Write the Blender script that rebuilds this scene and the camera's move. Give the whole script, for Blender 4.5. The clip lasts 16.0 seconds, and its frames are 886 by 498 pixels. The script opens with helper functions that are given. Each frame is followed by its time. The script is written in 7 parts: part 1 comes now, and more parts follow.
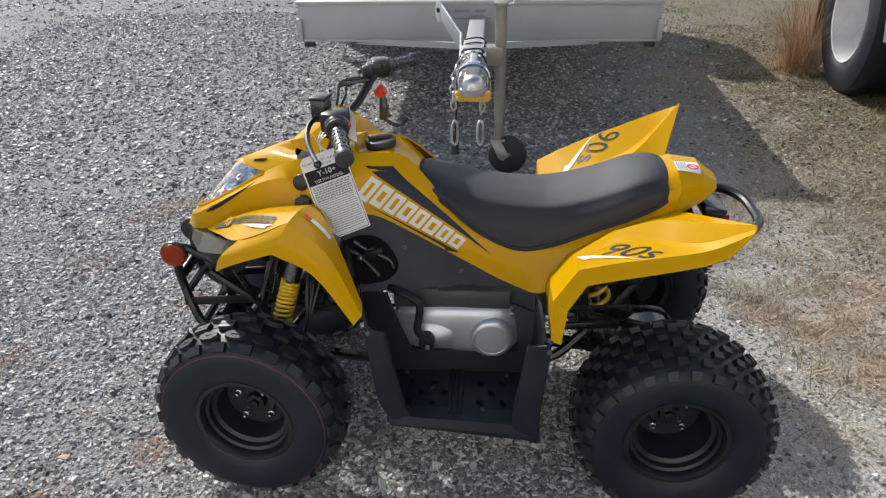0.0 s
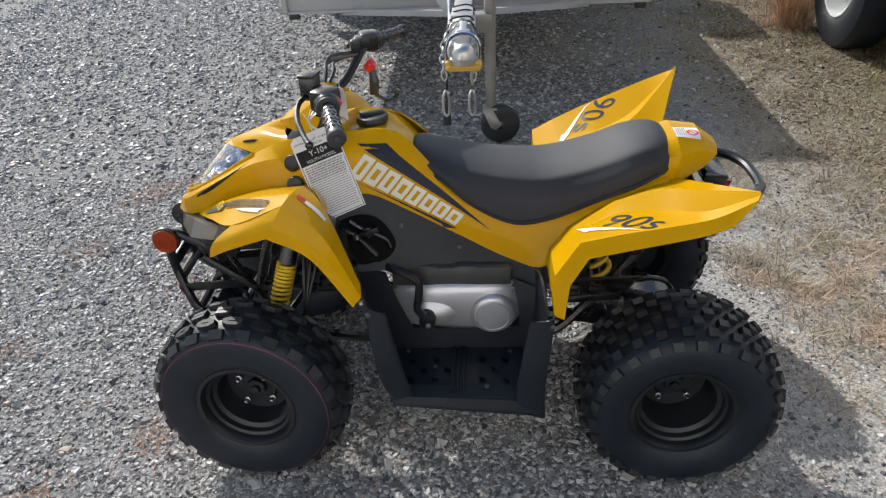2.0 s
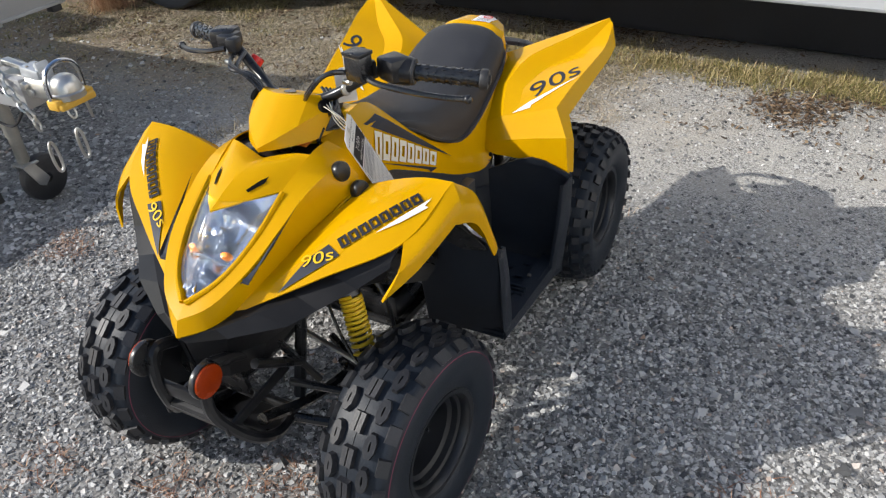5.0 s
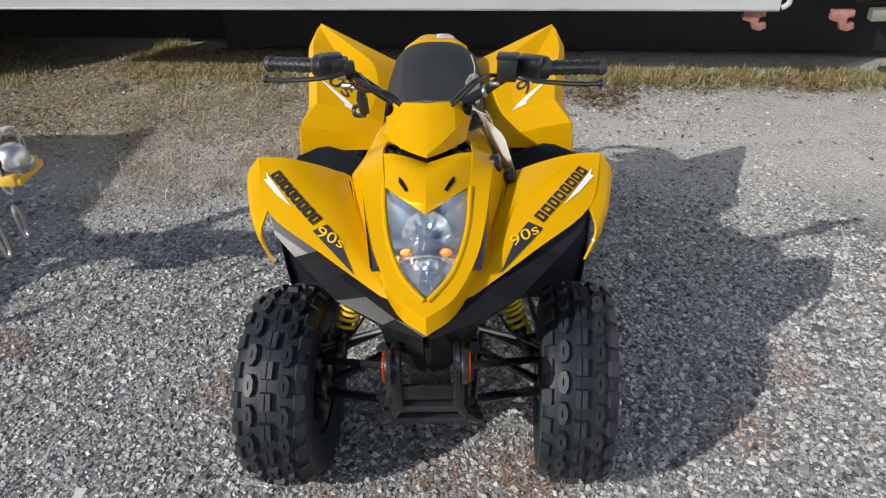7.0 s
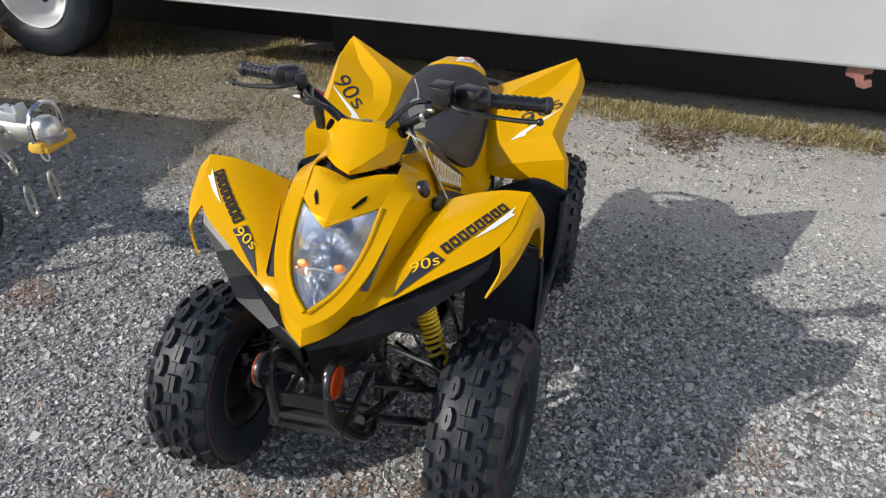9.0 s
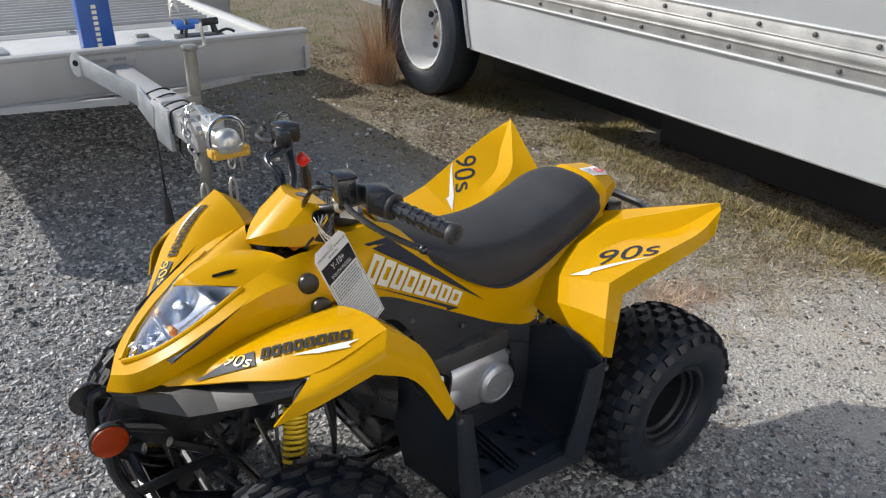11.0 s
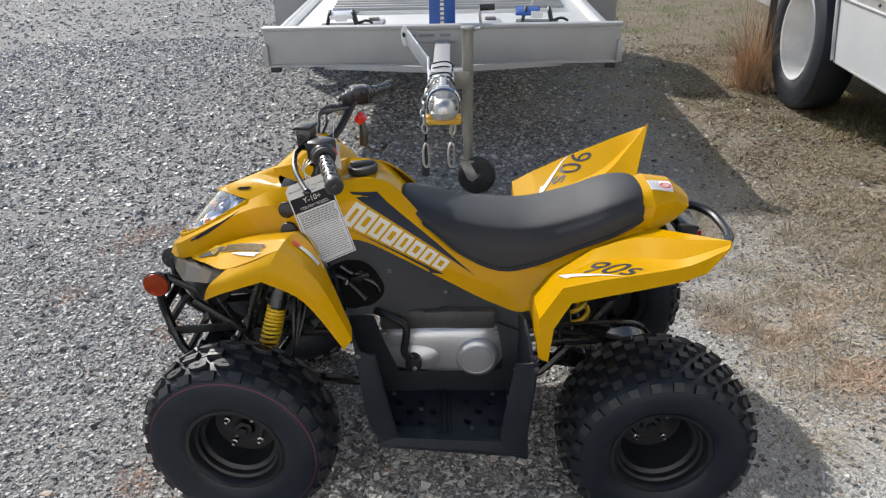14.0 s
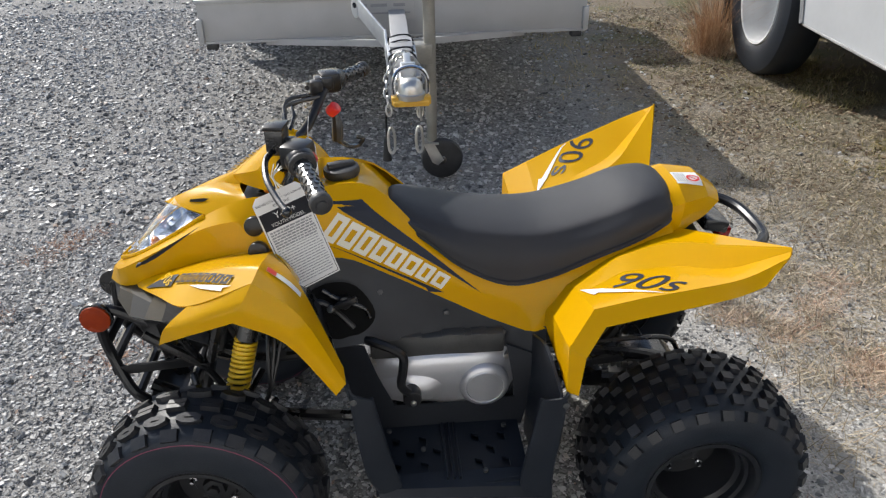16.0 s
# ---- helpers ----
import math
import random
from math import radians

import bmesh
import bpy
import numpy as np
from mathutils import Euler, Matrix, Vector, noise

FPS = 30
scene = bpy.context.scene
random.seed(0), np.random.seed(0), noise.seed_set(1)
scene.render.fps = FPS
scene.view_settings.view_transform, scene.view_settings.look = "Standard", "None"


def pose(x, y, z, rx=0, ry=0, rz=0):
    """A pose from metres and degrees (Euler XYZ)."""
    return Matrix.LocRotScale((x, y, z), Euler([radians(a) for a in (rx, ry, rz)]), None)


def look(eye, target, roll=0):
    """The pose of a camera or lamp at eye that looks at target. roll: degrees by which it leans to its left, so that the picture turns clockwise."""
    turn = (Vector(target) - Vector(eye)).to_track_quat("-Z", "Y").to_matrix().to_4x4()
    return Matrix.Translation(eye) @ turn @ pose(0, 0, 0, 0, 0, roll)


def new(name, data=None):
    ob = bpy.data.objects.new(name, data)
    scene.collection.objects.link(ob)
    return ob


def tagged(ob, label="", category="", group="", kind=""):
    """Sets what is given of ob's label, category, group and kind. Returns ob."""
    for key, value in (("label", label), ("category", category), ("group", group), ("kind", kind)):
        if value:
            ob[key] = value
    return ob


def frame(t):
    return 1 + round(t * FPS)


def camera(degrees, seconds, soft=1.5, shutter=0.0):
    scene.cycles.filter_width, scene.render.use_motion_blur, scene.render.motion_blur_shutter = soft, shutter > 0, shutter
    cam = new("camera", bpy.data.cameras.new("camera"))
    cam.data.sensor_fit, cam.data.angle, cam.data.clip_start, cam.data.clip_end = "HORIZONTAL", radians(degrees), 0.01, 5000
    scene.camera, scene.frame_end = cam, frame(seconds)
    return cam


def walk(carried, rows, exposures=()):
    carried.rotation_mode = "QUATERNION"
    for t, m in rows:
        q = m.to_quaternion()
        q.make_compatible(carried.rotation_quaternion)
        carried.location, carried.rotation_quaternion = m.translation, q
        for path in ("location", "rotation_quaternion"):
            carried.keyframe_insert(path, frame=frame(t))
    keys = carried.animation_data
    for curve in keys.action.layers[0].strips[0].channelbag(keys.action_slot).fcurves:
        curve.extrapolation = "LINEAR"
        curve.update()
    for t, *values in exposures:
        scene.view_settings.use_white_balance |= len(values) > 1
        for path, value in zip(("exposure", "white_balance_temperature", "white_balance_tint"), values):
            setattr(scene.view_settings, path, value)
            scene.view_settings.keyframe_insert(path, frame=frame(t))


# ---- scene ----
from mathutils.bvhtree import BVHTree

# ---- camera ----
LENS = 61.1
cam = camera(LENS, 16.0, soft=1.25)
LIFT = Vector((0, 0, 0.03))
PATH = [
    (0, (0.0, 0.035, 1.474), (-0.003, 1.793, 0.52), -1.1),
    (0.5, (0.005, 0.049, 1.468), (-0.011, 1.8, 0.501), -1.4),
    (1, (0.009, 0.045, 1.472), (-0.017, 1.784, 0.485), -1.8),
    (1.5, (0.011, 0.053, 1.476), (-0.011, 1.78, 0.467), -2.3),
    (2, (-0.009, 0.075, 1.475), (0.001, 1.792, 0.448), -3.0),
    (2.5, (-0.151, 0.11, 1.478), (-0.055, 1.816, 0.438), -4.1),
    (3, (-0.478, 0.175, 1.493), (-0.219, 1.855, 0.441), -5.6),
    (3.5, (-0.765, 0.416, 1.461), (-0.265, 2.014, 0.368), -7.3),
    (4, (-1.012, 0.684, 1.448), (-0.109, 2.067, 0.32), -6.5),
    (4.5, (-1.267, 0.89, 1.455), (-0.003, 1.951, 0.326), -5.0),
    (4.7, (-1.351, 0.912, 1.456), (0.017, 1.835, 0.326), -4.8),
    (6.8, (-1.859, 1.859, 1.499), (-0.184, 1.79, 0.409), -1.4),
    (7, (-1.868, 1.929, 1.504), (-0.187, 1.845, 0.423), -1.4),
    (7.5, (-1.888, 1.977, 1.518), (-0.2, 1.898, 0.448), -0.9),
    (8, (-1.887, 1.88, 1.512), (-0.191, 1.867, 0.452), -0.4),
    (8.2, (-1.899, 1.795, 1.517), (-0.201, 1.829, 0.46), -0.2),
    (10.3, (-1.372, 0.823, 1.488), (0.096, 1.778, 0.523), 0.5),
    (10.5, (-1.262, 0.751, 1.466), (0.141, 1.82, 0.523), 0.6),
    (11, (-1.013, 0.592, 1.479), (0.183, 1.921, 0.584), 1.6),
    (11.5, (-0.786, 0.323, 1.498), (0.176, 1.842, 0.621), 2.9),
    (12, (-0.541, 0.253, 1.455), (0.185, 1.896, 0.575), 3.4),
    (12.5, (-0.319, 0.206, 1.477), (0.188, 1.923, 0.585), 3.0),
    (13, (-0.126, 0.085, 1.485), (0.2, 1.841, 0.586), 2.0),
    (13.5, (-0.068, 0.022, 1.498), (0.117, 1.796, 0.593), 0.4),
    (14, (-0.06, 0.006, 1.501), (0.043, 1.784, 0.59), -1.1),
    (14.5, (-0.059, 0.013, 1.499), (0.015, 1.786, 0.575), -1.9),
    (15, (-0.062, 0.042, 1.487), (0.036, 1.803, 0.544), -1.9),
    (15.5, (-0.1, 0.164, 1.467), (0.06, 1.909, 0.501), -1.5),
    (16, (-0.167, 0.325, 1.457), (0.091, 2.046, 0.471), -1.1),
]
walk(cam, [(t, look(Vector(e) + LIFT, Vector(g) + LIFT, roll)) for t, e, g, roll in PATH], exposures=[(0.0, 0.53, 6330, 10), (3.0, 0.54, 6330, 10), (4.5, 0.60, 6330, 10), (7.0, 0.30, 6330, 10), (8.2, 0.30, 6330, 10), (11.0, 0.43, 6330, 10), (12.5, 0.52, 6330, 10), (16.0, 0.55, 6330, 10)])

# ---- sky and sun ----
SUN_WAY = Vector((0.82, -1.37, -1.0)).normalized()
world = bpy.data.worlds.new("sky")
scene.world = world
world.use_nodes = True
wn = world.node_tree
sky = wn.nodes.new("ShaderNodeTexSky")
sky.sky_type, sky.sun_disc = "NISHITA", False
sky.sun_elevation = math.asin(-SUN_WAY.z)
sky.sun_rotation = math.atan2(-SUN_WAY.x, -SUN_WAY.y)
sky.air_density, sky.dust_density, sky.ozone_density = 1.0, 1.2, 1.0
wn.nodes["Background"].inputs["Strength"].default_value = 0.096
wn.links.new(sky.outputs[0], wn.nodes["Background"].inputs["Color"])
sun_data = bpy.data.lights.new("sun", "SUN")
sun_data.energy, sun_data.angle, sun_data.color = 3.2, radians(0.53), (1.0, 0.955, 0.88)
sun = new("sun", sun_data)
sun.matrix_world = look(-SUN_WAY * 30, (0, 0, 0))

# ---- materials ----
def material(name, low, high=None, rough=0.5, metal=0.0, size=6.0, grain=120.0, bump=0.15, coat=0.0, spread=0.12, random_tint=0.0, spec=0.5):
    """A surface that varies at two scales between two colours, with grain in its relief."""
    m = bpy.data.materials.new(name)
    m.use_nodes = True
    nt, ns = m.node_tree, m.node_tree.nodes
    p = ns["Principled BSDF"]
    high = high or low
    tc = ns.new("ShaderNodeTexCoord")
    big, fine = ns.new("ShaderNodeTexNoise"), ns.new("ShaderNodeTexNoise")
    big.inputs["Scale"].default_value, big.inputs["Detail"].default_value = size, 5.0
    fine.inputs["Scale"].default_value, fine.inputs["Detail"].default_value = grain, 3.0
    for n in (big, fine):
        nt.links.new(tc.outputs["Object"], n.inputs["Vector"])
    mix = ns.new("ShaderNodeMix")
    mix.data_type = "RGBA"
    mix.inputs["A"].default_value, mix.inputs["B"].default_value = (*low, 1), (*high, 1)
    amount = ns.new("ShaderNodeMath")
    amount.operation = "MULTIPLY_ADD"
    nt.links.new(fine.outputs["Fac"], amount.inputs[0])
    amount.inputs[1].default_value = 0.5
    shifted = ns.new("ShaderNodeMapRange")
    shifted.inputs[1].default_value, shifted.inputs[2].default_value = 0.3, 0.7
    shifted.inputs[3].default_value, shifted.inputs[4].default_value = -0.2, 0.7
    nt.links.new(big.outputs["Fac"], shifted.inputs[0])
    nt.links.new(shifted.outputs[0], amount.inputs[2])
    nt.links.new(amount.outputs[0], mix.inputs["Factor"])
    colour = mix.outputs["Result"]
    if random_tint:
        info, hsv = ns.new("ShaderNodeObjectInfo"), ns.new("ShaderNodeHueSaturation")
        span = ns.new("ShaderNodeMapRange")
        span.inputs[3].default_value, span.inputs[4].default_value = 1 - random_tint, 1 + random_tint
        nt.links.new(info.outputs["Random"], span.inputs[0])
        nt.links.new(span.outputs[0], hsv.inputs["Value"])
        nt.links.new(colour, hsv.inputs["Color"])
        colour = hsv.outputs["Color"]
    nt.links.new(colour, p.inputs["Base Color"])
    rr = ns.new("ShaderNodeMapRange")
    rr.inputs[3].default_value, rr.inputs[4].default_value = max(0.02, rough - spread), min(1.0, rough + spread)
    nt.links.new(big.outputs["Fac"], rr.inputs[0])
    nt.links.new(rr.outputs[0], p.inputs["Roughness"])
    p.inputs["Metallic"].default_value = metal
    p.inputs["Specular IOR Level"].default_value = spec
    p.inputs["Coat Weight"].default_value = coat
    p.inputs["Coat Roughness"].default_value = 0.05
    if bump:
        b = ns.new("ShaderNodeBump")
        b.inputs["Strength"].default_value, b.inputs["Distance"].default_value = bump, 0.002
        nt.links.new(fine.outputs["Fac"], b.inputs["Height"])
        nt.links.new(b.outputs[0], p.inputs["Normal"])
    return m


def island_tint(m, ramp):
    """Gives each loose piece of a joined mesh its own colour out of the ramp."""
    nt, ns = m.node_tree, m.node_tree.nodes
    geo, cr, mul = ns.new("ShaderNodeNewGeometry"), ns.new("ShaderNodeValToRGB"), ns.new("ShaderNodeMix")
    els = cr.color_ramp.elements
    els[0].position, els[0].color = ramp[0][0], (*ramp[0][1], 1)
    els[1].position, els[1].color = ramp[-1][0], (*ramp[-1][1], 1)
    for pos, c in ramp[1:-1]:
        els.new(pos).color = (*c, 1)
    mul.data_type, mul.blend_type = "RGBA", "MULTIPLY"
    mul.inputs["Factor"].default_value = 1.0
    p = ns["Principled BSDF"]
    old = p.inputs["Base Color"].links[0].from_socket
    nt.links.new(geo.outputs["Random Per Island"], cr.inputs[0])
    nt.links.new(old, mul.inputs["A"])
    nt.links.new(cr.outputs[0], mul.inputs["B"])
    nt.links.new(mul.outputs["Result"], p.inputs["Base Color"])
    return m


YELLOW = material("yellow_plastic", (0.605, 0.320, 0.0), (0.635, 0.338, 0.0), rough=0.22, size=3, grain=60, bump=0.010, coat=0.22, spread=0.05, spec=0.05)
SEAT_VINYL = material("seat_vinyl", (0.014, 0.015, 0.020), (0.027, 0.028, 0.034), rough=0.55, size=8, grain=900, bump=0.5)
DARK_PLASTIC = material("dark_plastic", (0.012, 0.014, 0.019), (0.024, 0.027, 0.034), rough=0.5, size=10, grain=700, bump=0.35)
WELL_BLACK = material("black_textured_plastic", (0.007, 0.010, 0.016), (0.016, 0.020, 0.028), rough=0.42, size=10, grain=700, bump=0.3, spec=0.4)
GLOSS_BLACK = material("gloss_black", (0.010, 0.010, 0.011), (0.020, 0.020, 0.022), rough=0.30, size=10, grain=200, bump=0.05, coat=0.12, spec=0.35)
FRAME_BLACK = material("frame_black_paint", (0.010, 0.010, 0.011), (0.022, 0.022, 0.023), rough=0.28, size=14, grain=200, bump=0.08, coat=0.4)
RUBBER = material("tyre_rubber", (0.008, 0.012, 0.019), (0.017, 0.022, 0.031), rough=0.50, size=9, grain=260, bump=0.3, spec=0.35)
TREAD_RUBBER = material("dusty_tread_rubber", (0.011, 0.012, 0.016), (0.028, 0.028, 0.031), rough=0.50, size=40, grain=260, bump=0.3, random_tint=0.25)
RIM_BLACK = material("rim_black", (0.008, 0.009, 0.011), (0.018, 0.019, 0.022), rough=0.34, size=9, grain=160, bump=0.05)
SOFT_RUBBER = material("grip_rubber", (0.018, 0.018, 0.019), (0.040, 0.040, 0.042), rough=0.5, size=20, grain=400, bump=0.3)
CASE_SILVER = material("cast_aluminium", (0.56, 0.56, 0.58), (0.70, 0.70, 0.72), rough=0.34, metal=0.65, size=8, grain=500, bump=0.15)
STEEL = material("zinc_steel", (0.50, 0.49, 0.46), (0.70, 0.69, 0.66), rough=0.35, metal=1.0, size=14, grain=220, bump=0.15)
CHROME = material("chrome", (0.72, 0.72, 0.74), (0.82, 0.82, 0.84), rough=0.14, metal=1.0, size=10, grain=100, bump=0.02, spread=0.05)
DULL_STEEL = material("dull_galvanised_steel", (0.27, 0.26, 0.23), (0.42, 0.40, 0.36), rough=0.5, metal=0.7, size=9, grain=150, bump=0.2)
RUSTY = material("rusty_steel", (0.16, 0.06, 0.03), (0.34, 0.15, 0.08), rough=0.8, metal=0.2, size=20, grain=180, bump=0.5)
AMBER = material("amber_reflector", (0.24, 0.022, 0.001), (0.32, 0.036, 0.002), rough=0.25, size=40, grain=500, bump=0.3, coat=0.0, spec=0.3)
ORANGE = material("orange_plastic", (0.80, 0.20, 0.01), (0.86, 0.26, 0.02), rough=0.3, size=10, grain=90, bump=0.03)
RED = material("red_plastic", (0.60, 0.015, 0.015), (0.72, 0.03, 0.02), rough=0.3, size=10, grain=90, bump=0.03)
TAIL_RED = material("tail_lamp_red", (0.30, 0.006, 0.008), (0.42, 0.012, 0.012), rough=0.12, size=10, grain=300, bump=0.1, coat=0.6)
SPRING_YELLOW = material("spring_yellow", (0.78, 0.50, 0.01), (0.84, 0.56, 0.02), rough=0.35, size=10, grain=90, bump=0.05)
CARD_WHITE = material("white_card", (0.74, 0.73, 0.71), (0.80, 0.79, 0.77), rough=0.6, size=12, grain=300, bump=0.05)
PRINT_BLACK = material("black_print", (0.018, 0.018, 0.022), (0.030, 0.030, 0.036), rough=0.6, size=20, grain=200, bump=0.0, spec=0.12)
PRINT_GREY = material("grey_print", (0.25, 0.25, 0.26), (0.33, 0.33, 0.34), rough=0.6, size=20, grain=200, bump=0.0)
DECAL_NAVY = material("navy_decal", (0.020, 0.024, 0.036), (0.030, 0.034, 0.048), rough=0.5, size=10, grain=100, bump=0.0, spec=0.2)
DECAL_WHITE = material("white_decal", (0.78, 0.78, 0.76), (0.84, 0.84, 0.82), rough=0.3, size=10, grain=100, bump=0.0, spec=0.2)
DECAL_CREAM = material("cream_decal", (0.76, 0.71, 0.55), (0.82, 0.77, 0.62), rough=0.35, size=10, grain=100, bump=0.0, spec=0.2)
DECAL_YELLOW = material("yellow_decal", (0.80, 0.48, 0.01), (0.84, 0.52, 0.02), rough=0.3, size=10, grain=100, bump=0.0, spec=0.2)
DECAL_RED = material("red_decal", (0.62, 0.04, 0.03), (0.70, 0.06, 0.05), rough=0.35, size=10, grain=100, bump=0.0, spec=0.2)
CHIN_BLACK = material("chin_black", (0.009, 0.009, 0.010), (0.015, 0.015, 0.016), rough=0.30, size=10, grain=500, bump=0.08, spread=0.06, spec=0.18)
CASE_DARK = material("dark_casting", (0.06, 0.06, 0.06), (0.11, 0.11, 0.11), rough=0.5, metal=0.4, size=10, grain=300, bump=0.2)
GALVANISED = material("galvanised_plate", (0.42, 0.44, 0.46), (0.60, 0.62, 0.64), rough=0.42, metal=0.55, size=12, grain=180, bump=0.15)
MATT_BLACK = material("matt_black_hollow", (0.004, 0.004, 0.004), (0.010, 0.010, 0.010), rough=0.9, size=10, grain=100, bump=0.1, spec=0.1)
TRAILER_ALU = material("satin_aluminium", (0.40, 0.395, 0.39), (0.48, 0.475, 0.47), rough=0.5, metal=0.15, size=4, grain=260, bump=0.1)
TRAILER_WHITE = material("white_deck_paint", (0.70, 0.69, 0.64), (0.80, 0.79, 0.75), rough=0.5, size=5, grain=120, bump=0.1)
BLUE_PAINT = material("blue_paint", (0.012, 0.075, 0.32), (0.022, 0.11, 0.40), rough=0.35, size=8, grain=100, bump=0.05)
LOCK_YELLOW = material("yellow_lock_paint", (0.72, 0.40, 0.04), (0.80, 0.48, 0.07), rough=0.4, size=16, grain=120, bump=0.1)
TRUCK_WHITE = material("white_truck_paint", (0.41, 0.42, 0.43), (0.49, 0.50, 0.51), rough=0.42, size=1.6, grain=30, bump=0.06, coat=0.2)
TRUCK_ALU = material("rub_rail_aluminium", (0.34, 0.34, 0.34), (0.52, 0.52, 0.51), rough=0.45, metal=0.6, size=7, grain=90, bump=0.25)
# near-black, with the deep shade under the truck put into the colour
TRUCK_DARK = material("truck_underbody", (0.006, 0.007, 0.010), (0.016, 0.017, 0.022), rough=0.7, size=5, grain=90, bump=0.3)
SALMON = material("faded_red_paint", (0.22, 0.085, 0.070), (0.40, 0.19, 0.16), rough=0.6, size=16, grain=150, bump=0.3)
RIM_WHITE = material("white_rim_paint", (0.62, 0.62, 0.60), (0.76, 0.76, 0.75), rough=0.45, size=8, grain=120, bump=0.15)
LAMP_CHROME = material("lamp_reflector", (0.58, 0.62, 0.68), (0.74, 0.77, 0.82), rough=0.16, metal=0.95, size=10, grain=60, bump=0.0, spread=0.04)


def glass_material(name, tint):
    m = bpy.data.materials.new(name)
    m.use_nodes = True
    p = m.node_tree.nodes["Principled BSDF"]
    p.inputs["Base Color"].default_value = (*tint, 1)
    p.inputs["Transmission Weight"].default_value = 1.0
    p.inputs["Roughness"].default_value = 0.03
    p.inputs["IOR"].default_value = 1.45
    return m


LENS_CLEAR = glass_material("lamp_lens", (0.95, 0.97, 1.0))


# ---- mesh helpers ----
def part(name, bm, mat, parent=None, label="", smooth=35, kind=""):
    """Links a bmesh as one mesh object under a thing or a part."""
    bmesh.ops.recalc_face_normals(bm, faces=bm.faces)
    me = bpy.data.meshes.new(name)
    bm.to_mesh(me)
    bm.free()
    if smooth:
        me.shade_smooth()
        me.set_sharp_from_angle(angle=radians(smooth))
    else:
        me.shade_flat()
    me.materials.append(mat)
    ob = new(name, me)
    ob.parent = parent
    if label:
        ob["label"] = label
    if kind:
        ob["kind"] = kind
    return ob


def thing(name, m, label, category, group="", kind=""):
    ob = new(name)
    ob.empty_display_size = 0.1
    ob.matrix_basis = m
    return tagged(ob, label, category, group, kind)


def merged(*bms):
    out = bmesh.new()
    for b in bms:
        tmp = bpy.data.meshes.new("tmp")
        b.to_mesh(tmp)
        b.free()
        out.from_mesh(tmp)
        bpy.data.meshes.remove(tmp)
    return out


def moved(bm, m):
    bmesh.ops.transform(bm, matrix=m, verts=bm.verts)
    if m.determinant() < 0:
        bmesh.ops.reverse_faces(bm, faces=bm.faces)
    return bm


def mirror(bm):
    return moved(bm, Matrix.Diagonal((1, -1, 1, 1)))


def box(size, at=(0, 0, 0), turn=(0, 0, 0), bevel=0.0, taper=None):
    bm = bmesh.new()
    bmesh.ops.create_cube(bm, size=1.0)
    bmesh.ops.scale(bm, vec=size, verts=bm.verts)
    if taper:
        for v in bm.verts:
            if v.co.z > 0:
                v.co.x *= taper[0]
                v.co.y *= taper[1]
    if bevel:
        bmesh.ops.bevel(bm, geom=bm.edges[:], offset=bevel, segments=2, profile=0.5, affect="EDGES")
    return moved(bm, pose(*at, *turn))


def curve_points(pts, n=6, closed=False):
    """Catmull-Rom points through pts."""
    p = [np.array(q, float) for q in pts]
    k = len(p)
    if k < 3 or n <= 1:
        return p
    out = []
    last = k if closed else k - 1
    for i in range(last):
        if closed:
            a, b, c, d = p[i - 1], p[i], p[(i + 1) % k], p[(i + 2) % k]
        else:
            b, c = p[i], p[i + 1]
            a = p[i - 1] if i else 2 * b - c
            d = p[i + 2] if i + 2 < k else 2 * c - b
        for j in range(n):
            t = j / n
            out.append(0.5 * (2 * b + (c - a) * t + (2 * a - 5 * b + 4 * c - d) * t * t + (3 * b - a - 3 * c + d) * t ** 3))
    if not closed:
        out.append(p[-1])
    return out


def tube(pts, r, n=6, sides=10, closed=False, radii=None):
    """A round bar swept along a smooth line."""
    line = curve_points(pts, n, closed)
    bm = bmesh.new()
    rings, prev = [], None
    k = len(line)
    for i, q in enumerate(line):
        a = line[i - 1] if (i or closed) else q
        b = line[(i + 1) % k] if (i + 1 < k or closed) else q
        d = Vector(b - a)
        if d.length < 1e-9:
            d = Vector((0, 0, 1))
        d.normalize()
        side = prev - d * prev.dot(d) if prev is not None else d.orthogonal()
        side.normalize()
        prev = side
        up = d.cross(side)
        rad = r if radii is None else np.interp(i / max(1, k - 1), np.linspace(0, 1, len(radii)), radii)
        rings.append([bm.verts.new(Vector(q) + (side * math.cos(2 * math.pi * j / sides) + up * math.sin(2 * math.pi * j / sides)) * rad) for j in range(sides)])
    for i in range(k if closed else k - 1):
        A, B = rings[i], rings[(i + 1) % k]
        for j in range(sides):
            bm.faces.new((A[j], A[(j + 1) % sides], B[(j + 1) % sides], B[j]))
    if not closed:
        bm.faces.new(rings[0][::-1])
        bm.faces.new(rings[-1])
    return bm


def lathe(profile, n=40, closed=True):
    """A profile of (radius, offset) turned round the y axis."""
    bm = bmesh.new()
    rings = []
    for r, y in profile:
        rings.append([bm.verts.new((r * math.cos(2 * math.pi * j / n), y, r * math.sin(2 * math.pi * j / n))) for j in range(n)])
    k = len(rings)
    for i in range(k if closed else k - 1):
        A, B = rings[i], rings[(i + 1) % k]
        for j in range(n):
            bm.faces.new((A[j], A[(j + 1) % n], B[(j + 1) % n], B[j]))
    return bm


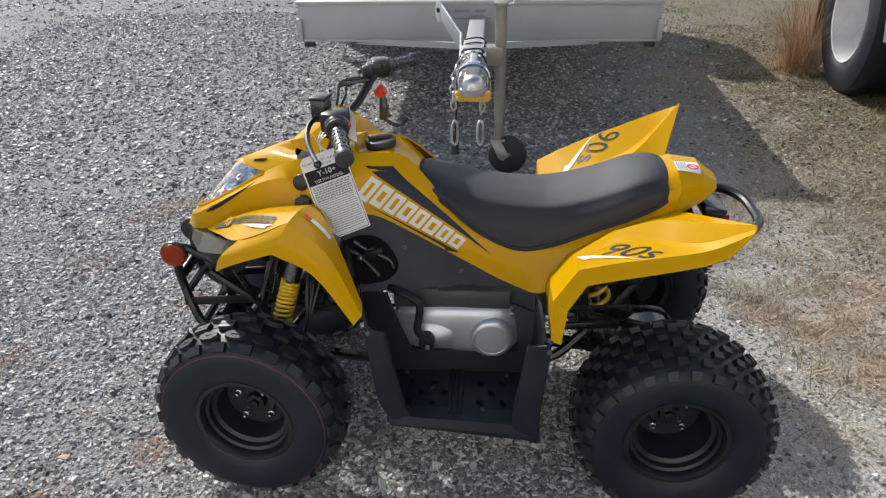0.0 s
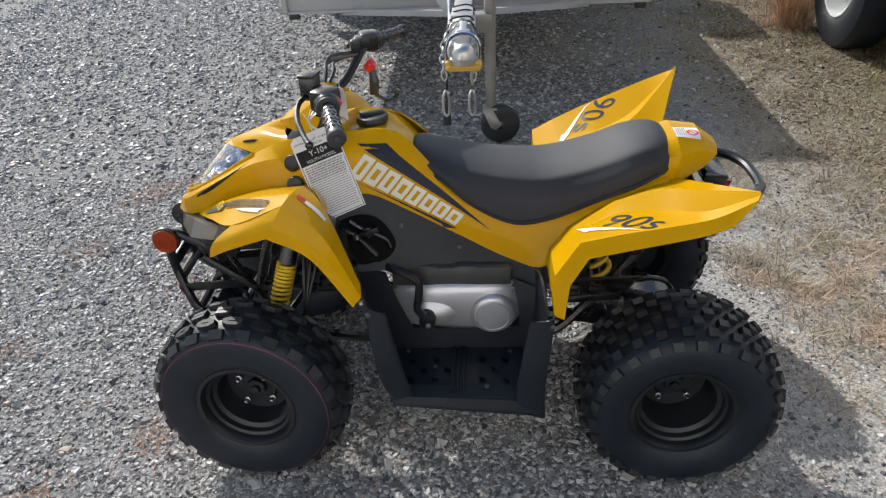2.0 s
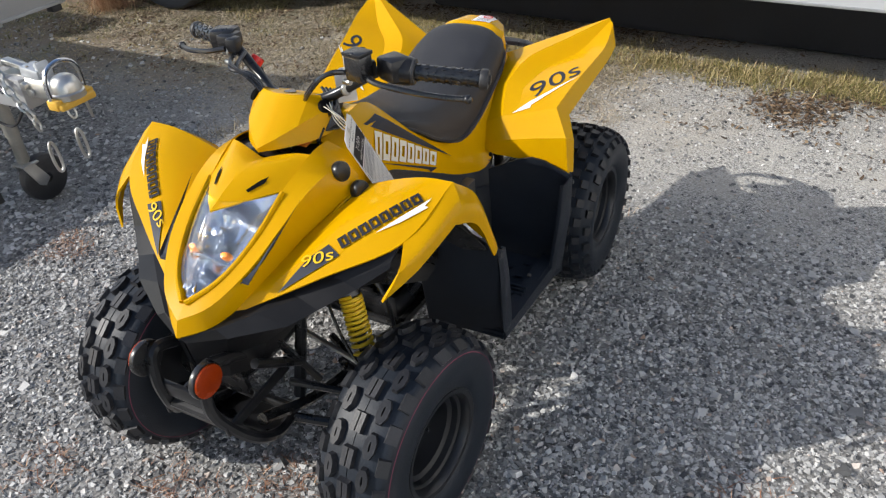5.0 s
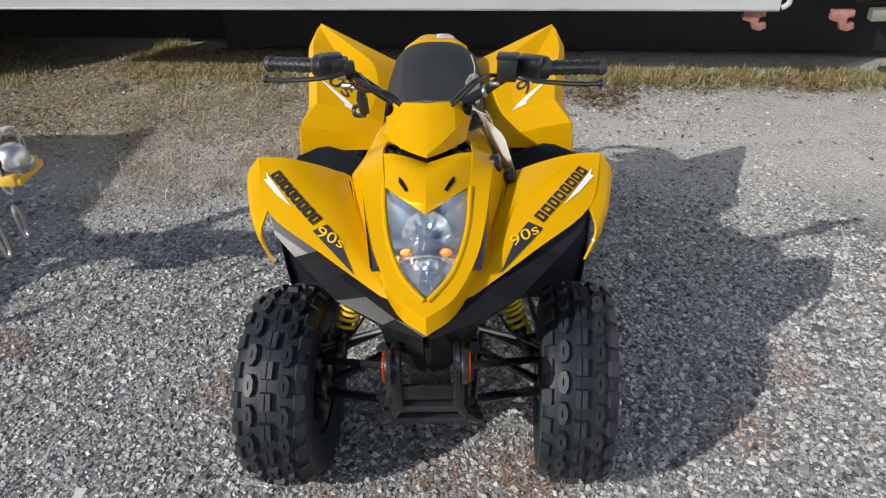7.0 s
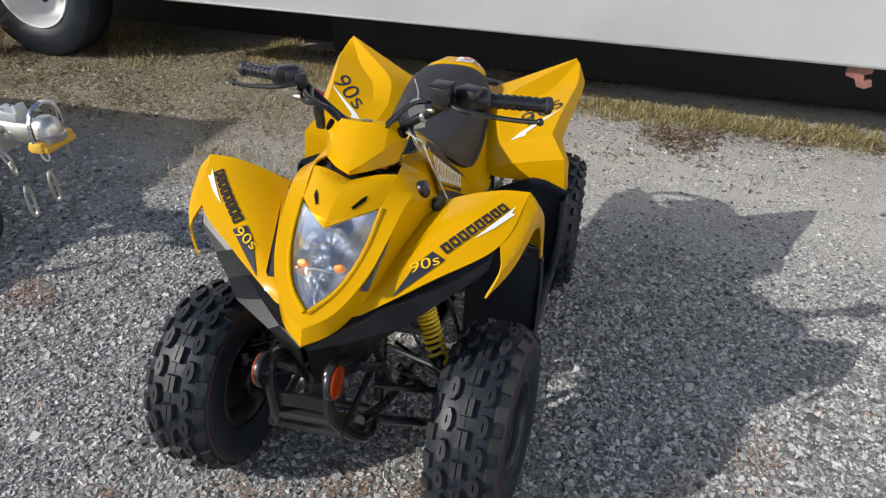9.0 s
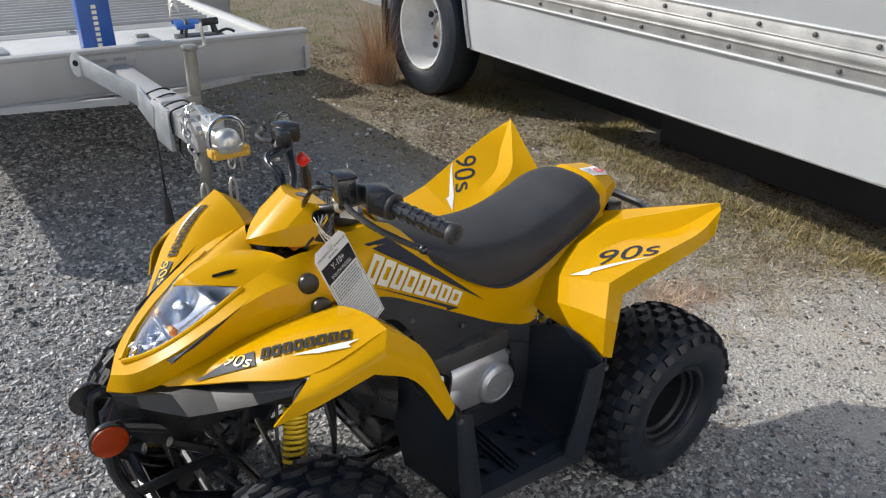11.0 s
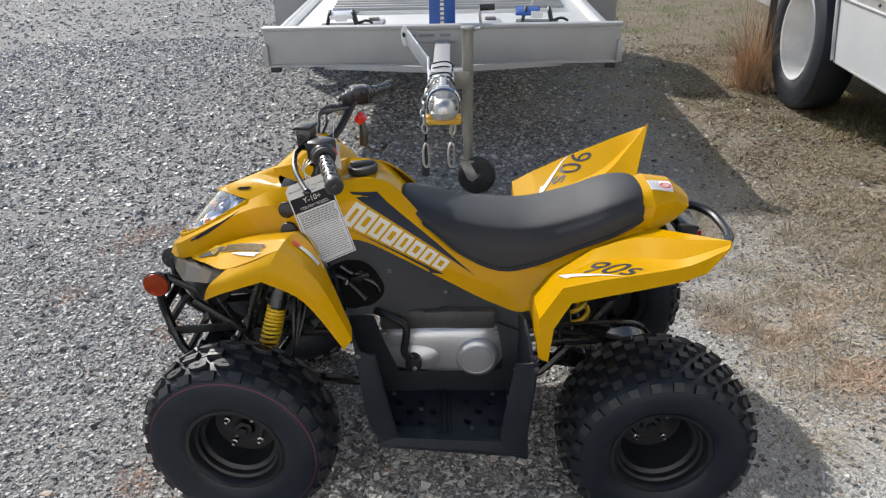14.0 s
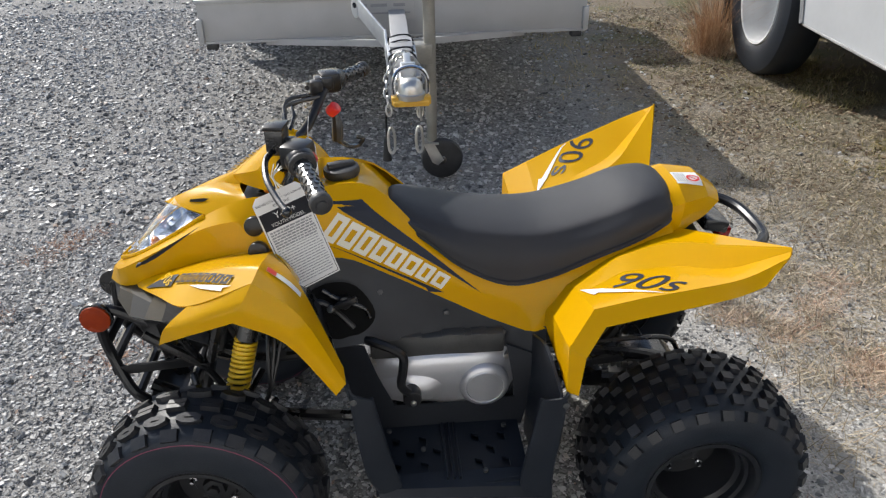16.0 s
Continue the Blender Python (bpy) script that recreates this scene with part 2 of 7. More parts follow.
def disc(r, depth, at, axis=(0, 1, 0), n=24, bevel=0.0):
    bm = bmesh.new()
    bmesh.ops.create_cone(bm, cap_ends=True, segments=n, radius1=r, radius2=r, depth=depth)
    if bevel:
        rim = [e for e in bm.edges if len({round(v.co.z, 5) for v in e.verts}) == 1]
        bmesh.ops.bevel(bm, geom=rim, offset=bevel, segments=2, profile=0.5, affect="EDGES")
    q = Vector((0, 0, 1)).rotation_difference(Vector(axis)).to_matrix().to_4x4()
    return moved(bm, Matrix.Translation(at) @ q)


def grid_points(rows, nu, nv):
    cols = [curve_points(r, nv) for r in rows]
    return [list(c) for c in zip(*[curve_points(line, nu) for line in zip(*cols)])]


def sheet(rows, nu=4, nv=4, thick=0.004):
    """A moulded panel through rows of control points, with its thickness."""
    g = grid_points(rows, nu, nv)
    bm = bmesh.new()
    vs = [[bm.verts.new(q) for q in line] for line in g]
    for i in range(len(vs) - 1):
        for j in range(len(vs[0]) - 1):
            bm.faces.new((vs[i][j], vs[i][j + 1], vs[i + 1][j + 1], vs[i + 1][j]))
    bmesh.ops.remove_doubles(bm, verts=bm.verts, dist=1e-5)
    if thick:
        bmesh.ops.recalc_face_normals(bm, faces=bm.faces)
        bmesh.ops.solidify(bm, geom=bm.faces[:], thickness=thick)
    return bm


def ridged(rows, row_cuts=(), col_cuts=(), nu=4, nv=4, thick=0.004):
    """A moulded panel with sharp ridges along the named rows and columns."""
    rs = [0, *row_cuts, len(rows) - 1]
    cs = [0, *col_cuts, len(rows[0]) - 1]
    bm = merged(*[sheet([r[c0:c1 + 1] for r in rows[r0:r1 + 1]], nu, nv, 0) for r0, r1 in zip(rs, rs[1:]) for c0, c1 in zip(cs, cs[1:])])
    return thickened(bm, thick)


def thickened(bm, thick):
    """One sheet welded out of its pieces, made thick."""
    bmesh.ops.remove_doubles(bm, verts=bm.verts, dist=1e-4)
    bmesh.ops.recalc_face_normals(bm, faces=bm.faces)
    if thick:
        bmesh.ops.solidify(bm, geom=bm.faces[:], thickness=thick)
    return bm


def halves(bm, thick=0.004):
    """A half sheet that ends on the middle line, welded to its mirror image with a crease between them."""
    return thickened(merged(bm.copy(), mirror(bm)), thick)


def beam(a, b, size, bevel=0.0):
    """A rectangular bar from a to b; size: its two thicknesses."""
    a, b = Vector(a), Vector(b)
    m = (b - a).to_track_quat("X", "Z").to_matrix().to_4x4()
    return moved(box(((b - a).length, *size), bevel=bevel), Matrix.Translation((a + b) / 2) @ m)


def prism(outline, depth, bevel=0.0):
    """An outline in the x, y plane, made depth thick along z."""
    bm = bmesh.new()
    f = bm.faces.new([bm.verts.new((x, y, 0)) for x, y in outline])
    if depth:
        r = bmesh.ops.extrude_face_region(bm, geom=[f])
        bmesh.ops.translate(bm, verts=[v for v in r["geom"] if isinstance(v, bmesh.types.BMVert)], vec=(0, 0, depth))
        bmesh.ops.recalc_face_normals(bm, faces=bm.faces)
        if bevel:
            bmesh.ops.bevel(bm, geom=bm.edges[:], offset=bevel, segments=2, profile=0.5, affect="EDGES")
    return bm


def letters(text, size, shear=0.0, wide=1.0):
    """Flat built-in lettering in the x, y plane, centred."""
    cu = bpy.data.curves.new("lettering", "FONT")
    cu.body, cu.size, cu.align_x, cu.align_y, cu.shear, cu.resolution_u = text, size, "CENTER", "CENTER", shear, 3
    ob = bpy.data.objects.new("lettering", cu)
    scene.collection.objects.link(ob)
    me = bpy.data.meshes.new_from_object(ob.evaluated_get(bpy.context.evaluated_depsgraph_get()))
    bpy.data.objects.remove(ob)
    bpy.data.curves.remove(cu)
    bm = bmesh.new()
    bm.from_mesh(me)
    bpy.data.meshes.remove(me)
    bmesh.ops.scale(bm, vec=(wide, 1, 1), verts=bm.verts)
    return bm


def mark_block(k, w, h, slant):
    """One plain slotted block of a trade mark that is not to be spelt."""
    bm = bmesh.new()
    def ring(x0, x1, y0, y1, a, b):
        out = [(x0, y0), (x1, y0), (x1, y1), (x0, y1)]
        cx, cy = (x0 + x1) / 2, (y0 + y1) / 2
        inn = [(cx + (x - cx) * a, cy + (y - cy) * b) for x, y in out]
        for i in range(4):
            j = (i + 1) % 4
            bm.faces.new([bm.verts.new((x + slant * y, y, 0)) for x, y in (out[i], out[j], inn[j], inn[i])])

    ring(-w / 2, w / 2, -h / 2, h / 2, 0.40 if k % 2 else 0.30, 0.50 if k % 2 else 0.62)
    bmesh.ops.remove_doubles(bm, verts=bm.verts, dist=1e-6)
    return bm


def lay_on(bm, tree, at, along, up, lift=0.0018, cuts=0):
    """Lays flat shapes onto a panel: carried to the plane at `at`, then pressed on the panel along the plane's normal."""
    x = Vector(along).normalized()
    y = (Vector(up) - x * x.dot(Vector(up))).normalized()
    z = x.cross(y)
    if cuts:
        bmesh.ops.triangulate(bm, faces=bm.faces[:])
        bmesh.ops.subdivide_edges(bm, edges=bm.edges[:], cuts=cuts, use_grid_fill=True)
        bmesh.ops.triangulate(bm, faces=bm.faces[:])
    for v in bm.verts:
        p = Vector(at) + x * v.co.x + y * v.co.y
        hit, n, _, _ = tree.ray_cast(p + z * 0.12, -z)
        v.co = (hit if hit is not None else p) + z * lift
    return bm


def tree_of(bm):
    return BVHTree.FromBMesh(bm)

# ---- ground ----
def ground_height(x, y):
    """Gentle unevenness of the yard, in metres."""
    return 0.008 * np.sin(1.3 * x + 0.7 * y) * np.sin(0.9 * y - 0.5 * x) - 0.006


def ground_material():
    m = bpy.data.materials.new("gravel_ground")
    m.use_nodes = True
    nt, ns = m.node_tree, m.node_tree.nodes
    p = ns["Principled BSDF"]
    tc = ns.new("ShaderNodeTexCoord")

    def noise_of(scale, detail=4.0):
        n = ns.new("ShaderNodeTexNoise")
        n.inputs["Scale"].default_value, n.inputs["Detail"].default_value = scale, detail
        nt.links.new(tc.outputs["Object"], n.inputs["Vector"])
        return n

    def mix(a, b, fac, kind="MIX"):
        n = ns.new("ShaderNodeMix")
        n.data_type, n.blend_type = "RGBA", kind
        for key, v in (("A", a), ("B", b)):
            if isinstance(v, tuple):
                n.inputs[key].default_value = (*v, 1)
            else:
                nt.links.new(v, n.inputs[key])
        if isinstance(fac, float):
            n.inputs["Factor"].default_value = fac
        else:
            nt.links.new(fac, n.inputs["Factor"])
        return n.outputs["Result"]

    def ramp(src, lo, hi):
        n = ns.new("ShaderNodeMapRange")
        n.inputs[1].default_value, n.inputs[2].default_value = lo, hi
        nt.links.new(src, n.inputs[0])
        return n.outputs[0]

    pebble = ns.new("ShaderNodeTexVoronoi")
    pebble.inputs["Scale"].default_value = 84.0
    nt.links.new(tc.outputs["Object"], pebble.inputs["Vector"])
    sep = ns.new("ShaderNodeSeparateColor")
    nt.links.new(pebble.outputs["Color"], sep.inputs[0])
    grey = mix((0.066, 0.064, 0.061), (0.36, 0.350, 0.333), sep.outputs[0])
    pebble2 = ns.new("ShaderNodeTexVoronoi")
    pebble2.inputs["Scale"].default_value = 190.0
    nt.links.new(tc.outputs["Object"], pebble2.inputs["Vector"])
    sep2 = ns.new("ShaderNodeSeparateColor")
    nt.links.new(pebble2.outputs["Color"], sep2.inputs[0])
    grit = mix((0.11, 0.106, 0.100), (0.44, 0.426, 0.402), sep2.outputs[1])
    patch = ramp(noise_of(1.7).outputs["Fac"], 0.40, 0.60)
    stone = mix(grey, grit, patch)
    stone = mix(stone, (0.30, 0.285, 0.26), ramp(noise_of(2.6).outputs["Fac"], 0.60, 0.85))
    fines = mix((0.15, 0.144, 0.134), (0.62, 0.598, 0.560), sep2.outputs[1])
    fines = mix(fines, (0.46, 0.437, 0.396), ramp(noise_of(6.0).outputs["Fac"], 0.40, 0.75))
    # dry earth and thatch along the truck
    pos = ns.new("ShaderNodeSeparateXYZ")
    nt.links.new(tc.outputs["Object"], pos.inputs[0])
    edge = ns.new("ShaderNodeMath")
    edge.operation = "MULTIPLY_ADD"
    nt.links.new(noise_of(1.3, 6.0).outputs["Fac"], edge.inputs[0])
    edge.inputs[1].default_value = 2.2
    nt.links.new(pos.outputs["X"], edge.inputs[2])
    lean = ns.new("ShaderNodeMath")
    lean.operation = "MULTIPLY_ADD"
    nt.links.new(pos.outputs["Y"], lean.inputs[0])
    lean.inputs[1].default_value = -0.06
    nt.links.new(edge.outputs[0], lean.inputs[2])
    earth = mix((0.23, 0.190, 0.142), (0.72, 0.630, 0.500), noise_of(34.0, 6.0).outputs["Fac"])
    earth = mix(earth, (0.17, 0.130, 0.070), ramp(noise_of(5.0).outputs["Fac"], 0.50, 0.72))
    soft = ramp(lean.outputs[0], 2.15, 3.15)
    rough_edge = ns.new("ShaderNodeMath")
    rough_edge.operation = "MULTIPLY"
    nt.links.new(soft, rough_edge.inputs[0])
    nt.links.new(ramp(noise_of(22.0).outputs["Fac"], 0.25, 0.60), rough_edge.inputs[1])
    reach = ns.new("ShaderNodeMath")
    reach.operation = "MULTIPLY_ADD"
    nt.links.new(noise_of(1.9, 6.0).outputs["Fac"], reach.inputs[0])
    reach.inputs[1].default_value = 1.6
    nt.links.new(pos.outputs["Y"], reach.inputs[2])
    thatched = ns.new("ShaderNodeMath")
    thatched.operation = "MULTIPLY"
    nt.links.new(rough_edge.outputs[0], thatched.inputs[0])
    nt.links.new(ramp(reach.outputs[0], 1.7, 2.7), thatched.inputs[1])
    near = ns.new("ShaderNodeMath")
    near.operation = "MULTIPLY"
    nt.links.new(ramp(lean.outputs[0], 1.35, 2.25), near.inputs[0])
    nt.links.new(ramp(reach.outputs[0], 4.7, 3.7), near.inputs[1])
    col = mix(stone, fines, near.outputs[0])
    col = mix(col, earth, thatched.outputs[0])
    back = ns.new("ShaderNodeMath")
    back.operation = "MULTIPLY"
    nt.links.new(ramp(lean.outputs[0], 2.2, 2.9), back.inputs[0])
    nt.links.new(ramp(reach.outputs[0], 4.0, 5.4), back.inputs[1])
    brown = mix((0.13, 0.100, 0.070), (0.33, 0.265, 0.180), noise_of(40.0, 6.0).outputs["Fac"])
    brown = mix(brown, (0.15, 0.145, 0.065), ramp(noise_of(2.4).outputs["Fac"], 0.48, 0.62))
    col = mix(col, brown, back.outputs[0])
    nt.links.new(col, p.inputs["Base Color"])
    p.inputs["Roughness"].default_value = 0.85
    b1, b2 = ns.new("ShaderNodeBump"), ns.new("ShaderNodeBump")
    b1.inputs["Strength"].default_value, b1.inputs["Distance"].default_value = 0.5, 0.008
    b2.inputs["Strength"].default_value, b2.inputs["Distance"].default_value = 0.6, 0.004
    inv = ns.new("ShaderNodeMath")
    inv.operation = "SUBTRACT"
    inv.inputs[0].default_value = 1.0
    nt.links.new(pebble.outputs["Distance"], inv.inputs[1])
    nt.links.new(inv.outputs[0], b1.inputs["Height"])
    nt.links.new(sep2.outputs[0], b2.inputs["Height"])
    nt.links.new(b1.outputs[0], b2.inputs["Normal"])
    nt.links.new(b2.outputs[0], p.inputs["Normal"])
    return m


GROUND = ground_material()
gx = np.concatenate([np.linspace(-60, -7, 12), np.linspace(-6, 6, 97), np.linspace(7, 60, 12)])
gy = np.concatenate([np.linspace(-60, -5, 12), np.linspace(-4, 10, 113), np.linspace(11, 80, 14)])
GX, GY = np.meshgrid(gx, gy)
GZ = ground_height(GX, GY)
verts = np.stack([GX, GY, GZ], -1).reshape(-1, 3)
nx = len(gx)
idx = np.arange(len(verts)).reshape(GX.shape)
faces = np.stack([idx[:-1, :-1], idx[:-1, 1:], idx[1:, 1:], idx[1:, :-1]], -1).reshape(-1, 4)
me = bpy.data.meshes.new("ground")
me.from_pydata(verts.tolist(), [], faces.tolist())
me.shade_smooth()
me.materials.append(GROUND)
tagged(new("ground", me), "grey crushed gravel yard turning to dry earth and thatch", "ground", kind="structure")


# ---- unseen pale wall added behind the walk to bounce sunlight back ----
WALL_PAINT = material("pale_wall_paint", (0.82, 0.82, 0.81), (0.88, 0.88, 0.87), rough=0.7, size=0.6, grain=20, bump=0.1)
fill_wall = thing("bounce_wall", pose(0.5, -3.0, 0), "unseen pale wall added to bounce sunlight onto the quad's side", "wall", kind="structure")
part("wall_face", box((20.0, 0.25, 4.6), (0, 0, 2.25), bevel=0.02), WALL_PAINT, fill_wall)
part("wall_base", box((20.1, 0.29, 0.35), (0, 0, 0.15), bevel=0.02), TRUCK_DARK, fill_wall)


def join_copies(name, protos, places, turns, sizes, which, mat, label, category):
    """Many small pieces as one mesh: each a turned, scaled copy of one of the prototypes."""
    V, F, base = [], [], 0
    for k, (pv, pf) in enumerate(protos):
        sel = np.where(which == k)[0]
        if not len(sel):
            continue
        R, S = turns[sel], sizes[sel]
        v = np.einsum("nij,nkj->nki", R, pv[None] * S[:, None, :]) + places[sel][:, None]
        n = len(pv)
        V.append(v.reshape(-1, 3))
        F.append((pf[None] + (base + np.arange(len(sel)) * n)[:, None, None]).reshape(-1, pf.shape[1]))
        base += len(sel) * n
    V, F = np.concatenate(V), np.concatenate(F)
    me = bpy.data.meshes.new(name)
    me.vertices.add(len(V))
    me.vertices.foreach_set("co", V.ravel())
    me.loops.add(F.size)
    me.loops.foreach_set("vertex_index", F.ravel().astype(np.int32))
    me.polygons.add(len(F))
    me.polygons.foreach_set("loop_start", np.arange(0, F.size, F.shape[1], dtype=np.int32))
    me.update(calc_edges=True)
    me.validate()
    me.shade_flat()
    me.materials.append(mat)
    return tagged(new(name, me), label, category, kind="stuff")


def turn_matrices(a, b, c):
    """Rotations about z, x and y for arrays of angles."""
    ca, sa, cb, sb, cc, sc = np.cos(a), np.sin(a), np.cos(b), np.sin(b), np.cos(c), np.sin(c)
    z, o = np.zeros_like(a), np.ones_like(a)
    Z = np.stack([ca, -sa, z, sa, ca, z, z, z, o], -1).reshape(-1, 3, 3)
    X = np.stack([o, z, z, z, cb, -sb, z, sb, cb], -1).reshape(-1, 3, 3)
    Y = np.stack([cc, z, sc, z, o, z, -sc, z, cc], -1).reshape(-1, 3, 3)
    return Z @ X @ Y


def stone_shapes(count, rng):
    """Angular crushed stones, open below: lopsided pyramids and flat-topped shards."""
    out = []
    pyr_v = np.array([(1, 0, -0.5), (0, 1, -0.5), (-1, 0, -0.5), (0, -1, -0.5), (0.1, 0.1, 1)], float)
    pyr_f = np.array([(0, 1, 4), (1, 2, 4), (2, 3, 4), (3, 0, 4)])
    sh_v = np.array([(-1, -0.5, -0.8), (0.5, -1, -0.8), (1, 0.5, -0.8), (-0.4, 1, -0.8), (-0.82, -0.42, 0.8), (0.42, -0.84, 0.8), (0.84, 0.40, 0.8), (-0.34, 0.84, 0.8)], float)
    sh_f = np.array([(4, 5, 6), (4, 6, 7), (0, 1, 5), (0, 5, 4), (1, 2, 6), (1, 6, 5), (2, 3, 7), (2, 7, 6), (3, 0, 4), (3, 4, 7)])
    for k in range(count):
        if k % 6:
            v = sh_v * rng.uniform(0.70, 1.2, 3) + rng.normal(0, 0.05, sh_v.shape)
            v[:, :2] += np.tile(rng.normal(0, 0.20, (4, 2)), (2, 1))
            v[4:, 2] += rng.normal(0, 0.25, 4)
            out.append((v, sh_f))
        else:
            out.append((pyr_v * rng.uniform(0.6, 1.3, pyr_v.shape), pyr_f))
    return out


STONE = material("crushed_stone", (0.80, 0.80, 0.80), (1.0, 1.0, 1.0), rough=0.53, size=30, grain=300, bump=0.4, spec=0.42)
island_tint(STONE, [(0.0, (0.070, 0.070, 0.072)), (0.25, (0.215, 0.212, 0.207)), (0.50, (0.40, 0.393, 0.380)), (0.80, (0.56, 0.548, 0.527)), (0.95, (0.72, 0.706, 0.682)), (0.97, (0.72, 0.706, 0.682)), (1.0, (0.40, 0.27, 0.19))])
rng = np.random.default_rng(11)


def gravel_amount(x, y):
    """How much loose stone lies at a place: less in the trodden and overgrown strip along the truck."""
    f = 1.0 - 0.86 * np.clip((x - 0.06 * (y - 2) - 0.35) / 0.85, 0, 1)
    wave = 0.5 + 0.5 * np.sin(1.9 * x + 1.1 * np.sin(1.3 * y)) * np.sin(1.6 * y + 0.8 * np.sin(1.7 * x))
    return f * (0.66 + 0.34 * wave)


def scatter(n, x0, x1, y0, y1, weight):
    p = rng.uniform((x0, y0), (x1, y1), (n, 2))
    return p[rng.uniform(0, 1, n) < weight(p[:, 0], p[:, 1])]


def stones(name, p, lo, hi, label, power=1.9):
    n = len(p)
    s = lo + (hi - lo) * rng.uniform(0, 1, n) ** power
    size = np.stack([s, s * rng.uniform(0.5, 0.95, n), s * rng.uniform(0.20, 0.50, n)], -1)
    place = np.stack([p[:, 0], p[:, 1], ground_height(p[:, 0], p[:, 1]) + size[:, 2] * 0.30], -1)
    turn = turn_matrices(rng.uniform(0, 6.28, n), rng.normal(0, 0.32, n), rng.normal(0, 0.32, n))
    return join_copies(name, STONES, place, turn, size, rng.integers(0, len(STONES), n), STONE, label, "gravel")


STONES = stone_shapes(20, rng)
stones("gravel", scatter(250000, -2.6, 2.4, 0.2, 3.4, gravel_amount), 0.0031, 0.0106, "loose grey crushed stones lying on the yard")
stones("gravel", scatter(74000, -3.8, 2.4, 3.4, 8.0, gravel_amount), 0.006, 0.018, "loose grey crushed stones lying on the yard")
stones("gravel", scatter(18000, -8.0, 1.2, 7.8, 15.0, lambda x, y: np.full_like(x, 0.9)), 0.009, 0.026, "loose grey crushed stones lying on the yard")
stones("gravel", scatter(16000, -3.4, 2.2, -2.7, 0.2, gravel_amount), 0.005, 0.014, "loose grey crushed stones lying on the yard")
stones("gravel", scatter(20000, -6.5, -2.6, -2.7, 7.8, lambda x, y: np.clip((x + 6.5) / 2.6, 0, 1)), 0.006, 0.017, "loose grey crushed stones lying on the yard")
stones("gravel", scatter(1700, -2.4, 0.9, 0.6, 3.6, gravel_amount), 0.010, 0.020, "larger pale stones lying on the yard", 1.5)

# ---- dry grass ----
STRAW = material("dry_grass", (0.85, 0.85, 0.85), (1.0, 1.0, 1.0), rough=0.8, size=20, grain=200, bump=0.1)
island_tint(STRAW, [(0.0, (0.17, 0.132, 0.088)), (0.35, (0.37, 0.300, 0.205)), (0.7, (0.64, 0.550, 0.412)), (0.88, (0.41, 0.345, 0.235)), (1.0, (0.17, 0.155, 0.080))])
GREENISH = material("half_green_grass", (0.85, 0.85, 0.85), (1.0, 1.0, 1.0), rough=0.8, size=20, grain=200, bump=0.1)
island_tint(GREENISH, [(0.0, (0.13, 0.135, 0.035)), (0.3, (0.24, 0.215, 0.070)), (0.6, (0.46, 0.37, 0.17)), (0.85, (0.62, 0.50, 0.27)), (1.0, (0.24, 0.15, 0.08))])
RED_WEED = material("dry_red_weed", (0.85, 0.85, 0.85), (1.0, 1.0, 1.0), rough=0.85, size=20, grain=200, bump=0.1)
island_tint(RED_WEED, [(0.0, (0.22, 0.09, 0.055)), (0.5, (0.40, 0.21, 0.125)), (1.0, (0.56, 0.37, 0.24))])


def blade_shapes():
    """Bent blades of three segments, root at the origin, one unit long."""
    out = []
    for bend in (0.1, 0.45, 0.9):
        v = []
        for k in range(4):
            t = k / 3
            w = 0.5 * (1 - t) + 0.04
            v += [(-w, bend * t * t, t * (1 - 0.25 * bend * t)), (w, bend * t * t, t * (1 - 0.25 * bend * t))]
        f = [(2 * k, 2 * k + 1, 2 * k + 3, 2 * k + 2) for k in range(3)]
        out.append((np.array(v, float), np.array(f)))
    return out


BLADES = blade_shapes()


def grass(name, p, length, width, lie, mat, label, per=1, spread=0.0):
    """Blades at the places p; lie: how far they are laid over, in radians."""
    if per > 1:
        p = np.repeat(p, per, 0) + rng.normal(0, spread, (len(p) * per, 2))
    n = len(p)
    s = rng.uniform(length * 0.5, length * 1.3, n)
    size = np.stack([np.full(n, width) * rng.uniform(0.6, 1.4, n), s, s], -1)
    place = np.stack([p[:, 0], p[:, 1], ground_height(p[:, 0], p[:, 1]) - 0.002], -1)
    yaw = rng.uniform(0, 6.28, n)
    turn = turn_matrices(yaw, -np.abs(rng.normal(lie, 0.30, n)), np.zeros(n))
    return join_copies(name, BLADES, place, turn, size, rng.integers(0, 3, n), mat, label, "grass")


def sliver_shapes():
    """Flat bits of dead grass and leaf litter, one unit long."""
    out = []
    for bend in (0.0, 0.18, -0.22):
        out.append((np.array([(-0.5, -0.5, 0), (0.5, -0.5, 0), (0.6 + bend, 0.1, 0.06), (-0.4 + bend, 0.1, 0.06), (0.2 + 2 * bend, 0.5, 0.0), (-0.2 + 2 * bend, 0.5, 0.0)], float), np.array([(0, 1, 2, 3), (3, 2, 4, 5)])))
    return out


def litter(name, p, length, width, mat, label):
    n = len(p)
    s = rng.uniform(length * 0.35, length * 1.3, n)
    size = np.stack([width * rng.uniform(0.5, 1.6, n), s, s], -1)
    place = np.stack([p[:, 0], p[:, 1], ground_height(p[:, 0], p[:, 1]) + rng.uniform(0.001, 0.012, n)], -1)
    turn = turn_matrices(rng.uniform(0, 6.28, n), rng.normal(0, 0.22, n), rng.normal(0, 0.3, n))
    return join_copies(name, sliver_shapes(), place, turn, size, rng.integers(0, 3, n), mat, label, "grass")


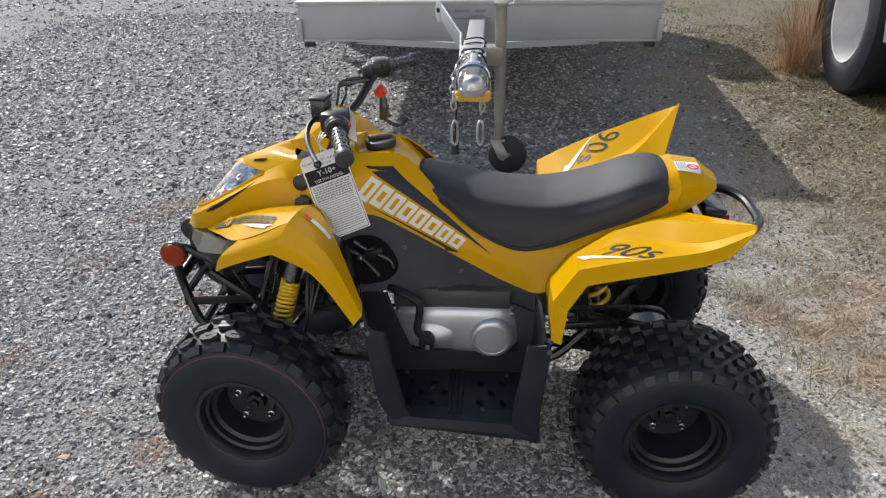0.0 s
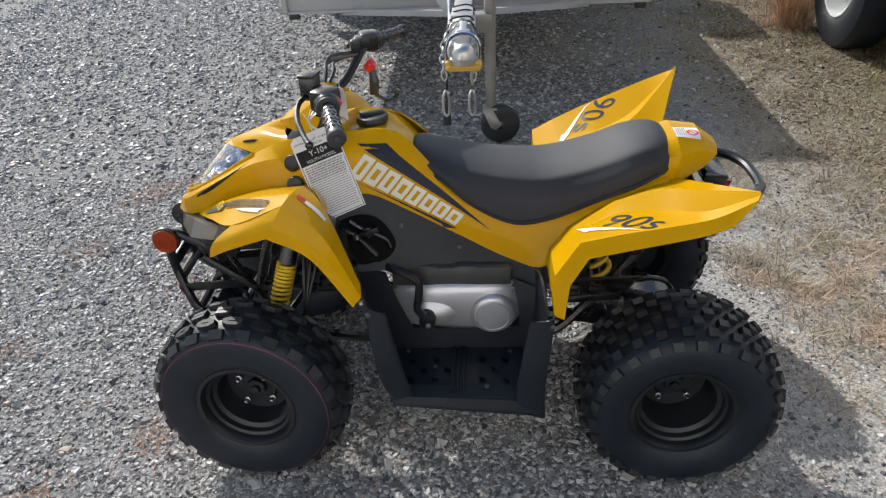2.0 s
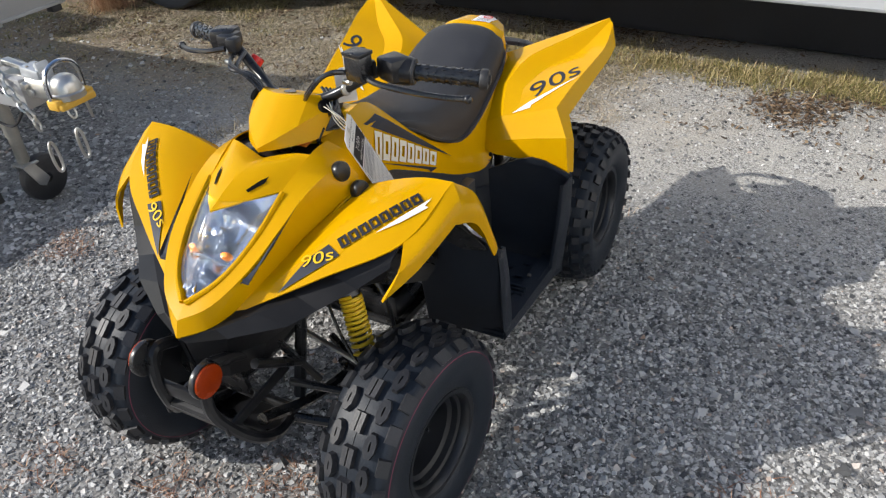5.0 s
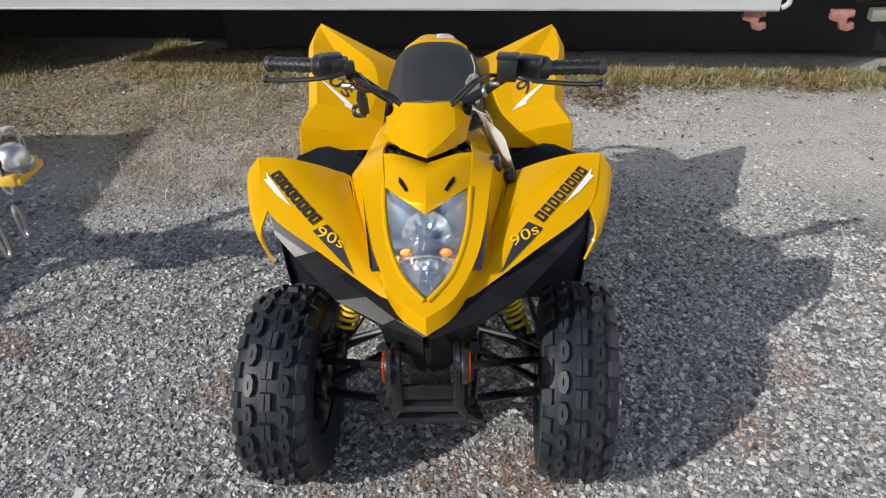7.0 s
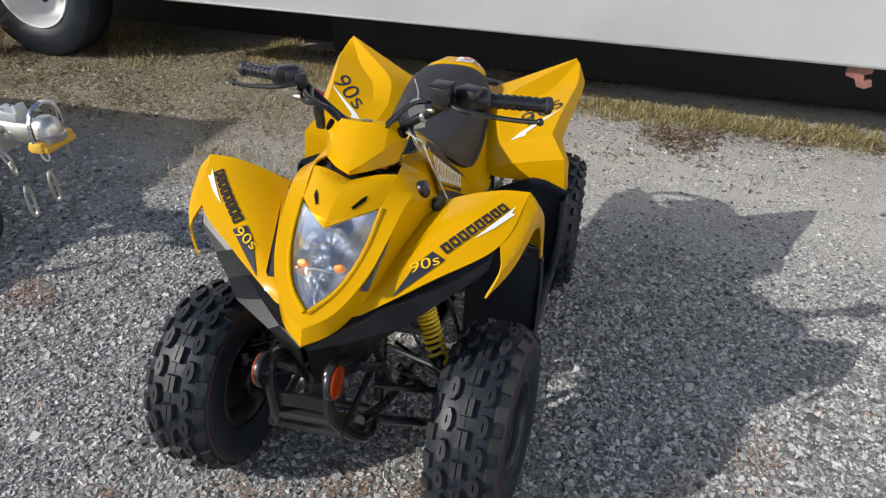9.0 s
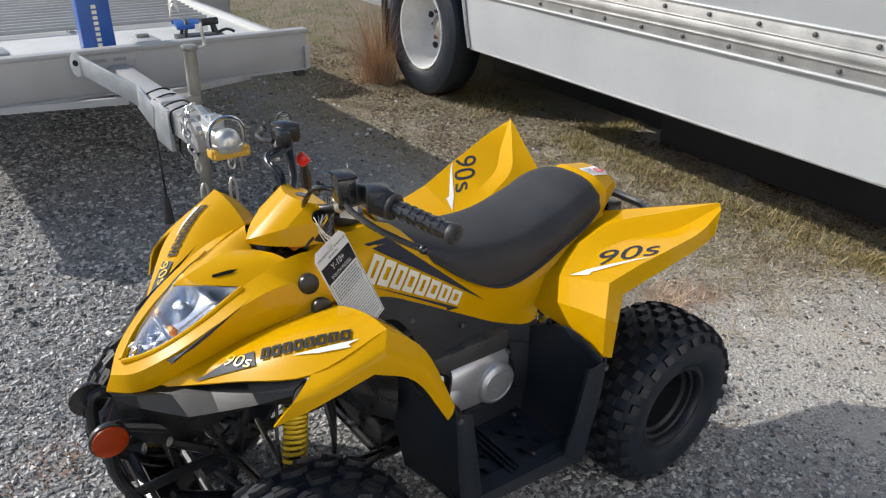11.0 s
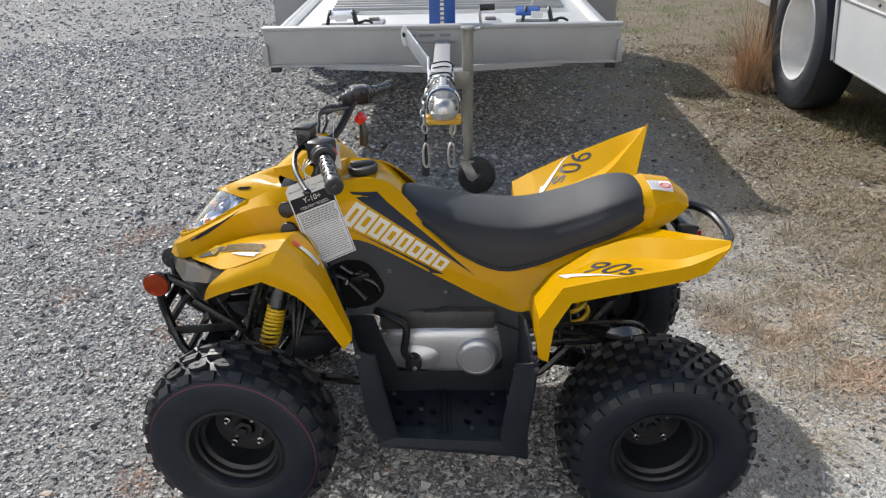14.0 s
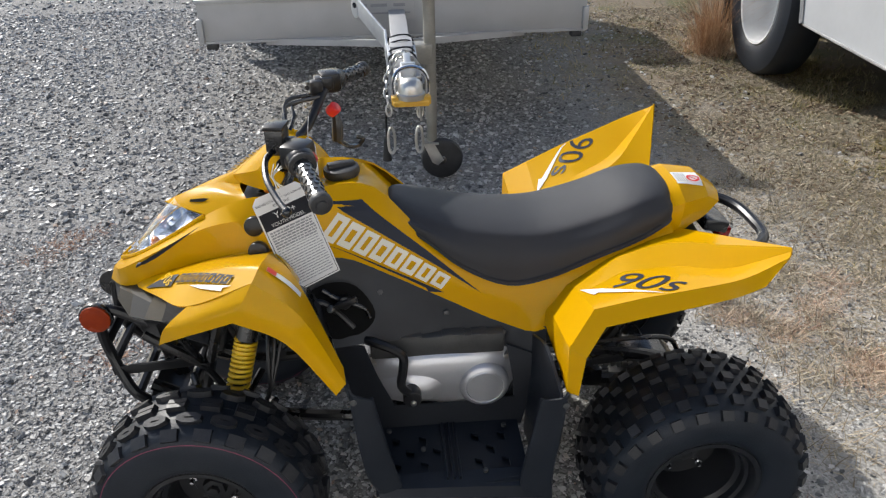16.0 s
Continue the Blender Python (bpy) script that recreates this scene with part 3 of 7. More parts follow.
def thatch_amount(x, y):
    wave = 0.5 + 0.5 * np.sin(2.3 * x + 1.4 * np.sin(1.1 * y)) * np.sin(1.4 * y + 1.7 * np.sin(1.9 * x))
    fine = 0.5 + 0.5 * np.sin(9.1 * x + 2.0 * np.sin(5.3 * y)) * np.sin(7.7 * y + 1.9 * np.sin(6.1 * x))
    return np.clip((x - 0.08 * (y - 2) - 1.10) / 0.95, 0, 1) * (0.05 + 0.95 * wave ** 2.2) * (0.05 + 0.95 * fine ** 2.2) * 1.35 * np.clip((y - 1.25 + 0.3 * np.sin(3.0 * x)) / 0.8, 0.04, 1)


def tuft_places(n, x0, x1, y0, y1):
    return rng.uniform((x0, y0), (x1, y1), (n, 2))


litter("dry_thatch", scatter(400000, 0.9, 3.0, 0.0, 7.0, thatch_amount), 0.036, 0.0032, STRAW, "flattened brown and straw-coloured thatch on the yard's edge")
grass("dry_thatch", scatter(60000, 0.8, 3.2, -1.5, 8.0, thatch_amount), 0.050, 0.0028, 1.22, STRAW, "bent dry blades standing out of the thatch")
grass("dry_tufts", tuft_places(120, 1.0, 2.2, 1.6, 3.4), 0.105, 0.0030, 1.05, STRAW, "straw-coloured tufts of dry grass", 60, 0.050)
strip_y = rng.uniform(-1.6, 6.2, 1500)
strip = np.stack([2.44 + 0.15 * (strip_y - 1.7) + rng.normal(0, 0.15, 1500), strip_y], -1)
wave = np.sin(3.1 * strip_y + 1.5 * np.sin(1.3 * strip_y)) + 0.7 * np.sin(7.7 * strip_y)
strip = strip[(wave > -0.5) | (strip_y < 1.6)]
strip[:, 0] += np.where(strip[:, 1] < 1.6, (strip[:, 0] - 2.44 - 0.15 * (strip[:, 1] - 1.7)) * -0.55, 0.0)
grass("grass_strip", strip[:900], 0.058, 0.0042, 0.80, GREENISH, "uneven half-green grass along the truck", 40, 0.040)
grass("grass_strip", strip[900:980], 0.13, 0.0022, 0.35, STRAW, "thin dry stalks in the grass along the truck", 3, 0.02)
PALE_STRAW = material("pale_straw", (0.85, 0.85, 0.85), (1.0, 1.0, 1.0), rough=0.8, size=20, grain=200, bump=0.1)
island_tint(PALE_STRAW, [(0.0, (0.34, 0.20, 0.135)), (0.4, (0.60, 0.425, 0.30)), (1.0, (0.84, 0.68, 0.52))])
DEAD_LEAF = material("dead_leaf", (0.8, 0.8, 0.8), (1.0, 1.0, 1.0), rough=0.75, size=20, grain=200, bump=0.2)
island_tint(DEAD_LEAF, [(0.0, (0.055, 0.035, 0.022)), (0.4, (0.13, 0.080, 0.045)), (0.75, (0.22, 0.145, 0.080)), (1.0, (0.36, 0.27, 0.17))])


def leaf_amount(x, y):
    clump = 0.5 + 0.5 * np.sin(6.1 * x + 2.3 * np.sin(3.7 * y)) * np.sin(5.3 * y + 1.7 * np.sin(4.9 * x))
    return np.clip((x - 0.12 * (y - 2) - 1.25) / 0.8, 0, 1) * np.clip((y - 1.4 + 0.5 * np.sin(2.6 * x)) / 0.9, 0.06, 1) * (0.04 + 0.96 * clump ** 2.2)


litter("leaf_litter", scatter(60000, 1.1, 3.1, 0.0, 7.0, leaf_amount), 0.026, 0.010, DEAD_LEAF, "dark brown leaf litter in the thatch beside the truck")
low_y = rng.uniform(1.8, 6.4, 260)
low = np.stack([1.95 + 0.15 * (low_y - 1.7) + rng.normal(0, 0.22, 260), low_y], -1)
patch = np.stack([rng.normal(3.12, 0.12, 60), rng.normal(3.47, 0.05, 60)], -1)
grass("grass_strip", patch, 0.060, 0.0042, 0.75, GREENISH, "half-green grass in the sun under the truck", 30, 0.035)
clump = np.concatenate([rng.normal((1.98, 0.85), (0.10, 0.10), (240, 2)), rng.normal((2.05, -0.42), (0.09, 0.16), (260, 2)), rng.normal((2.12, 0.25), (0.06, 0.35), (260, 2))])
litter("leaf_litter", np.repeat(clump, 3, 0) + rng.normal(0, 0.04, (len(clump) * 3, 2)), 0.024, 0.008, DEAD_LEAF, "brown leaf clumps at the edge of the grass")
litter("dry_thatch", scatter(70000, 0.8, 2.3, 1.5, 4.4, lambda x, y: np.clip((x - 1.15) / 0.9, 0, 1) ** 1.4 * np.clip((y - 1.5) / 0.7, 0, 1) * np.clip((4.4 - y) / 0.7, 0, 1)), 0.018, 0.0034, STRAW, "short pale chaff trodden into the gravel")
grass("grass_strip", low, 0.040, 0.0036, 0.95, GREENISH, "low half-green tufts spreading from the strip", 36, 0.045)
far_y = rng.uniform(4.6, 14.0, 6500)
far = np.stack([rng.uniform(1.2, 5.0, 6500) + 0.1 * (far_y - 5), far_y], -1)
grass("far_grass", far, 0.050, 0.006, 0.95, GREENISH, "yellow-green grass beyond the trailer", 5, 0.06)
weed = np.array([(-1.30, 3.25), (-1.36, 3.16), (-1.24, 3.32), (-1.43, 2.73), (-1.48, 2.07), (-1.11, 1.45), (-0.83, 1.65), (-0.69, 2.14), (-0.72, 1.97), (-0.73, 2.51), (-0.93, 2.41), (0.11, 3.29), (0.06, 3.25), (-0.56, 1.89), (-0.59, 1.64), (-0.58, 1.71), (-0.25, 0.83), (-0.49, 1.05), (-0.21, 2.50), (1.53, 1.97), (1.36, 2.21)])
grass("weed_tufts", weed, 0.045, 0.0028, 1.15, RED_WEED, "small reddish dry weeds between the stones", 240, 0.050)
straw = np.array([(1.42, 1.93), (1.45, 1.95), (1.45, 2.28), (1.13, 2.27), (1.26, 2.15), (1.59, 2.42), (1.56, 1.86), (1.36, 1.90)])
grass("straw_litter", straw, 0.060, 0.0028, 1.12, PALE_STRAW, "salmon-coloured clumps of dry straw on the gravel", 420, 0.042)
loose = np.array([(1.49, 2.30), (1.33, 2.13), (1.03, 1.92), (1.11, 2.47), (1.22, 2.20), (1.62, 2.42), (0.85, 1.40), (1.70, 1.80), (1.50, 2.65), (1.80, 2.25)])
grass("straw_litter", loose, 0.060, 0.0026, 1.36, PALE_STRAW, "pale dry straw lying on the gravel", 130, 0.11)
TALL_WEED = material("tall_dry_weed", (0.85, 0.85, 0.85), (1.0, 1.0, 1.0), rough=0.85, size=20, grain=200, bump=0.1)
island_tint(TALL_WEED, [(0.0, (0.34, 0.19, 0.105)), (0.5, (0.54, 0.34, 0.195)), (1.0, (0.70, 0.52, 0.34))])
tall = np.array([(2.57, 5.42), (2.61, 5.37), (2.55, 5.47), (2.63, 5.43)])
grass("tall_weeds", tall, 0.70, 0.0040, 0.03, TALL_WEED, "tall reddish dry weed stalks beside the truck wheel", 140, 0.034)
grass("tall_weeds", tall, 0.30, 0.0034, 0.60, TALL_WEED, "tall reddish dry weed stalks beside the truck wheel", 90, 0.07)

# ---- the quad bike: x ahead, y to its left, z up ----
QUAD = pose(0.1366, 1.846, 0, 0, 0, 175.77)
quad = thing("quad_bike", QUAD, "bright yellow youth quad bike with black seat on grey gravel", "quad bike")


def both(name, bm, mat, parent=quad, label="", smooth=35):
    """A part and its mirror image on the other side."""
    other = mirror(bm.copy())
    return part(name, bm, mat, parent, label, smooth), part(name, other, mat, parent, label, smooth)


# yellow panels
def front_fender_bm():
    top = [
        [(0.772, 0.060, 0.612), (0.768, 0.068, 0.612), (0.764, 0.076, 0.611), (0.762, 0.082, 0.608)],
        [(0.660, 0.125, 0.672), (0.655, 0.165, 0.686), (0.655, 0.200, 0.688), (0.672, 0.228, 0.672)],
        [(0.560, 0.160, 0.712), (0.545, 0.230, 0.740), (0.545, 0.300, 0.752), (0.576, 0.353, 0.722)],
        [(0.440, 0.190, 0.738), (0.438, 0.260, 0.764), (0.440, 0.330, 0.783), (0.444, 0.392, 0.788)],
        [(0.378, 0.285, 0.716), (0.374, 0.325, 0.719), (0.370, 0.365, 0.719), (0.365, 0.402, 0.716)],
        [(0.300, 0.378, 0.576), (0.299, 0.388, 0.573), (0.297, 0.400, 0.568), (0.296, 0.410, 0.562)],
    ]
    flange = [
        [(0.576, 0.353, 0.722), (0.622, 0.364, 0.684), (0.648, 0.340, 0.630)],
        [(0.520, 0.366, 0.750), (0.560, 0.394, 0.716), (0.584, 0.386, 0.676)],
        [(0.444, 0.392, 0.788), (0.466, 0.418, 0.754), (0.484, 0.414, 0.720)],
        [(0.365, 0.402, 0.716), (0.384, 0.422, 0.694), (0.396, 0.416, 0.668)],
        [(0.296, 0.410, 0.562), (0.308, 0.418, 0.552), (0.316, 0.414, 0.538)],
    ]
    root = [
        [(0.772, 0.060, 0.612), (0.775, 0.048, 0.604)],
        [(0.660, 0.125, 0.672), (0.664, 0.090, 0.654)],
        [(0.560, 0.160, 0.712), (0.560, 0.122, 0.690)],
        [(0.440, 0.190, 0.738), (0.436, 0.150, 0.712)],
        [(0.378, 0.285, 0.716), (0.384, 0.225, 0.690)],
    ]
    return merged(ridged(top, (3,), (), 5, 3, 0.005), ridged(flange, (2,), (), 5, 3, 0.005), sheet(root, 5, 2, 0.004))


fender_l = front_fender_bm()
FENDER_TREE = tree_of(fender_l)
both("front_fender", fender_l, YELLOW, label="glossy yellow front fender with trade mark decal")

cowl = ridged([
    [(0.799, 0.000, 0.642), (0.832, 0.000, 0.617), (0.846, 0.000, 0.584), (0.835, 0.000, 0.572)],
    [(0.766, 0.041, 0.666), (0.796, 0.058, 0.642), (0.797, 0.060, 0.600), (0.785, 0.058, 0.588)],
    [(0.718, 0.067, 0.696), (0.724, 0.103, 0.690), (0.704, 0.112, 0.650), (0.692, 0.110, 0.640)],
    [(0.658, 0.083, 0.732), (0.648, 0.124, 0.735), (0.612, 0.138, 0.692), (0.600, 0.134, 0.682)],
    [(0.582, 0.090, 0.778), (0.564, 0.136, 0.774), (0.520, 0.162, 0.720), (0.510, 0.156, 0.710)],
    [(0.492, 0.100, 0.816), (0.476, 0.146, 0.789), (0.440, 0.180, 0.738), (0.430, 0.174, 0.728)],
    [(0.425, 0.092, 0.815), (0.405, 0.142, 0.782), (0.385, 0.168, 0.715), (0.380, 0.162, 0.700)],
], (), (1, 2), nu=4, nv=3, thick=0.004)
COWL_TREE = tree_of(cowl)
both("nose_cowl", cowl, YELLOW)
hood_bm = halves(sheet([
    [(0.688, 0.000, 0.773), (0.657, 0.030, 0.776), (0.619, 0.062, 0.778), (0.580, 0.091, 0.778)],
    [(0.630, 0.000, 0.796), (0.606, 0.034, 0.797), (0.577, 0.066, 0.795), (0.548, 0.095, 0.791)],
    [(0.570, 0.000, 0.812), (0.555, 0.036, 0.814), (0.534, 0.070, 0.812), (0.515, 0.099, 0.804)],
    [(0.520, 0.000, 0.804), (0.512, 0.036, 0.813), (0.502, 0.070, 0.818), (0.490, 0.101, 0.815)],
], nu=5, nv=5, thick=0))
HOOD_TREE = tree_of(hood_bm)
part("hood", hood_bm, YELLOW, quad, smooth=14)

# headlamp: bowl, bulbs and clear shield, convex between its edges
TIP, BACK = Vector((0.797, 0, 0.642)), Vector((-0.853, 0, 0.523))
OUT = Vector((0.523, 0, 0.853))


def on_lamp(a, b, c):
    return TIP + Vector((0, 1, 0)) * a + BACK * b + OUT * c


def lamp_face(depth, inset=0.0, nu=12, nv=10):
    """The shield-shaped lamp front from its lower tip to its notched upper edge."""
    edge = curve_points([(0, 0, 0), (0.040, 0.040, 0), (0.066, 0.095, 0), (0.082, 0.165, 0), (0.089, 0.2545, 0)], 6)
    bm = bmesh.new()
    rows = []
    for j in range(nv + 1):
        v = j / nv
        ea = np.interp(v, np.linspace(0, 1, len(edge)), [q[0] for q in edge]) * (1 - inset)
        eb = np.interp(v, np.linspace(0, 1, len(edge)), [q[1] for q in edge])
        row = []
        for i in range(nu + 1):
            u = 2 * i / nu - 1
            b = 0.188 * v + (eb - 0.188 * v) * u * u
            row.append(bm.verts.new(on_lamp(u * ea, b, depth * min(1.0, v / 0.88) ** 0.75 * (1 - u * u))))
        rows.append(row)
    for j in range(nv):
        for i in range(nu):
            bm.faces.new((rows[j][i], rows[j][i + 1], rows[j + 1][i + 1], rows[j + 1][i]))
    bmesh.ops.remove_doubles(bm, verts=bm.verts, dist=1e-5)
    return bm


def lamp_roof(nu=12):
    """Upper wall of the bowl, closing it towards the top of the lens."""
    bm = bmesh.new()
    rows = []
    for c0, c1 in ((-0.03, 0.0), (0.01, 0.4), (0.03, 0.75), (0.046, 0.92)):
        rows.append([bm.verts.new(on_lamp(u * 0.0865, 0.186 + 0.0655 * u * u, c0 * (1 - u * u))) for u in (2 * i / nu - 1 for i in range(nu + 1))])
    for a, b in zip(rows, rows[1:]):
        for i in range(nu):
            bm.faces.new((a[i], a[i + 1], b[i + 1], b[i]))
    return bm


bowl = merged(lamp_face(-0.030, 0.03, 16, 14), lamp_roof())
headlamp = part("headlamp", bowl, LAMP_CHROME, quad, "chrome headlamp bowl behind a clear shield", smooth=50)
lens_bm = lamp_face(0.050, 0.0, 20, 16)
bmesh.ops.recalc_face_normals(lens_bm, faces=lens_bm.faces)
bmesh.ops.solidify(lens_bm, geom=lens_bm.faces[:], thickness=0.002)
lens = part("lens", lens_bm, LENS_CLEAR, headlamp, "clear plastic lens", smooth=60)
lens.visible_shadow = False
TO_LAMP = Matrix((Vector((0, 1, 0)), OUT, BACK)).transposed().to_4x4()


def lamp_dish(a, b, c, r, deep, flutes):
    """A round reflector of upright flutes, open to the front."""
    bm = bmesh.new()
    n, rings = flutes * 2, []
    for k in range(5):
        f = 0.16 + 0.84 * k / 4
        rings.append([bm.verts.new(on_lamp(a + r * f * math.cos(2 * math.pi * j / n), b + r * f * math.sin(2 * math.pi * j / n), c - deep * (1 - f * f) + (0.0016 if j % 2 else 0.0))) for j in range(n)])
    for A, B in zip(rings, rings[1:]):
        for j in range(n):
            bm.faces.new((A[j], A[(j + 1) % n], B[(j + 1) % n], B[j]))
    bmesh.ops.solidify(bm, geom=bm.faces[:], thickness=0.0015)
    return bm


main_dish = part("main_reflector", lamp_dish(0, 0.140, 0.012, 0.050, 0.026, 13), LAMP_CHROME, headlamp, "fluted round chrome reflector", smooth=0)
part("bulb_shield", moved(lathe([(0.0005, 0.016), (0.010, 0.014), (0.015, 0.006), (0.016, -0.012), (0.0005, -0.014)], 20, False), Matrix.Translation(on_lamp(0, 0.140, 0.002)) @ TO_LAMP), LAMP_CHROME, main_dish)
part("bowl_step", tube([on_lamp(a, 0.088 - abs(a) * 0.06, 0.010 - 5 * a * a) for a in np.linspace(-0.056, 0.056, 9)], 0.003, n=3, sides=6), LAMP_CHROME, headlamp)
for a in (-0.040, 0.040):
    b = lathe([(0.0005, 0.014), (0.009, 0.011), (0.014, 0.002), (0.015, -0.010), (0.0005, -0.012)], 14, False)
    bmesh.ops.scale(b, vec=(0.90, 0.6, 0.55), verts=b.verts)
    part("turn_bulb", moved(b, Matrix.Translation(on_lamp(a, 0.100, 0.004)) @ TO_LAMP), ORANGE, headlamp, "orange indicator bulb")
part("lower_reflector", lamp_dish(0, 0.064, 0.004, 0.026, 0.014, 8), LAMP_CHROME, headlamp, "small round chrome reflector", smooth=0)
part("lower_bulb", moved(lathe([(0.0005, 0.012), (0.006, 0.009), (0.008, -0.006), (0.0005, -0.008)], 14, False), Matrix.Translation(on_lamp(0, 0.064, -0.002)) @ TO_LAMP), LAMP_CHROME, headlamp)
for a in (-0.012, 0.012):
    part("bowl_fin", moved(box((0.003, 0.030, 0.020), (0, 0, 0), bevel=0.001), Matrix.Translation(on_lamp(a, 0.026, -0.004)) @ TO_LAMP), LAMP_CHROME, headlamp)

for w in (1, -1):
    part("lamp_rim", tube([on_lamp(w * (a + 0.004), b - 0.002, 0.004) for a, b in ((0.0, -0.006), (0.040, 0.040), (0.066, 0.095), (0.082, 0.165), (0.089, 0.2545))], 0.0055, 6, 8), YELLOW, quad, "raised yellow rim of the headlamp")

visor_bm = halves(ridged([
    [(0.529, 0.000, 0.820), (0.500, 0.045, 0.824), (0.455, 0.084, 0.826), (0.405, 0.097, 0.826)],
    [(0.531, 0.000, 0.829), (0.505, 0.032, 0.845), (0.470, 0.062, 0.861), (0.410, 0.094, 0.876)],
    [(0.436, 0.000, 0.909), (0.428, 0.035, 0.907), (0.415, 0.060, 0.905), (0.398, 0.074, 0.900)],
    [(0.365, 0.000, 0.886), (0.365, 0.040, 0.886), (0.362, 0.056, 0.884), (0.358, 0.064, 0.880)],
], (1, 2), (2,), 3, 3, 0))
part("visor", visor_bm, YELLOW, quad, smooth=18)
both("visor_hole", disc(0.014, 0.012, (0.408, 0.0885, 0.882), (0.10, 0.88, 0.42), 20, 0.003), MATT_BLACK)
# dark gap and wiring under the visor
part("steering_well", sheet([[(0.505, -0.098, 0.806), (0.505, 0.0, 0.800), (0.505, 0.098, 0.806)], [(0.40, -0.09, 0.80), (0.40, 0.0, 0.795), (0.40, 0.09, 0.80)]], nu=2, nv=2), GLOSS_BLACK, quad)
# added orange block: the glow of the visor's yellow inside, put into colour
part("visor_inside", box((0.040, 0.130, 0.020), (0.440, 0, 0.820), (0, 8, 0), 0.004), ORANGE, quad, "orange block standing in for the visor's yellow inside")
for k in range(7):
    y = -0.078 + 0.026 * k
    part("visor_wire", tube([(0.470 - abs(y) * 0.5, y, 0.804), (0.482 - abs(y) * 0.55, y + 0.006, 0.822), (0.462 - abs(y) * 0.5, y + 0.010, 0.842)], 0.0050, 4, 6), FRAME_BLACK, quad)

body = sheet([
    [(0.430, 0.080, 0.812), (0.412, 0.138, 0.785), (0.400, 0.165, 0.735), (0.385, 0.168, 0.690)],
    [(0.335, 0.080, 0.826), (0.320, 0.122, 0.800), (0.310, 0.140, 0.745), (0.300, 0.150, 0.690)],
    [(0.225, 0.065, 0.812), (0.210, 0.110, 0.770), (0.205, 0.136, 0.705), (0.200, 0.150, 0.640)],
    [(0.110, 0.100, 0.700), (0.095, 0.128, 0.668), (0.085, 0.145, 0.620), (0.080, 0.155, 0.572)],
    [(-0.030, 0.130, 0.622), (-0.040, 0.146, 0.592), (-0.045, 0.158, 0.552), (-0.048, 0.166, 0.506)],
    [(-0.150, 0.128, 0.636), (-0.150, 0.156, 0.602), (-0.145, 0.175, 0.560), (-0.138, 0.195, 0.505)],
    [(-0.280, 0.124, 0.674), (-0.280, 0.150, 0.652), (-0.275, 0.160, 0.638), (-0.270, 0.170, 0.612)],
    [(-0.420, 0.106, 0.714), (-0.425, 0.126, 0.698), (-0.425, 0.129, 0.684), (-0.420, 0.130, 0.664)],
], nu=4, nv=3, thick=0.004)
BODY_TREE = tree_of(body)
both("body_panel", body, YELLOW, label="yellow side panel below the seat")
tank_bm = halves(sheet([
    [(0.440, 0.000, 0.800), (0.436, 0.045, 0.806), (0.430, 0.080, 0.812)],
    [(0.370, 0.000, 0.828), (0.365, 0.050, 0.832), (0.350, 0.080, 0.826)],
    [(0.340, 0.000, 0.808), (0.338, 0.040, 0.812), (0.335, 0.079, 0.826)],
    [(0.250, 0.000, 0.812), (0.250, 0.040, 0.816), (0.250, 0.070, 0.818)],
    [(0.170, 0.000, 0.740), (0.170, 0.045, 0.738), (0.170, 0.080, 0.730)],
], nu=4, nv=3, thick=0))
part("tank_cover", tank_bm, YELLOW, quad)
cap = part("fuel_cap", disc(0.040, 0.022, (0.296, 0, 0.826), (0.06, 0, 1), 20, 0.006), SOFT_RUBBER, quad, "black screw-on fuel cap")
part("cap_grip", box((0.062, 0.018, 0.014), (0.296, 0, 0.840), (0, -3, 20), 0.004), SOFT_RUBBER, cap)

tail_bm = halves(ridged([
    [(-0.418, 0.000, 0.768), (-0.416, 0.066, 0.764), (-0.410, 0.108, 0.742), (-0.402, 0.120, 0.708), (-0.396, 0.126, 0.664)],
    [(-0.450, 0.000, 0.780), (-0.450, 0.062, 0.777), (-0.455, 0.102, 0.752), (-0.446, 0.112, 0.712), (-0.430, 0.116, 0.672)],
    [(-0.512, 0.000, 0.776), (-0.514, 0.044, 0.774), (-0.517, 0.074, 0.752), (-0.494, 0.086, 0.712), (-0.464, 0.092, 0.680)],
    [(-0.556, 0.000, 0.748), (-0.555, 0.034, 0.745), (-0.552, 0.056, 0.730), (-0.522, 0.066, 0.702), (-0.490, 0.070, 0.682)],
], (1, 2), (2,), nu=4, nv=3, thick=0))
TAIL_TREE = tree_of(tail_bm)
part("tail_cowl", tail_bm, YELLOW, quad, smooth=20)

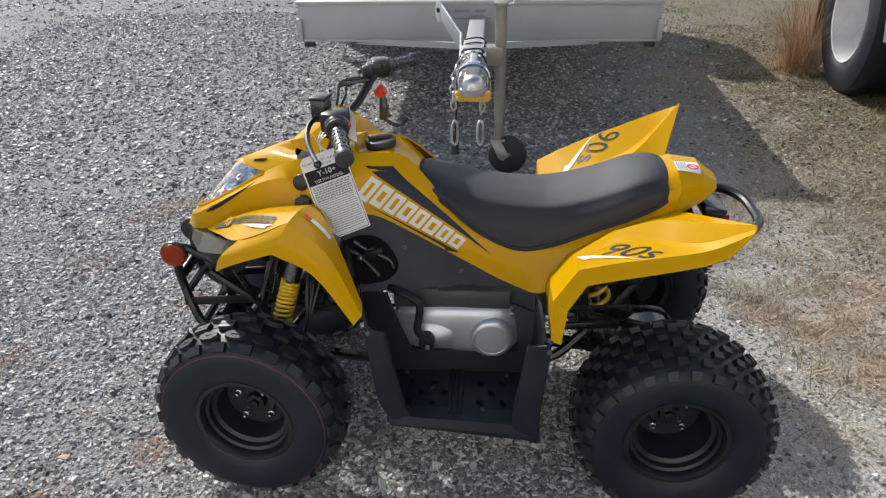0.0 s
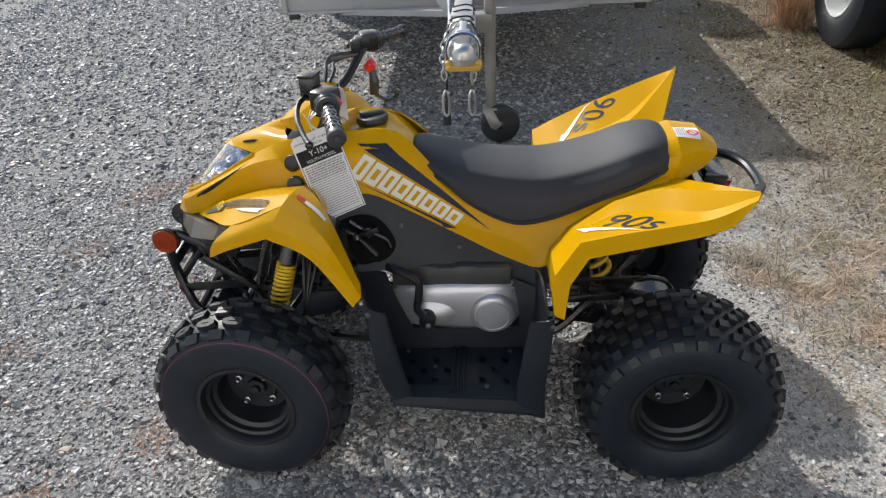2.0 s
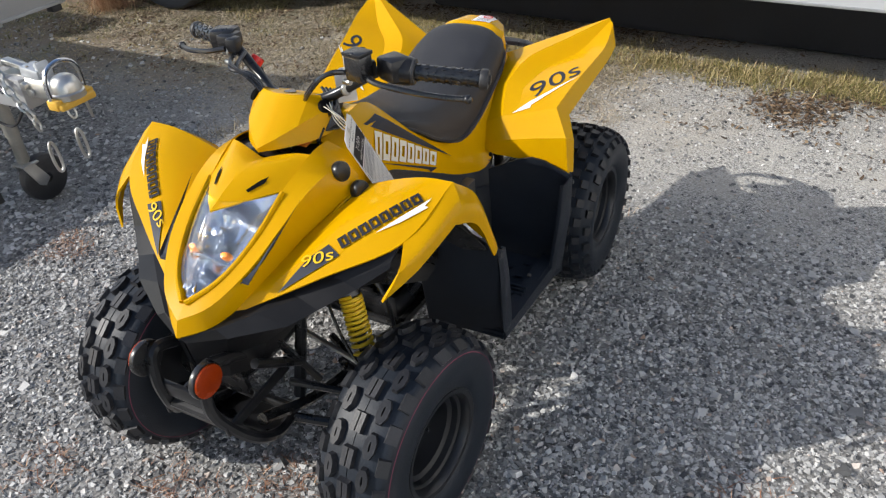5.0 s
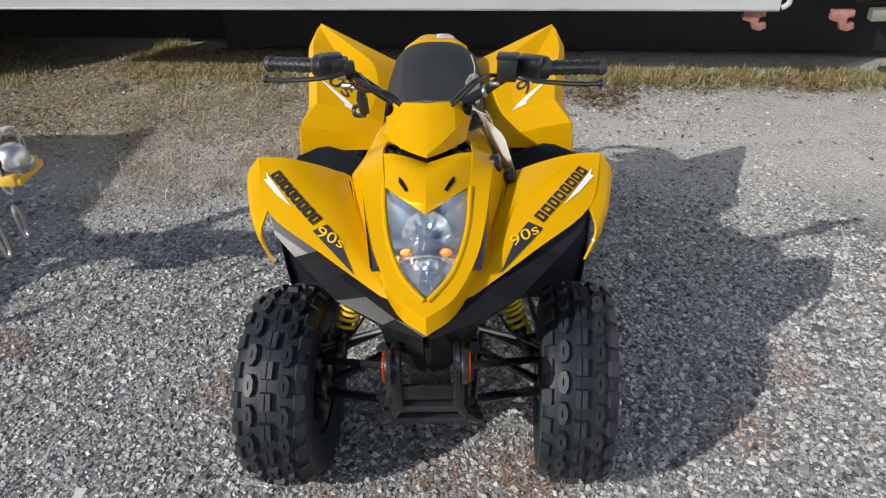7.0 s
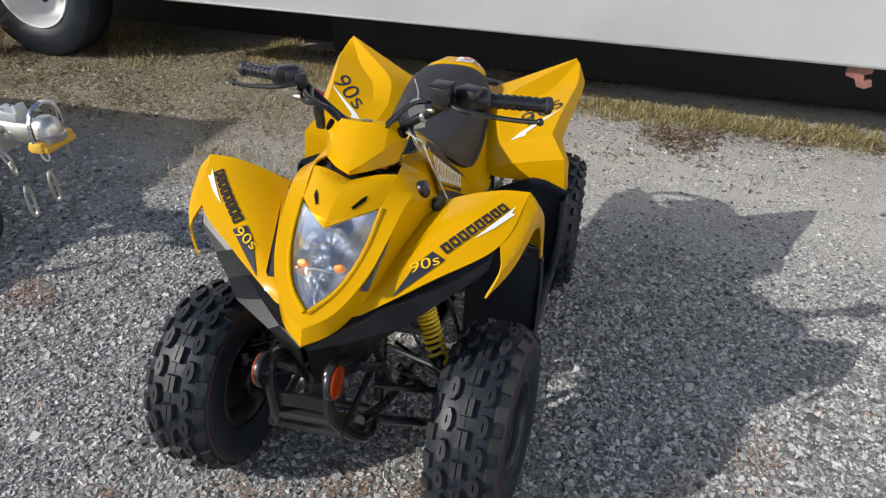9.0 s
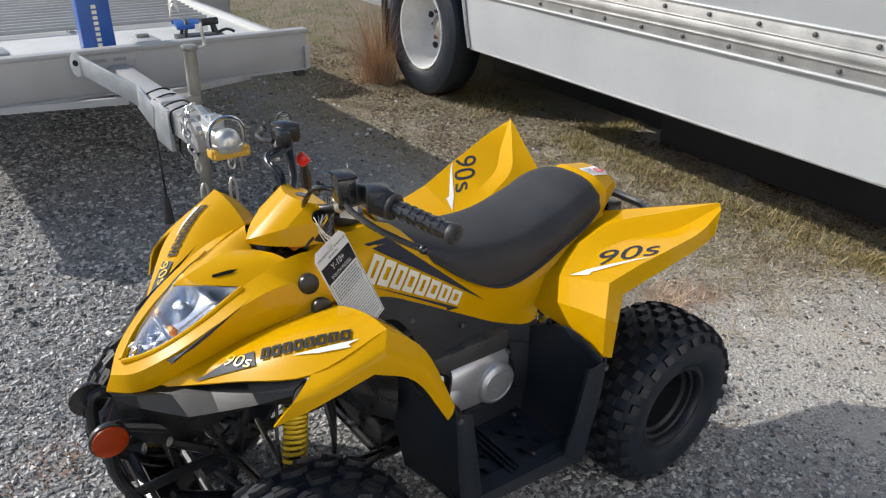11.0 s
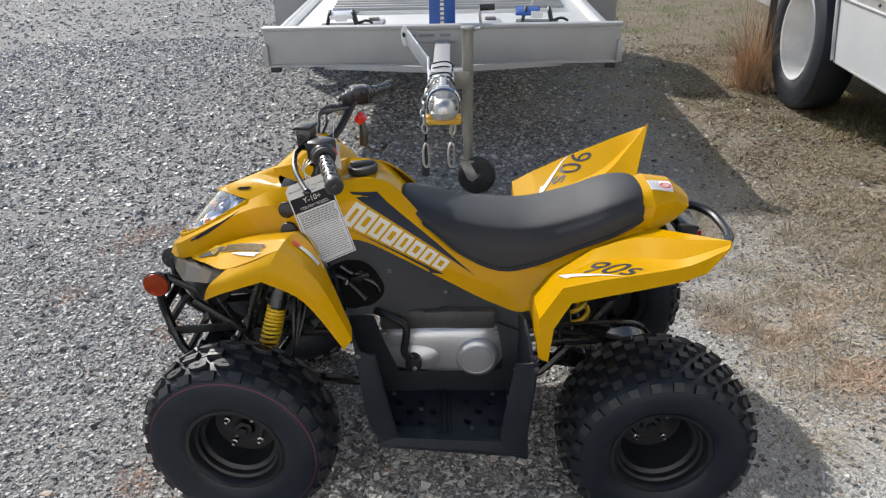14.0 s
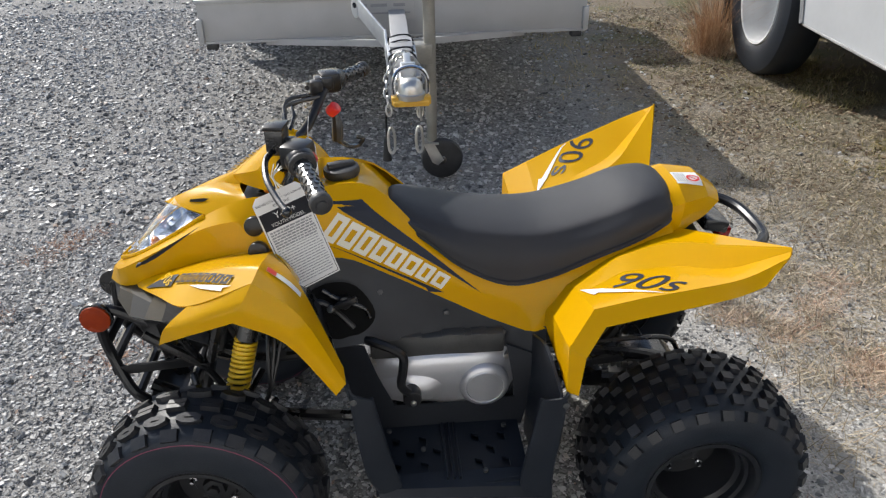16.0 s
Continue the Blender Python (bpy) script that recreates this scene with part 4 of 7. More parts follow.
# rear fender, from its front foot to the pointed tip: inner wall, raised crest, channel, outer edge, flange
WING = [
    [(-0.128, 0.215, 0.535), (-0.128, 0.295, 0.534), (-0.130, 0.350, 0.527), (-0.131, 0.422, 0.514), (-0.153, 0.430, 0.510)],
    [(-0.142, 0.160, 0.540), (-0.136, 0.250, 0.580), (-0.132, 0.330, 0.600), (-0.131, 0.414, 0.615), (-0.163, 0.425, 0.596)],
    [(-0.180, 0.140, 0.585), (-0.190, 0.210, 0.620), (-0.192, 0.252, 0.630), (-0.188, 0.366, 0.668), (-0.205, 0.396, 0.646)],
    [(-0.270, 0.120, 0.632), (-0.290, 0.182, 0.674), (-0.282, 0.236, 0.668), (-0.280, 0.377, 0.695), (-0.288, 0.405, 0.670)],
    [(-0.360, 0.106, 0.668), (-0.386, 0.206, 0.714), (-0.380, 0.268, 0.694), (-0.374, 0.394, 0.720), (-0.372, 0.416, 0.694)],
    [(-0.415, 0.100, 0.684), (-0.464, 0.292, 0.752), (-0.456, 0.336, 0.724), (-0.456, 0.408, 0.746), (-0.440, 0.425, 0.716)],
    [(-0.440, 0.095, 0.690), (-0.541, 0.390, 0.796), (-0.540, 0.394, 0.789), (-0.535, 0.402, 0.782), (-0.486, 0.428, 0.738)],
]
# the right wing stands a little higher than the left one
RISE = [[0.0] * 5] * 3 + [[0.0, 0.0, 0.004, 0.012, 0.012], [0.0, 0.008, 0.012, 0.018, 0.016], [0.0, 0.013, 0.016, 0.020, 0.018], [0.0, 0.016, 0.016, 0.016, 0.014]]
HIGH_WING = [[(x, y, z + d) for (x, y, z), d in zip(row, rise)] for row, rise in zip(WING, RISE)]
low_fender = ridged(WING, (1, 2, 3), (1, 2, 3), nu=4, nv=4, thick=0.005)
high_fender = ridged(HIGH_WING, (1, 2, 3), (1, 2, 3), nu=4, nv=4, thick=0.005)
LOW_TREE, HIGH_TREE = tree_of(low_fender), tree_of(high_fender)
part("rear_fender", low_fender, YELLOW, quad, "yellow rear fender rising to a pointed wing", smooth=12)
part("rear_fender", mirror(high_fender), YELLOW, quad, "yellow rear fender rising to a pointed wing", smooth=12)

# seat
def seat_bm():
    spec = [(0.205, 0.748, 0.025, 0.742, 0.040), (0.185, 0.764, 0.064, 0.738, 0.080), (0.125, 0.747, 0.090, 0.712, 0.114), (0.045, 0.721, 0.102, 0.652, 0.138),
            (-0.055, 0.706, 0.108, 0.608, 0.147), (-0.150, 0.706, 0.110, 0.624, 0.152), (-0.260, 0.732, 0.110, 0.667, 0.148), (-0.340, 0.762, 0.108, 0.694, 0.140),
            (-0.395, 0.774, 0.098, 0.716, 0.127), (-0.424, 0.772, 0.084, 0.728, 0.110), (-0.436, 0.760, 0.060, 0.744, 0.072)]
    rows = []
    for s, zt, ht, zb, hb in spec:
        half = [(s, hb - 0.004, zb - 0.012), (s, hb, zb), (s, (hb + ht) / 2 + 0.010, (zb + zt) / 2 - 0.004), (s, ht + 0.006, zt - 0.016), (s, ht - 0.010, zt - 0.004), (s, ht * 0.5, zt + 0.005)]
        rows.append([(s, 0, zb - 0.02)] + half + [(s, 0, zt + 0.007)] + [(a, -b, c) for a, b, c in half[::-1]] + [(s, 0, zb - 0.02)])
    bm = sheet(rows, nu=4, nv=3, thick=0)
    for at in (0, -1):
        line = grid_points(rows, 4, 3)[at]
        bm.faces.new([bm.verts.new(q) for q in line[:-1]])
    bmesh.ops.remove_doubles(bm, verts=bm.verts, dist=1e-5)
    return bm


part("seat", seat_bm(), SEAT_VINYL, quad, "matt black vinyl seat", smooth=40)
seam = [(0.185, 0.082, 0.734), (0.125, 0.116, 0.706), (0.045, 0.140, 0.648), (-0.055, 0.149, 0.604), (-0.15, 0.154, 0.621), (-0.20, 0.153, 0.640), (-0.26, 0.150, 0.664), (-0.34, 0.142, 0.691), (-0.395, 0.129, 0.713)]
both("seat_piping", tube(seam, 0.004, 5, 6), SEAT_VINYL)

# grey side panel under the yellow one
side = sheet([
    [(0.385, 0.166, 0.695), (0.380, 0.190, 0.640), (0.360, 0.220, 0.560), (0.340, 0.240, 0.520)],
    [(0.300, 0.148, 0.694), (0.290, 0.165, 0.635), (0.280, 0.200, 0.565), (0.270, 0.230, 0.520)],
    [(0.200, 0.149, 0.644), (0.195, 0.160, 0.595), (0.190, 0.175, 0.545), (0.185, 0.195, 0.500)],
    [(0.080, 0.154, 0.576), (0.080, 0.160, 0.540), (0.078, 0.166, 0.510), (0.076, 0.172, 0.485)],
    [(-0.048, 0.165, 0.510), (-0.050, 0.170, 0.490), (-0.052, 0.174, 0.470), (-0.054, 0.178, 0.452)],
    [(-0.138, 0.194, 0.510), (-0.136, 0.200, 0.480), (-0.134, 0.205, 0.455), (-0.132, 0.210, 0.430)],
], nu=4, nv=3, thick=0.004)
both("side_panel", side, DARK_PLASTIC, label="dark grey textured plastic side panel")
for s, l, z in ((0.226, 0.158, 0.606), (0.083, 0.163, 0.545), (-0.045, 0.172, 0.488)):
    both("panel_screw", disc(0.006, 0.006, (s, l + 0.003, z), (0, 1, 0.35), 12, 0.0015), CASE_DARK)
# opening in the side panel, with what lies in it
hole = [(0.385, 0.196, 0.628), (0.330, 0.178, 0.648), (0.275, 0.172, 0.632), (0.238, 0.184, 0.572), (0.262, 0.208, 0.540), (0.318, 0.224, 0.534), (0.352, 0.230, 0.560), (0.380, 0.218, 0.600)]
hole_bm = bmesh.new()
hole_bm.faces.new([hole_bm.verts.new(Vector(p) + Vector((0, 0.005, 0.002))) for p in curve_points(hole, 4, closed=True)])
both("panel_opening", hole_bm, MATT_BLACK)
both("hose", tube([(0.372, 0.206, 0.622), (0.340, 0.206, 0.612), (0.310, 0.206, 0.580), (0.285, 0.212, 0.552)], 0.007, 5, 8), GLOSS_BLACK)
both("hose", tube([(0.345, 0.196, 0.640), (0.318, 0.200, 0.622), (0.262, 0.196, 0.590), (0.250, 0.198, 0.566)], 0.005, 5, 8), FRAME_BLACK)
both("hose_clip", disc(0.008, 0.010, (0.330, 0.214, 0.604), (0.6, 0.6, 0.4), 12, 0.002), STEEL)
both("fuel_tap", merged(disc(0.014, 0.03, (0.300, 0.205, 0.615), (0, 1, 0.3), 14, 0.003), box((0.05, 0.012, 0.014), (0.296, 0.222, 0.622), (0, 20, 0), 0.003)), GLOSS_BLACK)

# panel between the side panel and the front fender
both("knee_panel", sheet([
    [(0.384, 0.180, 0.650), (0.366, 0.235, 0.625), (0.346, 0.325, 0.620)],
    [(0.370, 0.208, 0.590), (0.345, 0.270, 0.585), (0.322, 0.355, 0.588)],
    [(0.345, 0.236, 0.526), (0.322, 0.310, 0.545), (0.300, 0.392, 0.556)],
], nu=3, nv=3, thick=0.004), DARK_PLASTIC)

# foot wells
well_front = sheet([
    [(0.350, 0.226, 0.560), (0.325, 0.318, 0.568), (0.297, 0.406, 0.556)],
    [(0.320, 0.225, 0.420), (0.300, 0.315, 0.430), (0.275, 0.412, 0.430)],
    [(0.290, 0.215, 0.300), (0.272, 0.310, 0.300), (0.250, 0.408, 0.300)],
    [(0.278, 0.212, 0.250), (0.262, 0.306, 0.250), (0.240, 0.402, 0.250)],
], nu=3, nv=3, thick=0.006)
well_edge = sheet([
    [(0.294, 0.410, 0.548), (0.284, 0.416, 0.535), (0.252, 0.412, 0.520), (0.247, 0.400, 0.518)],
    [(0.287, 0.414, 0.450), (0.274, 0.420, 0.445), (0.236, 0.414, 0.425), (0.230, 0.402, 0.420)],
    [(0.272, 0.410, 0.316), (0.258, 0.414, 0.310), (0.214, 0.408, 0.304), (0.208, 0.396, 0.300)],
    [(0.246, 0.404, 0.252), (0.236, 0.406, 0.250), (0.200, 0.402, 0.250), (0.196, 0.392, 0.255)],
], nu=3, nv=3, thick=0.005)
well_rear = sheet([
    [(-0.110, 0.205, 0.500), (-0.112, 0.330, 0.556), (-0.122, 0.430, 0.520)],
    [(-0.112, 0.205, 0.420), (-0.118, 0.320, 0.415), (-0.124, 0.430, 0.410)],
    [(-0.104, 0.205, 0.300), (-0.108, 0.310, 0.300), (-0.114, 0.422, 0.300)],
    [(-0.100, 0.205, 0.225), (-0.106, 0.305, 0.218), (-0.118, 0.414, 0.210)],
], nu=3, nv=3, thick=0.006)
rear_edge = sheet([
    [(-0.134, 0.430, 0.520), (-0.124, 0.437, 0.512), (-0.086, 0.432, 0.505), (-0.080, 0.420, 0.503)],
    [(-0.125, 0.432, 0.410), (-0.115, 0.438, 0.405), (-0.069, 0.430, 0.400), (-0.064, 0.418, 0.398)],
    [(-0.116, 0.424, 0.300), (-0.106, 0.428, 0.298), (-0.056, 0.420, 0.295), (-0.051, 0.408, 0.295)],
    [(-0.120, 0.416, 0.208), (-0.110, 0.418, 0.206), (-0.056, 0.412, 0.222), (-0.051, 0.402, 0.226)],
], nu=3, nv=3, thick=0.005)
both("foot_well_front", well_front, WELL_BLACK)
both("foot_well_edge", well_edge, WELL_BLACK)
both("foot_well_rear", well_rear, WELL_BLACK)
both("foot_well_edge", rear_edge, WELL_BLACK)
both("well_wall", sheet([[(0.350, 0.236, 0.528), (0.265, 0.226, 0.510)], [(0.320, 0.226, 0.42), (0.242, 0.218, 0.42)], [(0.290, 0.216, 0.30), (0.205, 0.213, 0.315)], [(0.280, 0.214, 0.25), (0.195, 0.212, 0.25)]], 3, 1, 0.004), DARK_PLASTIC)
both("well_wall", sheet([[(0.212, 0.215, 0.330), (0.05, 0.214, 0.326), (-0.070, 0.214, 0.332)], [(0.197, 0.212, 0.248), (0.05, 0.211, 0.248), (-0.064, 0.212, 0.248)]], 2, 3, 0.004), DARK_PLASTIC)
both("well_wall", sheet([[(-0.050, 0.186, 0.462), (-0.130, 0.212, 0.440)], [(-0.064, 0.205, 0.38), (-0.118, 0.212, 0.38)], [(-0.066, 0.212, 0.315), (-0.100, 0.212, 0.31)], [(-0.064, 0.212, 0.248), (-0.086, 0.212, 0.248)]], 3, 1, 0.004), DARK_PLASTIC)
sill = ridged([
    [(0.250, 0.368, 0.270), (0.250, 0.404, 0.268), (0.250, 0.410, 0.250), (0.250, 0.404, 0.236)],
    [(0.150, 0.368, 0.270), (0.150, 0.408, 0.266), (0.150, 0.414, 0.244), (0.150, 0.406, 0.228)],
    [(0.020, 0.368, 0.268), (0.020, 0.410, 0.260), (0.020, 0.416, 0.234), (0.020, 0.408, 0.216)],
    [(-0.100, 0.368, 0.266), (-0.100, 0.414, 0.254), (-0.100, 0.420, 0.224), (-0.100, 0.410, 0.206)],
], (), (1, 2), 4, 2, 0.005)
both("sill", sill, WELL_BLACK)


def foot_plate():
    """Foot board with rows of slanting holes and ribs."""
    bm = bmesh.new()
    x0, x1, y0, y1, z = -0.075, 0.255, 0.205, 0.402, 0.262
    nx, ny = 11, 5
    dx, dy = (x1 - x0) / nx, (y1 - y0) / ny
    for i in range(nx):
        for j in range(ny):
            a, b = x0 + i * dx, y0 + j * dy
            if i in (0, 4, 5, 10) or j in (0, 4) or (i + j) % 2:
                bm.faces.new([bm.verts.new(p) for p in ((a, b, z), (a + dx, b, z), (a + dx, b + dy, z), (a, b + dy, z))])
            else:
                m = 0.22
                outer = [(a, b), (a + dx, b), (a + dx, b + dy), (a, b + dy)]
                inner = [(a + dx * m, b + dy * (m + 0.1)), (a + dx * (1 - m), b + dy * (m - 0.1)), (a + dx * (1 - m), b + dy * (0.9 - m)), (a + dx * m, b + dy * (1.1 - m))]
                for k in range(4):
                    q = (k + 1) % 4
                    bm.faces.new([bm.verts.new((*p, z)) for p in (outer[k], outer[q], inner[q], inner[k])])
    bmesh.ops.remove_doubles(bm, verts=bm.verts, dist=1e-5)
    bmesh.ops.recalc_face_normals(bm, faces=bm.faces)
    if bm.faces[0].normal.z < 0:
        bmesh.ops.reverse_faces(bm, faces=bm.faces[:])
    bmesh.ops.solidify(bm, geom=bm.faces[:], thickness=0.008)
    return bm


both("board_tray", box((0.335, 0.20, 0.006), (0.09, 0.303, 0.247), bevel=0.002), WELL_BLACK)
both("foot_board", foot_plate(), WELL_BLACK, smooth=20)
for s in (0.075, 0.089, 0.103):
    both("board_rib", box((0.006, 0.17, 0.010), (s, 0.305, 0.270), bevel=0.002), WELL_BLACK)
for s, l in ((0.21, 0.375), (0.02, 0.375), (-0.04, 0.24), (0.15, 0.30), (0.225, 0.235)):
    both("board_bolt", disc(0.006, 0.008, (s, l, 0.272), (0, 0, 1), 10, 0.002), CASE_DARK)
for p in ((0.285, 0.416, 0.520), (-0.128, 0.437, 0.494), (-0.122, 0.430, 0.452)):
    both("clip", disc(0.007, 0.006, p, (0, 1, 0.1), 12, 0.002), CASE_DARK)

# engine
cover = sheet([
    [(0.262, 0.150, 0.420), (0.270, 0.160, 0.405), (0.268, 0.160, 0.370), (0.245, 0.150, 0.345)],
    [(0.235, 0.175, 0.452), (0.240, 0.195, 0.420), (0.235, 0.195, 0.350), (0.215, 0.175, 0.322)],
    [(0.150, 0.182, 0.462), (0.150, 0.208, 0.430), (0.145, 0.208, 0.345), (0.140, 0.182, 0.310)],
    [(0.050, 0.182, 0.460), (0.050, 0.206, 0.430), (0.045, 0.206, 0.335), (0.045, 0.182, 0.300)],
    [(-0.035, 0.175, 0.452), (-0.040, 0.196, 0.420), (-0.040, 0.196, 0.335), (-0.035, 0.175, 0.305)],
    [(-0.070, 0.150, 0.420), (-0.078, 0.160, 0.400), (-0.078, 0.160, 0.350), (-0.070, 0.150, 0.325)],
], nu=4, nv=4, thick=0.004)
engine = part("engine", cover, CASE_SILVER, quad, "silver cast engine with round clutch cover", smooth=50)
part("clutch_cover", lathe([(0.0005, 0.220), (0.040, 0.219), (0.043, 0.216), (0.045, 0.219), (0.051, 0.217), (0.057, 0.211), (0.059, 0.200), (0.0005, 0.19)], 36, False), CASE_SILVER, engine).matrix_basis = pose(0.002, 0, 0.368)
part("upper_case", box((0.300, 0.030, 0.052), (0.105, 0.180, 0.474), bevel=0.006), CASE_DARK, engine, "dark upper casting")
for x, l, z in ((0.185, 0.090, 0.502), (0.070, 0.050, 0.500), (0.012, 0.034, 0.498)):
    part("case_lug", box((l, 0.034, 0.006), (x, 0.178, z), bevel=0.002), CASE_DARK, engine)
part("shaft_boss", moved(lathe([(0.0005, 0.226), (0.020, 0.225), (0.046, 0.214), (0.066, 0.200), (0.0005, 0.196)], 28, False), Matrix.Translation((0.160, 0, 0.372)) @ Matrix.Diagonal((1.25, 1, 0.72, 1))), CASE_SILVER, engine, smooth=60)
for s, z in ((0.25, 0.43), (0.20, 0.462), (0.10, 0.468), (0.0, 0.462), (-0.05, 0.43), (0.22, 0.325), (0.10, 0.308), (-0.03, 0.315)):
    part("cover_bolt", disc(0.007, 0.02, (s, 0.180, z), (0, 1, 0), 10, 0.002), STEEL, engine)
kick = part("kick_lever", tube([(0.262, 0.214, 0.520), (0.243, 0.232, 0.524), (0.205, 0.240, 0.509), (0.184, 0.243, 0.489), (0.186, 0.243, 0.450), (0.191, 0.243, 0.412), (0.172, 0.243, 0.384)], 0.0105, 4, 8), GLOSS_BLACK, quad, "black kick-start lever")
part("kick_boss", disc(0.021, 0.036, (0.168, 0.234, 0.374), (0, 1, 0), 16, 0.003), GLOSS_BLACK, kick)
part("kick_bolt", disc(0.007, 0.008, (0.166, 0.253, 0.366), (0, 1, 0), 10, 0.002), STEEL, kick)
part("cylinder", merged(*[box((0.13, 0.16, 0.006), (0.24, 0.0, 0.46 + 0.014 * k), bevel=0.002) for k in range(7)], box((0.11, 0.14, 0.10), (0.24, 0, 0.50))), FRAME_BLACK, engine)
part("crankcase", box((0.22, 0.26, 0.20), (0.05, 0.02, 0.38), bevel=0.02), CASE_DARK, engine)
part("belly_case", box((0.42, 0.24, 0.10), (0.08, 0, 0.26), bevel=0.02), FRAME_BLACK, quad)

# frame, bumper and suspension
part("frame_rail", merged(*[tube([(0.78, w * 0.9, 0.34), (0.60, w, 0.26), (0.30, w * 1.3, 0.235), (-0.10, w * 1.3, 0.235), (-0.25, w * 1.1, 0.33), (-0.40, w, 0.52), (-0.52, w * 0.8, 0.62)], 0.014, 5, 8) for w in (0.10, -0.10)]), FRAME_BLACK, quad)
part("frame_upper", merged(*[tube([(0.66, w, 0.30), (0.60, w, 0.50), (0.52, w * 0.6, 0.66), (0.40, w * 0.4, 0.74), (0.15, w, 0.66), (-0.20, w, 0.58), (-0.50, w * 0.8, 0.66)], 0.013, 5, 8) for w in (0.09, -0.09)]), FRAME_BLACK, quad)
for s, w, z in ((0.60, 0.09, 0.50), (0.70, 0.095, 0.30), (0.30, 0.13, 0.235), (-0.10, 0.13, 0.235), (0.52, 0.06, 0.64)):
    part("frame_cross", tube([(s, -w, z), (s, w, z)], 0.011, 1, 8), FRAME_BLACK, quad)
both("frame_strut", tube([(0.60, 0.10, 0.30), (0.66, 0.10, 0.42), (0.70, 0.10, 0.50)], 0.009, 3, 8), FRAME_BLACK)
both("frame_strut", tube([(0.768, 0.100, 0.490), (0.755, 0.100, 0.479), (0.699, 0.100, 0.435), (0.642, 0.100, 0.390)], 0.011, 3, 8), GLOSS_BLACK)
bumper = part("bumper", merged(
    *[tube([(0.70, w, 0.46), (0.80, w, 0.520), (0.858, w, 0.540), (0.872, w, 0.48), (0.866, w, 0.42), (0.840, w * 1.35, 0.36), (0.812, w * 1.65, 0.325), (0.76, w * 1.6, 0.285), (0.70, w * 1.4, 0.27)], 0.0125, 5, 9) for w in (0.064, -0.064)],
    tube([(0.858, -0.068, 0.405), (0.858, 0.068, 0.405)], 0.0125, 1, 9),
    tube([(0.812, -0.105, 0.325), (0.812, 0.105, 0.325)], 0.0125, 1, 9),
    box((0.012, 0.130, 0.034), (0.866, 0, 0.455), bevel=0.003)), GLOSS_BLACK, quad, "glossy black tubular front bumper")
part("skid_plate", sheet([[(0.795, -0.085, 0.300), (0.797, 0, 0.298), (0.795, 0.085, 0.300)], [(0.760, -0.09, 0.268), (0.760, 0, 0.265), (0.760, 0.09, 0.268)], [(0.68, -0.09, 0.245), (0.68, 0, 0.245), (0.68, 0.09, 0.245)]], 3, 3, 0.006), GLOSS_BLACK, bumper)
for w in (1, -1):
    part("side_bar", box((0.20, 0.008, 0.024), (0.765, w * 0.080, 0.385), (0, 4, 0), 0.002), GLOSS_BLACK, bumper)
part("bumper_plate", box((0.012, 0.090, 0.20), (0.760, 0, 0.46), (0, 8, 0), 0.003), FRAME_BLACK, bumper)
for w in (1, -1):
    reflector = part("side_reflector", disc(0.034, 0.008, (0.870, w * 0.084, 0.528), (0, w, 0), 26, 0.003), AMBER, quad, "round amber side reflector")
    part("reflector_back", merged(disc(0.0375, 0.012, (0.870, w * 0.0755, 0.528), (0, w, 0), 26, 0.002), disc(0.012, 0.02, (0.870, w * 0.068, 0.528), (0, w, 0), 12)), FRAME_BLACK, reflector)
# black plastic below the nose
chin = ridged([
    [(0.842, 0.000, 0.580), (0.818, 0.030, 0.588), (0.788, 0.064, 0.600), (0.690, 0.118, 0.645), (0.650, 0.232, 0.664), (0.585, 0.345, 0.712)],
    [(0.838, 0.006, 0.574), (0.806, 0.064, 0.596), (0.756, 0.126, 0.616), (0.700, 0.190, 0.632), (0.650, 0.260, 0.656), (0.604, 0.338, 0.690)],
    [(0.836, 0.008, 0.566), (0.806, 0.090, 0.582), (0.749, 0.192, 0.602), (0.705, 0.232, 0.620), (0.652, 0.288, 0.648), (0.606, 0.338, 0.680)],
    [(0.830, 0.008, 0.520), (0.792, 0.056, 0.512), (0.732, 0.108, 0.520), (0.676, 0.148, 0.560), (0.622, 0.230, 0.608), (0.601, 0.318, 0.646)],
    [(0.818, 0.008, 0.462), (0.786, 0.044, 0.452), (0.735, 0.082, 0.450), (0.660, 0.125, 0.515), (0.610, 0.215, 0.592), (0.600, 0.310, 0.636)],
], (1, 2, 3), (2,), nu=1, nv=1, thick=0.005)
both("chin_panel", chin, CHIN_BLACK, label="faceted black panel under the nose", smooth=4)
both("splash_panel", sheet([
    [(0.400, 0.080, 0.640), (0.385, 0.180, 0.650), (0.360, 0.300, 0.640)],
    [(0.405, 0.080, 0.520), (0.388, 0.180, 0.520), (0.352, 0.290, 0.520)],
    [(0.385, 0.080, 0.420), (0.370, 0.170, 0.425), (0.340, 0.250, 0.440)]], 3, 3, 0.004), FRAME_BLACK)
caliper = both("brake_caliper", merged(box((0.050, 0.034, 0.046), (0.545, 0.262, 0.300), (0, 20, 0), 0.006), disc(0.012, 0.05, (0.530, 0.262, 0.318), (0, 1, 0), 12, 0.002)), CASE_DARK, label="dark brake caliper")
for c, w in zip(caliper, (1, -1)):
    part("hose_end", tube([(0.522, w * 0.262, 0.330), (0.514, w * 0.256, 0.362)], 0.0065, 1, 8), STEEL, c, "bright hose fitting")
    part("bleed_screw", tube([(0.548, w * 0.262, 0.322), (0.546, w * 0.262, 0.346)], 0.004, 1, 6), STEEL, c)
